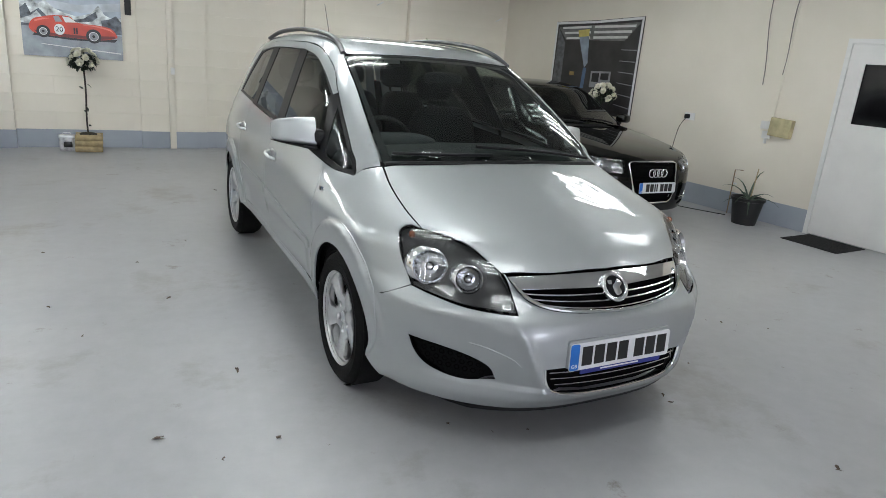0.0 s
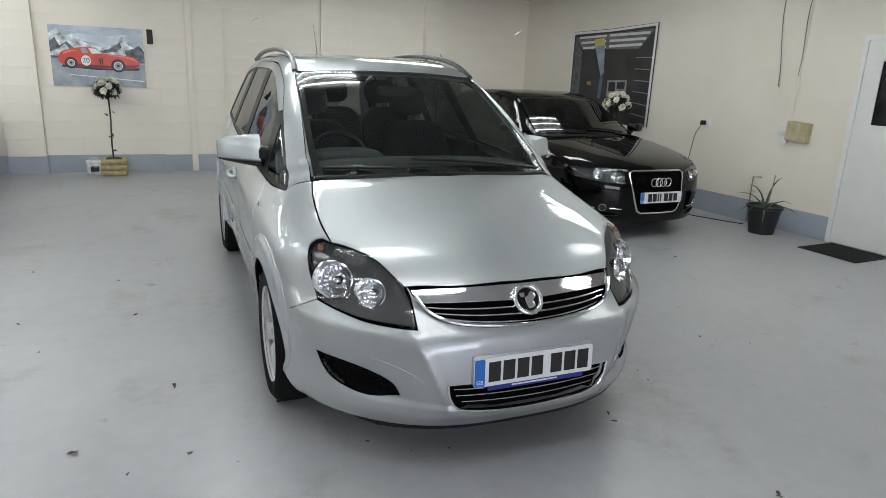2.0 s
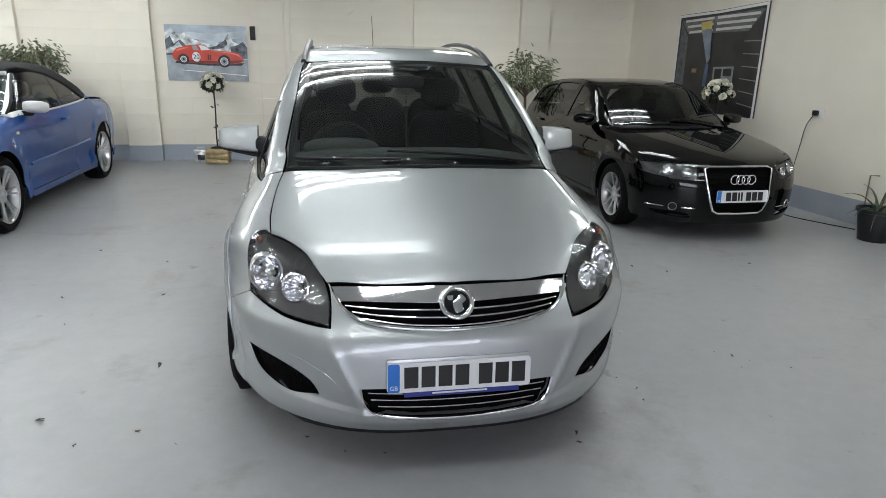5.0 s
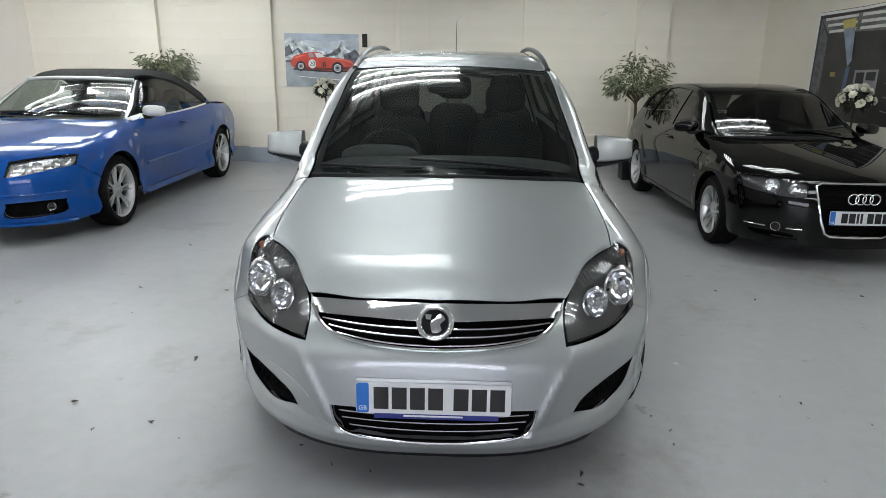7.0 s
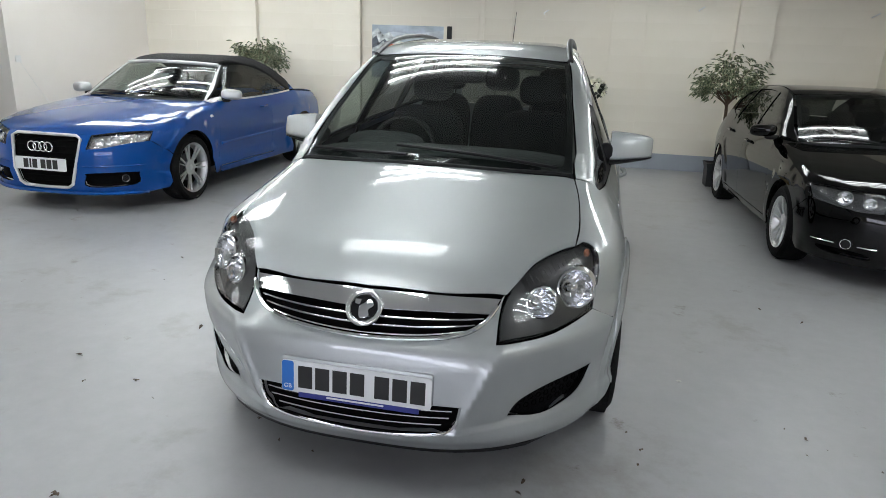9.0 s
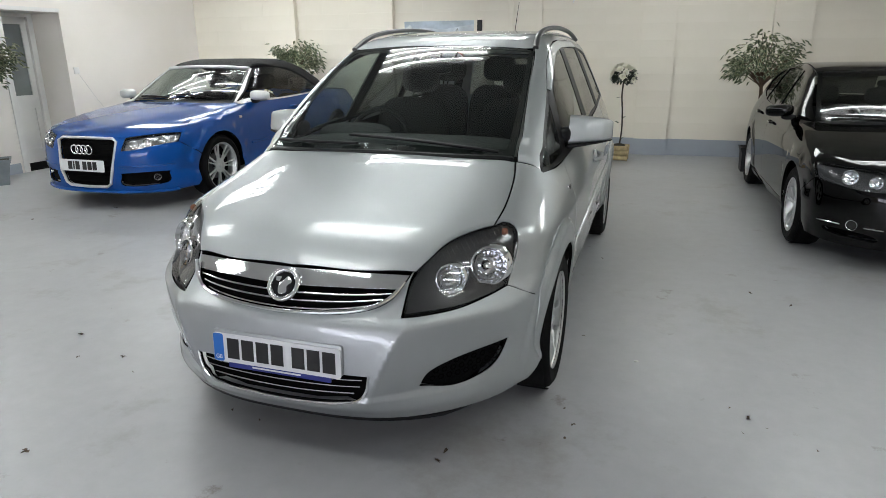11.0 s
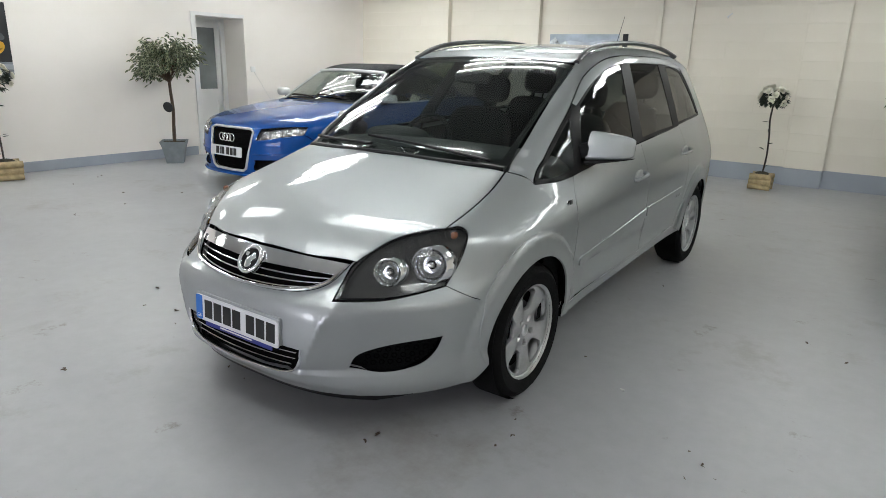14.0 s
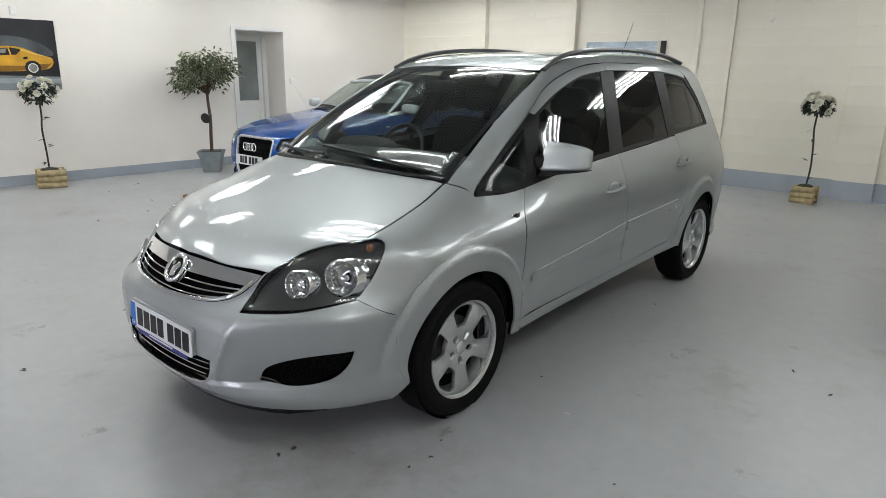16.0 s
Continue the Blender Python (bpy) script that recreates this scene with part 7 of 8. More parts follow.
walls_p += [("stem", ink("blue", (0.08, 0.14, 0.24)), [(0.40, 0.47), (0.44, 0.47), (0.43, 0.25), (0.39, 0.25)], False), ("shelf", INKG, [(0.50, 0.44), (0.73, 0.45), (0.73, 0.28), (0.50, 0.27)], False), ("shelf_gap", INKB, [(0.52, 0.42), (0.60, 0.425), (0.60, 0.33), (0.52, 0.33)], False),
            ("shelf_gap", INKB, [(0.62, 0.425), (0.71, 0.43), (0.71, 0.36), (0.62, 0.36)], False), ("tin", ink("ochre", (0.28, 0.19, 0.06)), [(0.24, 0.42), (0.30, 0.42), (0.30, 0.38), (0.24, 0.38)], False),
            ]
walls_p += [("border", INKW, [(0.0, 0.02), (0.022, 0.02), (0.022, 0.93), (0.0, 0.945)], False), ("border", INKW, [(0.978, 0.0), (1.0, 0.0), (1.0, 0.99), (0.978, 0.985)], False), ("border", INKW, [(0.0, 0.92), (0.5, 0.935), (1.0, 0.97), (1.0, 0.995), (0.5, 0.958), (0.0, 0.945)], False)]
print_layers(banner, W3, H3, walls_p)

# small fittings on the walls
bar_plate = thing("black_plate", flat_on(NORTH, north_x(-0.64), 1.72, 0.002), "small matt black plate fixed to the wall", "plate")
part("plate", prism(rounded(0.075, 0.19, 0.006), 0.018, None, Matrix.Translation((0.0, 0.09, 0)), 0.003), simple("matt_black", (0.01, 0.01, 0.01), 0.6), bar_plate)
trunk = thing("trunking", NORTH @ Matrix.Translation((north_x(-0.16), -0.075, 0)), "narrow cream painted cable trunking on the pier", "trunking")
part("channel", slab(-0.04, 0.04, -0.012, 0.012, 0.0, HIGH, None, 0.004), WALL, trunk)
part("clip", box((0.05, 0.02, 0.09), (0.02, -0.018, 1.05), 0.006), WHITE, trunk)
for wx, z in ((0.72, 2.11), (2.8, 2.2), (4.95, 2.17)):
    br = thing("wall_bracket", NORTH @ Matrix.Translation((north_x(wx), -0.012, z)), "small painted metal bracket stub on the wall", "bracket", "brackets on the wall")
    part("stub", tube([(0, 0, 0), (0, -0.06, 0.01), (0.06, -0.09, 0.05)], 0.008, 6), SATIN, br)
EG = lambda wx, wy_, z, off=0.0: EAST @ Matrix.Translation((ex(wx, wy_), -off, z))
sock = thing("wall_socket", EG(5.78, 7.39, 1.05), "white wall socket with a black plug and cable", "socket")
part("face", box((0.15, 0.012, 0.09), (0, -0.006, 0), 0.004), WHITE, sock)
part("plug", box((0.055, 0.05, 0.055), (-0.02, -0.03, 0.0), 0.008), TRIM, sock)
part("cable", tube([Vector(q) for q in spline([(-0.02, -0.05, -0.02), (-0.10, -0.05, -0.15), (-0.16, -0.03, -0.4), (-0.22, -0.04, -0.8), (-0.25, -0.06, -1.045)], 5)], 0.004, 6), TRIM, sock)
jb = thing("junction_box", EG(5.99, 6.31, 0.97), "worn yellow-cream junction box with white switches", "junction box")
part("case", box((0.25, 0.07, 0.20), (0.13, -0.035, 0.09), 0.008, Matrix.Rotation(radians(3), 4, "Y")), simple("aged_cream", (0.46, 0.41, 0.24), 0.6, 0, 0, 12, 0.2), jb)
part("switch", box((0.12, 0.03, 0.085), (-0.06, -0.015, 0.10), 0.004), WHITE, jb)
part("switch", box((0.09, 0.03, 0.08), (-0.04, -0.015, -0.005), 0.004), WHITE, jb)
part("gland", cyl(0.018, 0.018, 0.06, (-0.04, -0.015, -0.10), None, 10), WHITE, jb)
part("conduit", tube([(0.0, -0.012, 0.15), (0.02, -0.012, 0.9), (0.03, -0.012, 1.72)], 0.009, 6), WALL, jb)
for (ya, za, yb, zb) in ((6.57, 2.68, 6.545, 1.50), (6.24, 2.68, 6.34, 1.62)):
    cab = thing("loose_cable", Matrix(), "thin grey cable hanging loose down the wall", "cable", "loose cables")
    pts = []
    for i in range(9):
        f = i / 8
        y = ya + (yb - ya) * f + 0.03 * math.sin(5 * f)
        q = EAST @ Vector((ex(5.19 + (11.36 - y) * 0.16, y), -0.014 - 0.01 * math.sin(3 * f), za + (zb - za) * f))
        pts.append(q)
    part("cable", tube(pts, 0.005, 6), simple("grey_cable", (0.16, 0.15, 0.14), 0.6), cab)
for wx, wy_, z in ((5.95, 6.62, 0.50),):
    fr = thing("pipe_stub", EG(wx, wy_, 0), "thin copper pipe with a small tap on the wall", "pipe")
    part("pipe", tube([(0, -0.03, 0.0), (0, -0.03, 0.52), (0.10, -0.03, 0.53)], 0.007, 6), simple("dull_copper", (0.30, 0.22, 0.15), 0.5, 0.6), fr)
    part("tap", box((0.03, 0.03, 0.02), (0.03, -0.03, 0.36), 0.004), SATIN, fr)
fx_cable = thing("floor_cable", Matrix(), "thin dark cable lying on the floor by the wall", "cable")
part("cable", tube([Vector(q) for q in spline([(5.55, 7.45, 0.006), (5.45, 7.1, 0.006), (5.62, 6.75, 0.006), (5.78, 6.5, 0.006)], 6)], 0.005, 6), TRIM, fx_cable)
sw = thing("light_switch", WEST @ Matrix.Translation(((WEST.inverted() @ Vector((-5.57, 7.74, 0))).x, 0, 1.25)), "white light switch with a slack cable", "switch")
part("face", box((0.085, 0.012, 0.085), (0, -0.006, 0), 0.004), WHITE, sw)
part("cable", tube([(0.02, -0.008, -0.04), (0.25, -0.008, -0.38), (0.5, -0.008, -0.72)], 0.003, 5), WHITE, sw)
sensor = thing("alarm_sensor", WEST @ Matrix.Translation((wy - 0.42, 0, 2.07)), "small white alarm sensor above the poster", "sensor")
part("case", box((0.065, 0.05, 0.10), (0, -0.025, 0), 0.01), WHITE, sensor)

# door mat
mat = thing("door_mat", pose(5.87, 5.30, 0, 0, 0, 8), "thin black ribbed door mat on the floor", "mat")
mb = slab(-0.26, 0.26, -0.29, 0.29, 0.0, 0.008, None, 0.002)
MAT_BLACK = simple("black_mat", (0.012, 0.012, 0.012), 0.9, 0, 0, 90, 0.3, 0.3)
part("backing", mb, MAT_BLACK, mat)
for i in range(28):
    part("rib", slab(-0.24, 0.24, -0.275 + 0.02 * i, -0.265 + 0.02 * i, 0.008, 0.011), MAT_BLACK, mat)

# ---- plants ----


def island_mix(name, dark, light, rough=0.55):
    m, nt, p = material(name)
    geo = nt.nodes.new("ShaderNodeNewGeometry")
    ramp = nt.nodes.new("ShaderNodeValToRGB")
    ramp.color_ramp.elements[0].color, ramp.color_ramp.elements[1].color = (*dark, 1), (*light, 1)
    link(nt, geo.outputs["Random Per Island"], ramp.inputs["Fac"])
    link(nt, ramp.outputs["Color"], p.inputs["Base Color"])
    p.inputs["Roughness"].default_value = rough
    return m


LEAF_GREEN = island_mix("leaf_green", (0.018, 0.035, 0.014), (0.06, 0.09, 0.04))
LEAF_EDGE = island_mix("leaf_cream_edge", (0.14, 0.17, 0.08), (0.46, 0.47, 0.32))
BARK = simple("brown_bark", (0.10, 0.065, 0.04), 0.9, 0, 0, 25, 0.4, 0.6)
LOG = simple("pale_log_wood", (0.40, 0.31, 0.17), 0.75, 0, 0, 18, 0.25, 0.3)
LOG_END = simple("log_end_grain", (0.48, 0.38, 0.22), 0.8, 0, 0, 30, 0.2)
SOIL = simple("moss_soil", (0.045, 0.04, 0.025), 0.95, 0, 0, 40, 0.5, 0.8)
PETAL = island_mix("white_petal", (0.80, 0.77, 0.62), (0.90, 0.88, 0.79), 0.7)
DARK_LEAF = island_mix("dark_leaf", (0.006, 0.012, 0.006), (0.022, 0.035, 0.018))


def leaf_faces(bm, m, length, width, edge=True):
    """One folded leaf with a paler margin."""
    def hexa(s, lift):
        pts = [(0, 0), (0.3, 0.42), (0.65, 0.36), (1, 0), (0.65, -0.36), (0.3, -0.42)]
        vs = [bm.verts.new(m @ Vector((0.5 * length + (x - 0.5) * length * s, y * width * s, lift + abs(y) * width * 0.35 - 0.25 * length * x * x * 0.5))) for x, y in pts]
        return [bm.faces.new((vs[0], vs[1], vs[2], vs[3])), bm.faces.new((vs[0], vs[3], vs[4], vs[5]))]
    for f in hexa(1.0, 0.0):
        f.material_index = 1 if edge else 0
    if edge:
        for f in hexa(0.62, 0.0015):
            f.material_index = 0
        for f in hexa(0.62, -0.0015):
            f.material_index = 0


def ficus(name, at, crown_z, radius, height, pot, label, seed, count=950, ball=False):
    r = random.Random(seed)
    tree = thing(name, pose(*at), label, "tree", "potted ficus trees")
    top = crown_z - height * 0.35
    base = pot["h"]
    trunk_b = bmesh.new()
    for k in range(3):
        a = 2 * math.pi * k / 3
        pts = []
        for i in range(9):
            f = i / 8
            b = a + 4.0 * f
            pts.append((0.015 * math.cos(b) * (1 - 0.2 * f) + 0.02 * math.sin(3 * f), 0.015 * math.sin(b), base - 0.03 + (top - base + 0.03) * f))
        tube(pts, [0.013 - 0.004 * i / 8 for i in range(9)], 7, trunk_b)
    part("trunk", trunk_b, BARK, tree)
    limbs = bmesh.new()
    crown = bmesh.new()
    tips = []
    for i in range(34):
        a, e = r.uniform(0, 2 * math.pi), r.uniform(-0.25, 1.3)
        reach = r.uniform(0.75, 1.15)
        end = Vector((radius * reach * math.cos(a) * math.cos(e * 0.8), radius * reach * math.sin(a) * math.cos(e * 0.8), crown_z + height * 0.5 * math.sin(e) * reach - 0.06))
        start = Vector((0, 0, top - 0.05 + 0.1 * r.random()))
        mid = start.lerp(end, 0.55) + Vector((0, 0, 0.06))
        tube([start, mid, end], [0.008, 0.005, 0.002], 5, limbs)
        tips.append((start, mid, end))
    for i in range(count):
        s, mdl, e = r.choice(tips)
        f = r.uniform(0.35, 1.08) ** 0.8
        p = s.lerp(mdl, f * 2) if f < 0.5 else mdl.lerp(e, f * 2 - 1)
        p = p + Vector((r.gauss(0, 1), r.gauss(0, 1), r.gauss(0, 0.8))) * (0.075 * radius / 0.5)
        out = Vector((p.x, p.y, (p.z - crown_z) * 0.4 + 0.02))
        yaw = math.atan2(out.y, out.x) + r.uniform(-0.9, 0.9)
        m = Matrix.Translation(p) @ Matrix.Rotation(yaw, 4, "Z") @ Matrix.Rotation(r.uniform(-0.2, 0.9), 4, "Y") @ Matrix.Rotation(r.uniform(-0.7, 0.7), 4, "X")
        leaf_faces(crown, m, r.uniform(0.065, 0.10), r.uniform(0.03, 0.044))
    part("branchwork", limbs, BARK, tree)
    part("crown", crown, [LEAF_GREEN, LEAF_EDGE], tree, "variegated green and cream leaves", None)
    w0, w1, h = pot["bottom"], pot["top"], pot["h"]
    pb = bmesh.new()
    rings = []
    for w, z in ((w0, 0), (w0 * 1.02, h * 0.1), (w1 * 0.86, h * 0.75), (w1, h * 0.97), (w1, h), (w1 * 0.9, h), (w1 * 0.86, h - 0.03)):
        rings.append([pb.verts.new((x * w / 2, y * w / 2, z)) for x, y in ((-1, -1), (1, -1), (1, 1), (-1, 1))])
    for a, b in zip(rings, rings[1:]):
        for i in range(4):
            pb.faces.new((a[i], a[(i + 1) % 4], b[(i + 1) % 4], b[i]))
    pb.faces.new(rings[0][::-1])
    part("pot", pb, pot["mat"], tree, pot["label"])
    part("soil", slab(-w1 * 0.43, w1 * 0.43, -w1 * 0.43, w1 * 0.43, h - 0.05, h - 0.02), SOIL, tree)
    if ball:
        part("black_disc", lathe([(0.0, 0.012), (0.06, 0.01), (0.072, 0.0), (0.06, -0.01), (0.0, -0.012)], 24, None, pose(-0.03, -0.07, 0.76, 70, 0, 40)), TRIM, tree, "round black disc hung on the trunk")
    return tree


GREY_POT = simple("grey_zinc_pot", (0.22, 0.245, 0.26), 0.5, 0.2, 0, 10, 0.15)
BLACK_POT = simple("black_plastic_pot", (0.012, 0.012, 0.013), 0.5)
ficus("ficus_tree", (-4.98, 6.06, 0, 0, 0, 55), 1.345, 0.40, 0.68, dict(bottom=0.22, top=0.34, h=0.30, mat=GREY_POT, label="flared square grey metal pot"), "variegated ficus tree in a flared grey metal pot", 3, 1700, True)
ficus("ficus_tree", (-3.24, 9.72, 0, 0, 0, 5), 1.33, 0.38, 0.62, dict(bottom=0.24, top=0.3, h=0.28, mat=BLACK_POT, label="plain black pot"), "variegated ficus tree in a black pot by the block wall", 5)
ficus("ficus_tree", (3.22, 10.08, 0, 0, 0, 5), 1.30, 0.38, 0.72, dict(bottom=0.24, top=0.3, h=0.30, mat=BLACK_POT, label="plain black pot"), "variegated ficus tree in a black pot beside the hatchback", 9)


def flower_standard(at, crown_z, seed, label, head=1.0, tub=1.0):
    r = random.Random(seed)
    st = thing("flower_standard", pose(*at), label, "potted plant", "white flower standards")
    box_ = new("log_planter")
    box_.parent = st
    box_.scale = (tub, tub, 0.5 + 0.5 * tub)
    for k in range(3):
        z = 0.038 + 0.072 * k
        for s in (-1, 1):
            part("log", cyl(0.038, 0.038, 0.31, (-0.155 + 0.004 * k, s * 0.112, z), Matrix.Rotation(radians(90), 4, "Y"), 14), LOG, box_)
            part("log", cyl(0.034, 0.034, 0.26, (s * 0.112, 0.13, z + 0.002), Matrix.Rotation(radians(90), 4, "X"), 14), LOG_END, box_)
    part("soil", superblob(0.11 * tub, 0.11 * tub, 0.045, 0.8, pose(0, 0, 0.195 * (0.5 + 0.5 * tub)), 8), SOIL, st)
    pts = [(0.0, 0, 0.17), (r.uniform(-0.01, 0.02), 0.01, 0.42), (r.uniform(-0.02, 0.01), 0.0, 0.7), (r.uniform(-0.01, 0.01), 0, 0.86), (0.0, 0, crown_z - 0.08)]
    part("stem", tube([Vector(q) for q in spline(pts, 4)], 0.0105, 8), simple("dark_stem", (0.03, 0.022, 0.016), 0.8, 0, 0, 30, 0.4), st)
    lv = bmesh.new()
    for i in range(230):
        d = Vector((r.gauss(0, 1), r.gauss(0, 1), r.gauss(0, 0.75))).normalized()
        p = Vector((d.x * 0.15 * head, d.y * 0.15 * head, crown_z + d.z * 0.12 * head))
        m = Matrix.Translation(p) @ Matrix.Rotation(math.atan2(d.y, d.x) + r.uniform(-0.8, 0.8), 4, "Z") @ Matrix.Rotation(r.uniform(-0.6, 1.0), 4, "Y")
        leaf_faces(lv, m, r.uniform(0.05, 0.09), r.uniform(0.03, 0.05), False)
    for z in (0.30, 0.33, 0.47, 0.50, 0.58, 0.79, 0.82):
        m = Matrix.Translation((0, 0, z + r.uniform(-0.03, 0.03))) @ Matrix.Rotation(r.uniform(0, 6.2), 4, "Z") @ Matrix.Translation((0.02, 0, 0)) @ Matrix.Rotation(r.uniform(-0.9, 1.2), 4, "Y") @ Matrix.Rotation(r.uniform(-1, 1), 4, "X")
        leaf_faces(lv, m, r.uniform(0.05, 0.085), r.uniform(0.022, 0.034), False)
    part("leaves", lv, DARK_LEAF, st, "", None)
    for i in range(20):
        a = i * 2.4 + r.uniform(-0.25, 0.25)
        e = 1.2 - 1.55 * i / 19 + r.uniform(-0.1, 0.1)
        bloom = r.uniform(0.95, 1.3)
        d = Vector((math.cos(a) * math.cos(e), math.sin(a) * math.cos(e), math.sin(e)))
        c = Vector((0, 0, crown_z)) + Vector((d.x * 0.19, d.y * 0.19, d.z * 0.16)) * head * r.uniform(0.92, 1.08)
        fb = bmesh.new()
        for turn, tilt, long, wide in ((7, -24, 0.044, 0.070), (6, -44, 0.044, 0.066), (5, -62, 0.040, 0.054), (3, -80, 0.036, 0.036)):
            for k in range(turn):
                b = 2 * math.pi * (k + 0.37 * turn) / turn + r.uniform(-0.15, 0.15)
                m = Matrix.Translation(c) @ d.to_track_quat("Z", "Y").to_matrix().to_4x4() @ Matrix.Rotation(b, 4, "Z") @ Matrix.Rotation(radians(tilt + r.uniform(-6, 6)), 4, "Y")
                leaf_faces(fb, m, bloom * long * r.uniform(0.9, 1.1), bloom * wide * r.uniform(0.9, 1.1), False)
        part("flower", fb, PETAL, st, "", None)
    return st


flower_standard((-1.16, 10.40, 0, 0, 0, 4), 1.12, 1, "white flower standard in a log planter under the poster", 0.78)
flower_standard((1.555, 10.40, 0, 0, 0, 3), 1.13, 2, "white flower standard in a log planter by the block wall", 0.80, 0.82)
flower_standard((-5.02, 4.0, 0, 0, 0, 82), 1.14, 4, "white flower standard in a log planter beside the dark poster")
flower_standard((5.20, 8.40, 0, 0, 0, 82), 1.20, 6, "white flower standard in a log planter before the banner", 0.8)

aloe = thing("aloe", pose(5.68, 6.14, 0), "spiky aloe plant in a black plastic pot", "potted plant")
part("pot", lathe([(0.0, 0.0), (0.125, 0.0), (0.165, 0.26), (0.18, 0.265), (0.18, 0.295), (0.165, 0.295), (0.155, 0.25), (0.0, 0.25)], 28), BLACK_POT, aloe)
part("soil", lathe([(0.0, 0.262), (0.155, 0.255)], 20), SOIL, aloe)
ALOE = simple("aloe_green", (0.055, 0.085, 0.055), 0.55, 0, 0, 20, 0.3)
for a, up, ln in ((20, 78, 0.42), (90, 70, 0.34), (160, 55, 0.36), (200, 30, 0.34), (250, 45, 0.3), (310, 25, 0.32), (345, 40, 0.30), (60, 35, 0.28), (130, 15, 0.26), (225, 12, 0.36)):
    lb = bmesh.new()
    pts, rs = [], []
    for i in range(7):
        f = i / 6
        el = radians(up) - 0.5 * f * f
        pts.append((math.cos(radians(a)) * math.cos(el) * ln * f, math.sin(radians(a)) * math.cos(el) * ln * f, 0.25 + math.sin(el) * ln * f))
        rs.append(0.020 * (1 - f) + 0.0015)
    part("blade", tube(pts, rs, 6, lb, 0.45), ALOE, aloe)
part("cane", cyl(0.007, 0.006, 0.36, (0.05, 0.02, 0.25), Matrix.Rotation(radians(6), 4, "Y"), 8), LOG, aloe)

metal_box = thing("metal_case", pose(-1.41, 10.44, 0, 0, 0, 6) @ Matrix.Scale(0.8, 4), "small battered silver metal case with a handle", "case")
part("body", box((0.22, 0.16, 0.20), (0, 0, 0.10), 0.01), simple("worn_tin", (0.5, 0.5, 0.5), 0.35, 0.8, 0, 18, 0.35, 0.3), metal_box)
part("lid", box((0.23, 0.17, 0.04), (0, 0, 0.22), 0.008), SATIN, metal_box)
part("dark_panel", box((0.12, 0.006, 0.09), (0.01, -0.081, 0.10), 0.002), GLOSS_BLACK, metal_box)
part("handle", tube([(-0.06, 0, 0.24), (-0.05, 0, 0.275), (0.05, 0, 0.275), (0.06, 0, 0.24)], 0.007, 6), SATIN, metal_box)

# ---- dry leaves and grit on the floor ----
DRY = simple("dry_leaf_brown", (0.10, 0.07, 0.05), 0.9, 0, 0, 60, 0.5)
PALE = simple("pale_chip", (0.6, 0.6, 0.58), 0.8)
variants = []
for k in range(5):
    lb = bmesh.new()
    r = random.Random(40 + k)
    for j in range(3):
        m = pose(r.uniform(-0.012, 0.012), r.uniform(-0.008, 0.008), 0.004 + 0.004 * j, r.uniform(-25, 25), r.uniform(-25, 25), r.uniform(0, 360)) @ Matrix.Translation((-0.02, 0, 0))
        leaf_faces(lb, m, r.uniform(0.03, 0.055), r.uniform(0.014, 0.03), False)
    me = bpy.data.meshes.new("dry_leaf")
    lo = min(v.co.z for v in lb.verts)
    bmesh.ops.translate(lb, vec=(0, 0, 0.0012 - lo), verts=lb.verts)
    lb.to_mesh(me)
    lb.free()
    me.materials.append(DRY)
    variants.append(me)
LITTER = [(-0.29, 3.38, 1.5), (0.05, 3.88, 1.1), (0.15, 3.27, 1.0), (-0.86, 4.87, 0.8), (-0.65, 4.43, 0.8), (1.97, 3.08, 1.0), (1.98, 3.15, 0.8), (0.85, 3.19, 0.7), (3.10, 5.41, 0.8), (-2.62, 5.65, 1.1), (2.12, 5.79, 0.9),
          (3.32, 5.27, 0.7), (0.47, 2.53, 1.1), (-2.71, 3.83, 1.1), (-4.56, 4.86, 1.0), (-4.50, 4.80, 0.8), (-2.82, 4.35, 1.0), (-2.98, 5.04, 1.0), (3.05, 3.84, 0.7), (3.12, 3.78, 0.5), (2.98, 3.90, 0.5), (-0.24, 4.89, 1.0)]
LITTER += [(-0.44, 5.62, 0.8), (2.29, 2.45, 1.1), (0.21, 7.94, 1.1), (-3.4, 4.6, 0.9), (-4.2, 4.4, 0.9), (1.2, 8.6, 0.8), (-0.066, 3.19, 0.6), (0.33, 3.17, 0.5), (-1.04, 5.93, 0.7), (-0.12, 6.09, 0.6), (2.38, 3.41, 0.5), (2.39, 3.52, 0.6), (3.03, 3.71, 0.5), (4.09, 5.46, 0.9), (3.29, 3.68, 0.5), (2.33, 3.63, 0.4), (2.26, 4.40, 0.5), (1.01, 3.08, 0.5), (1.17, 3.06, 0.4)]
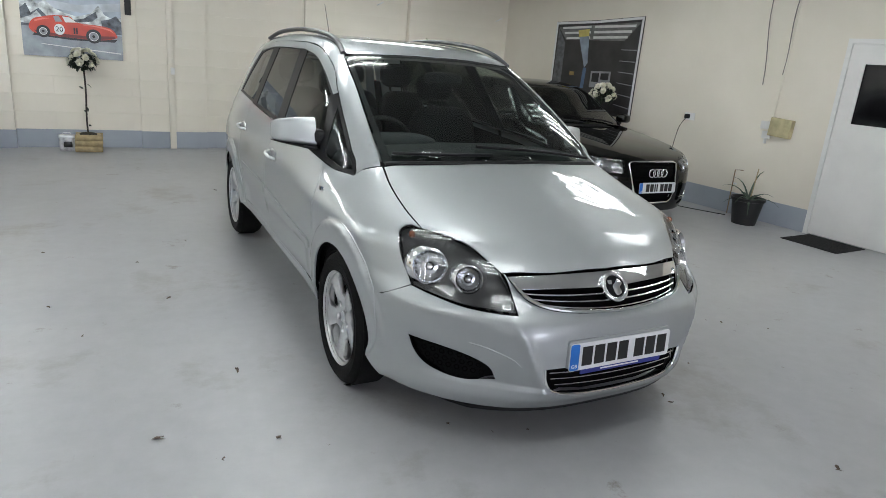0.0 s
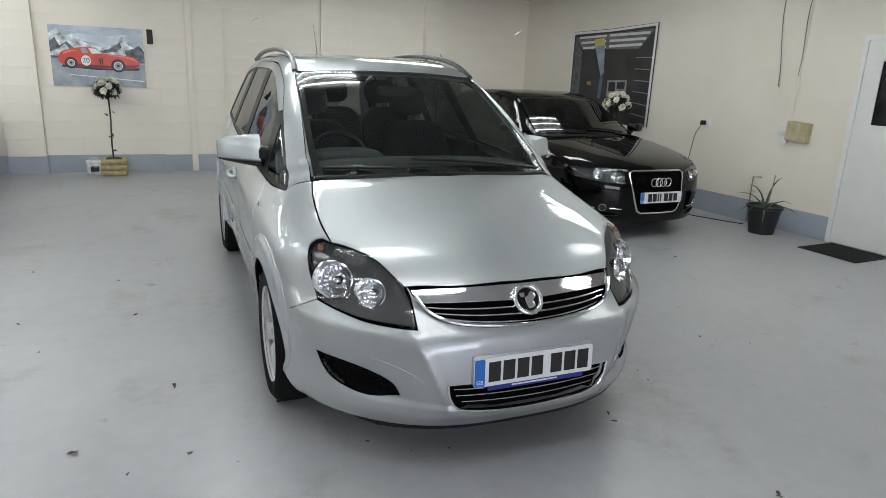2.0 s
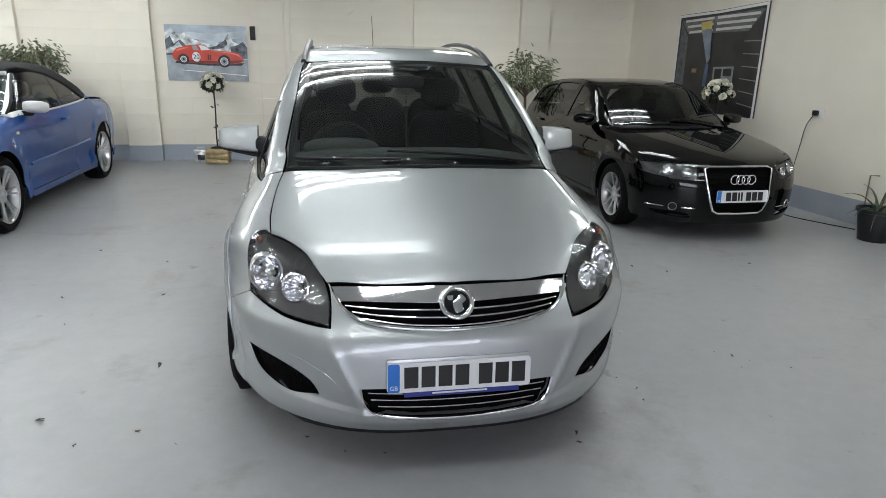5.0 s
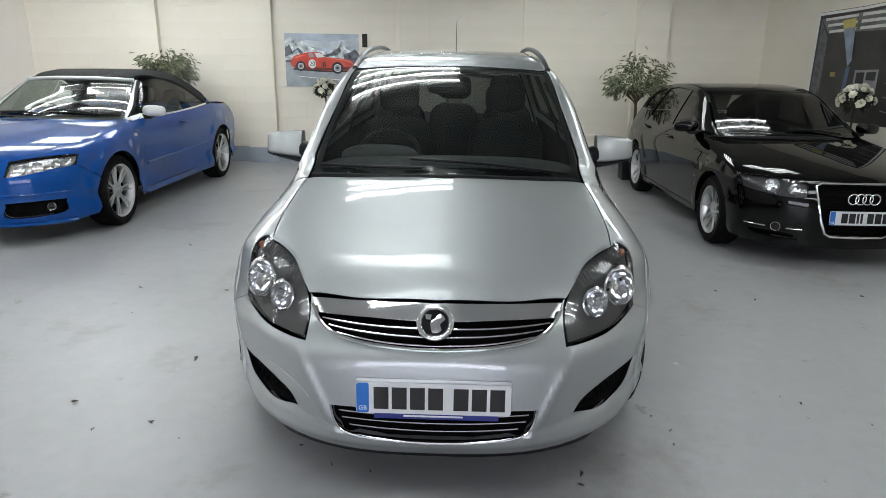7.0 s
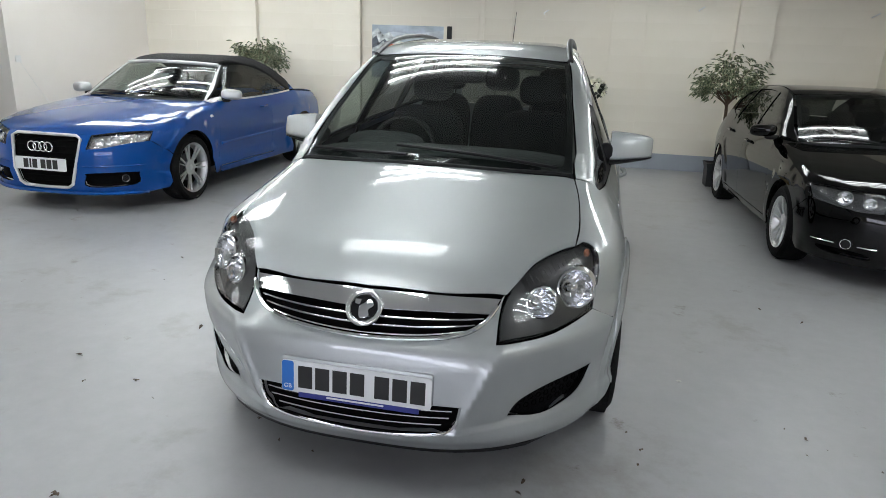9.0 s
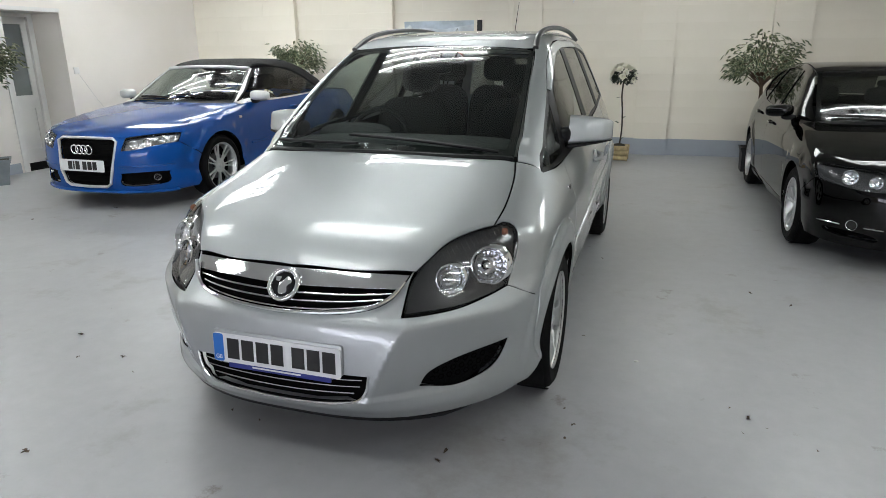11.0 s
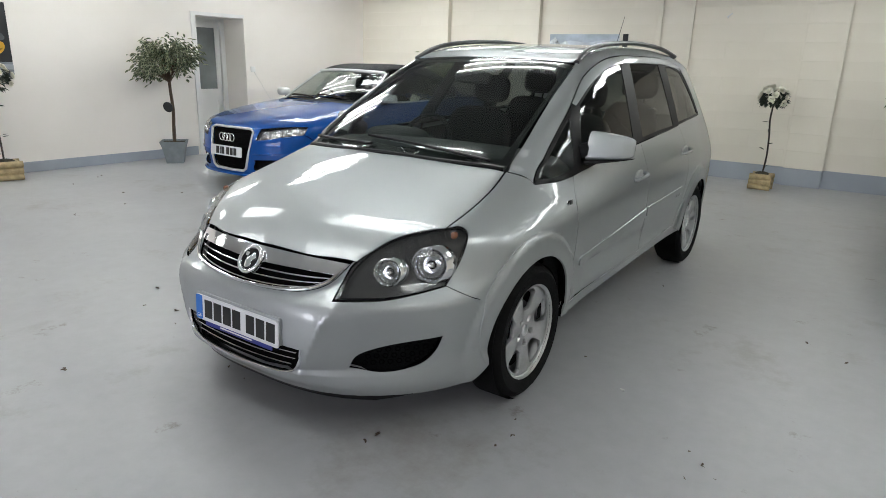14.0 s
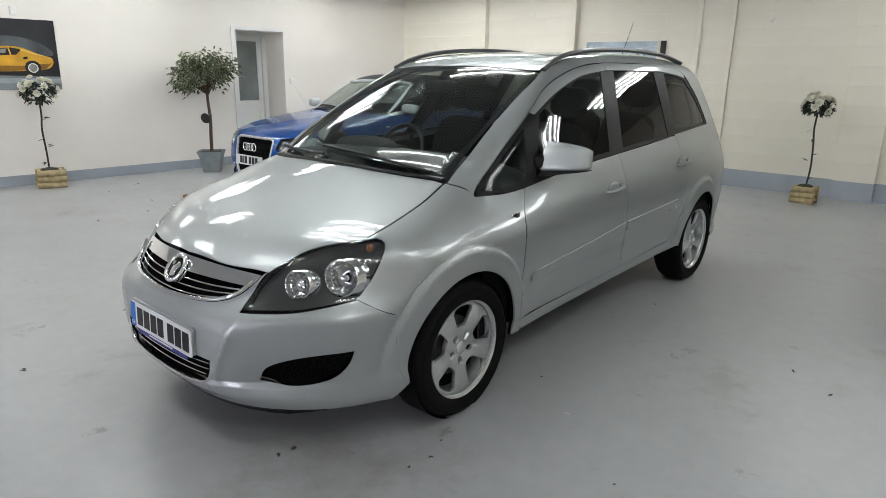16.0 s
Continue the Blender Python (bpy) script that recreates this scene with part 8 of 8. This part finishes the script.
for i, (x, y, s) in enumerate(LITTER):
    ob = new("dry_leaf", variants[i % 5])
    ob.matrix_basis = pose(x, y, 0, 0, 0, 67 * i) @ Matrix.Diagonal((0.8 * s, 0.55 * s, 0.6 * s, 1))
    tagged(ob, "small curled brown dry leaf on the floor", "leaf", "dry leaves on the floor")
chip = bmesh.new()
bmesh.ops.create_icosphere(chip, subdivisions=1, radius=0.011)
bmesh.ops.scale(chip, vec=(1.4, 0.8, 0.4), verts=chip.verts)
bmesh.ops.translate(chip, vec=(0, 0, 0.0044), verts=chip.verts)
cob = mesh_object("paint_chip", chip, PALE)
cob.matrix_basis = pose(2.56, 4.19, 0)
tagged(cob, "small pale paint chip on the floor", "chip")

# ---- blocks of the north wall, each painted over ----
def block_mesh(w, h, d, joint=0.003):
    bm = box((w - 0.0006, d, h - joint), (0, 0, 0), joint * 0.6, None, None, 1)
    me = bpy.data.meshes.new("block")
    bm.to_mesh(me)
    bm.free()
    me.materials.append(WALL)
    return me


ROW = 0.2255
SMOOTH_FROM = north_x(0.3)
full = {j: block_mesh(0.9, ROW, 0.016, j) for j in (0.003, 0.0012)}
made = {}
spans = [(edges_n[i], edges_n[i + 1]) for i in range(0, len(edges_n), 2)]
for row in range(1, 12):
    z = 0.0065 + ROW * (row + 0.5)
    for a, b in spans:
        x = a - (0.45 if row % 2 else 0.0)
        while x < b - 0.02:
            x0, x1 = max(x, a), min(x + 0.9, b)
            w = round(x1 - x0, 2)
            if w > 0.05:
                j = 0.0012 if x0 > SMOOTH_FROM else 0.003
                me = full[j] if w > 0.898 else made.setdefault((w, j), block_mesh(w, ROW, 0.016, j))
                ob = new("block", me)
                ob.parent = wall_north
                ob.matrix_basis = pose((x0 + x1) / 2, 0.0058 + rng.uniform(-0.3, 0.3) * j, z)
            x += 0.9
    for a, b, d in piers:
        n = 2 if b - a > 0.6 else 1
        w = (b - a) / n
        for k in range(n):
            me = made.setdefault(("p", round(w, 3)), block_mesh(w, ROW, 0.02))
            ob = new("block", me)
            ob.parent = wall_north
            ob.matrix_basis = pose(a + w * (k + 0.5), -d + 0.0155 + rng.uniform(-0.001, 0.001), z)
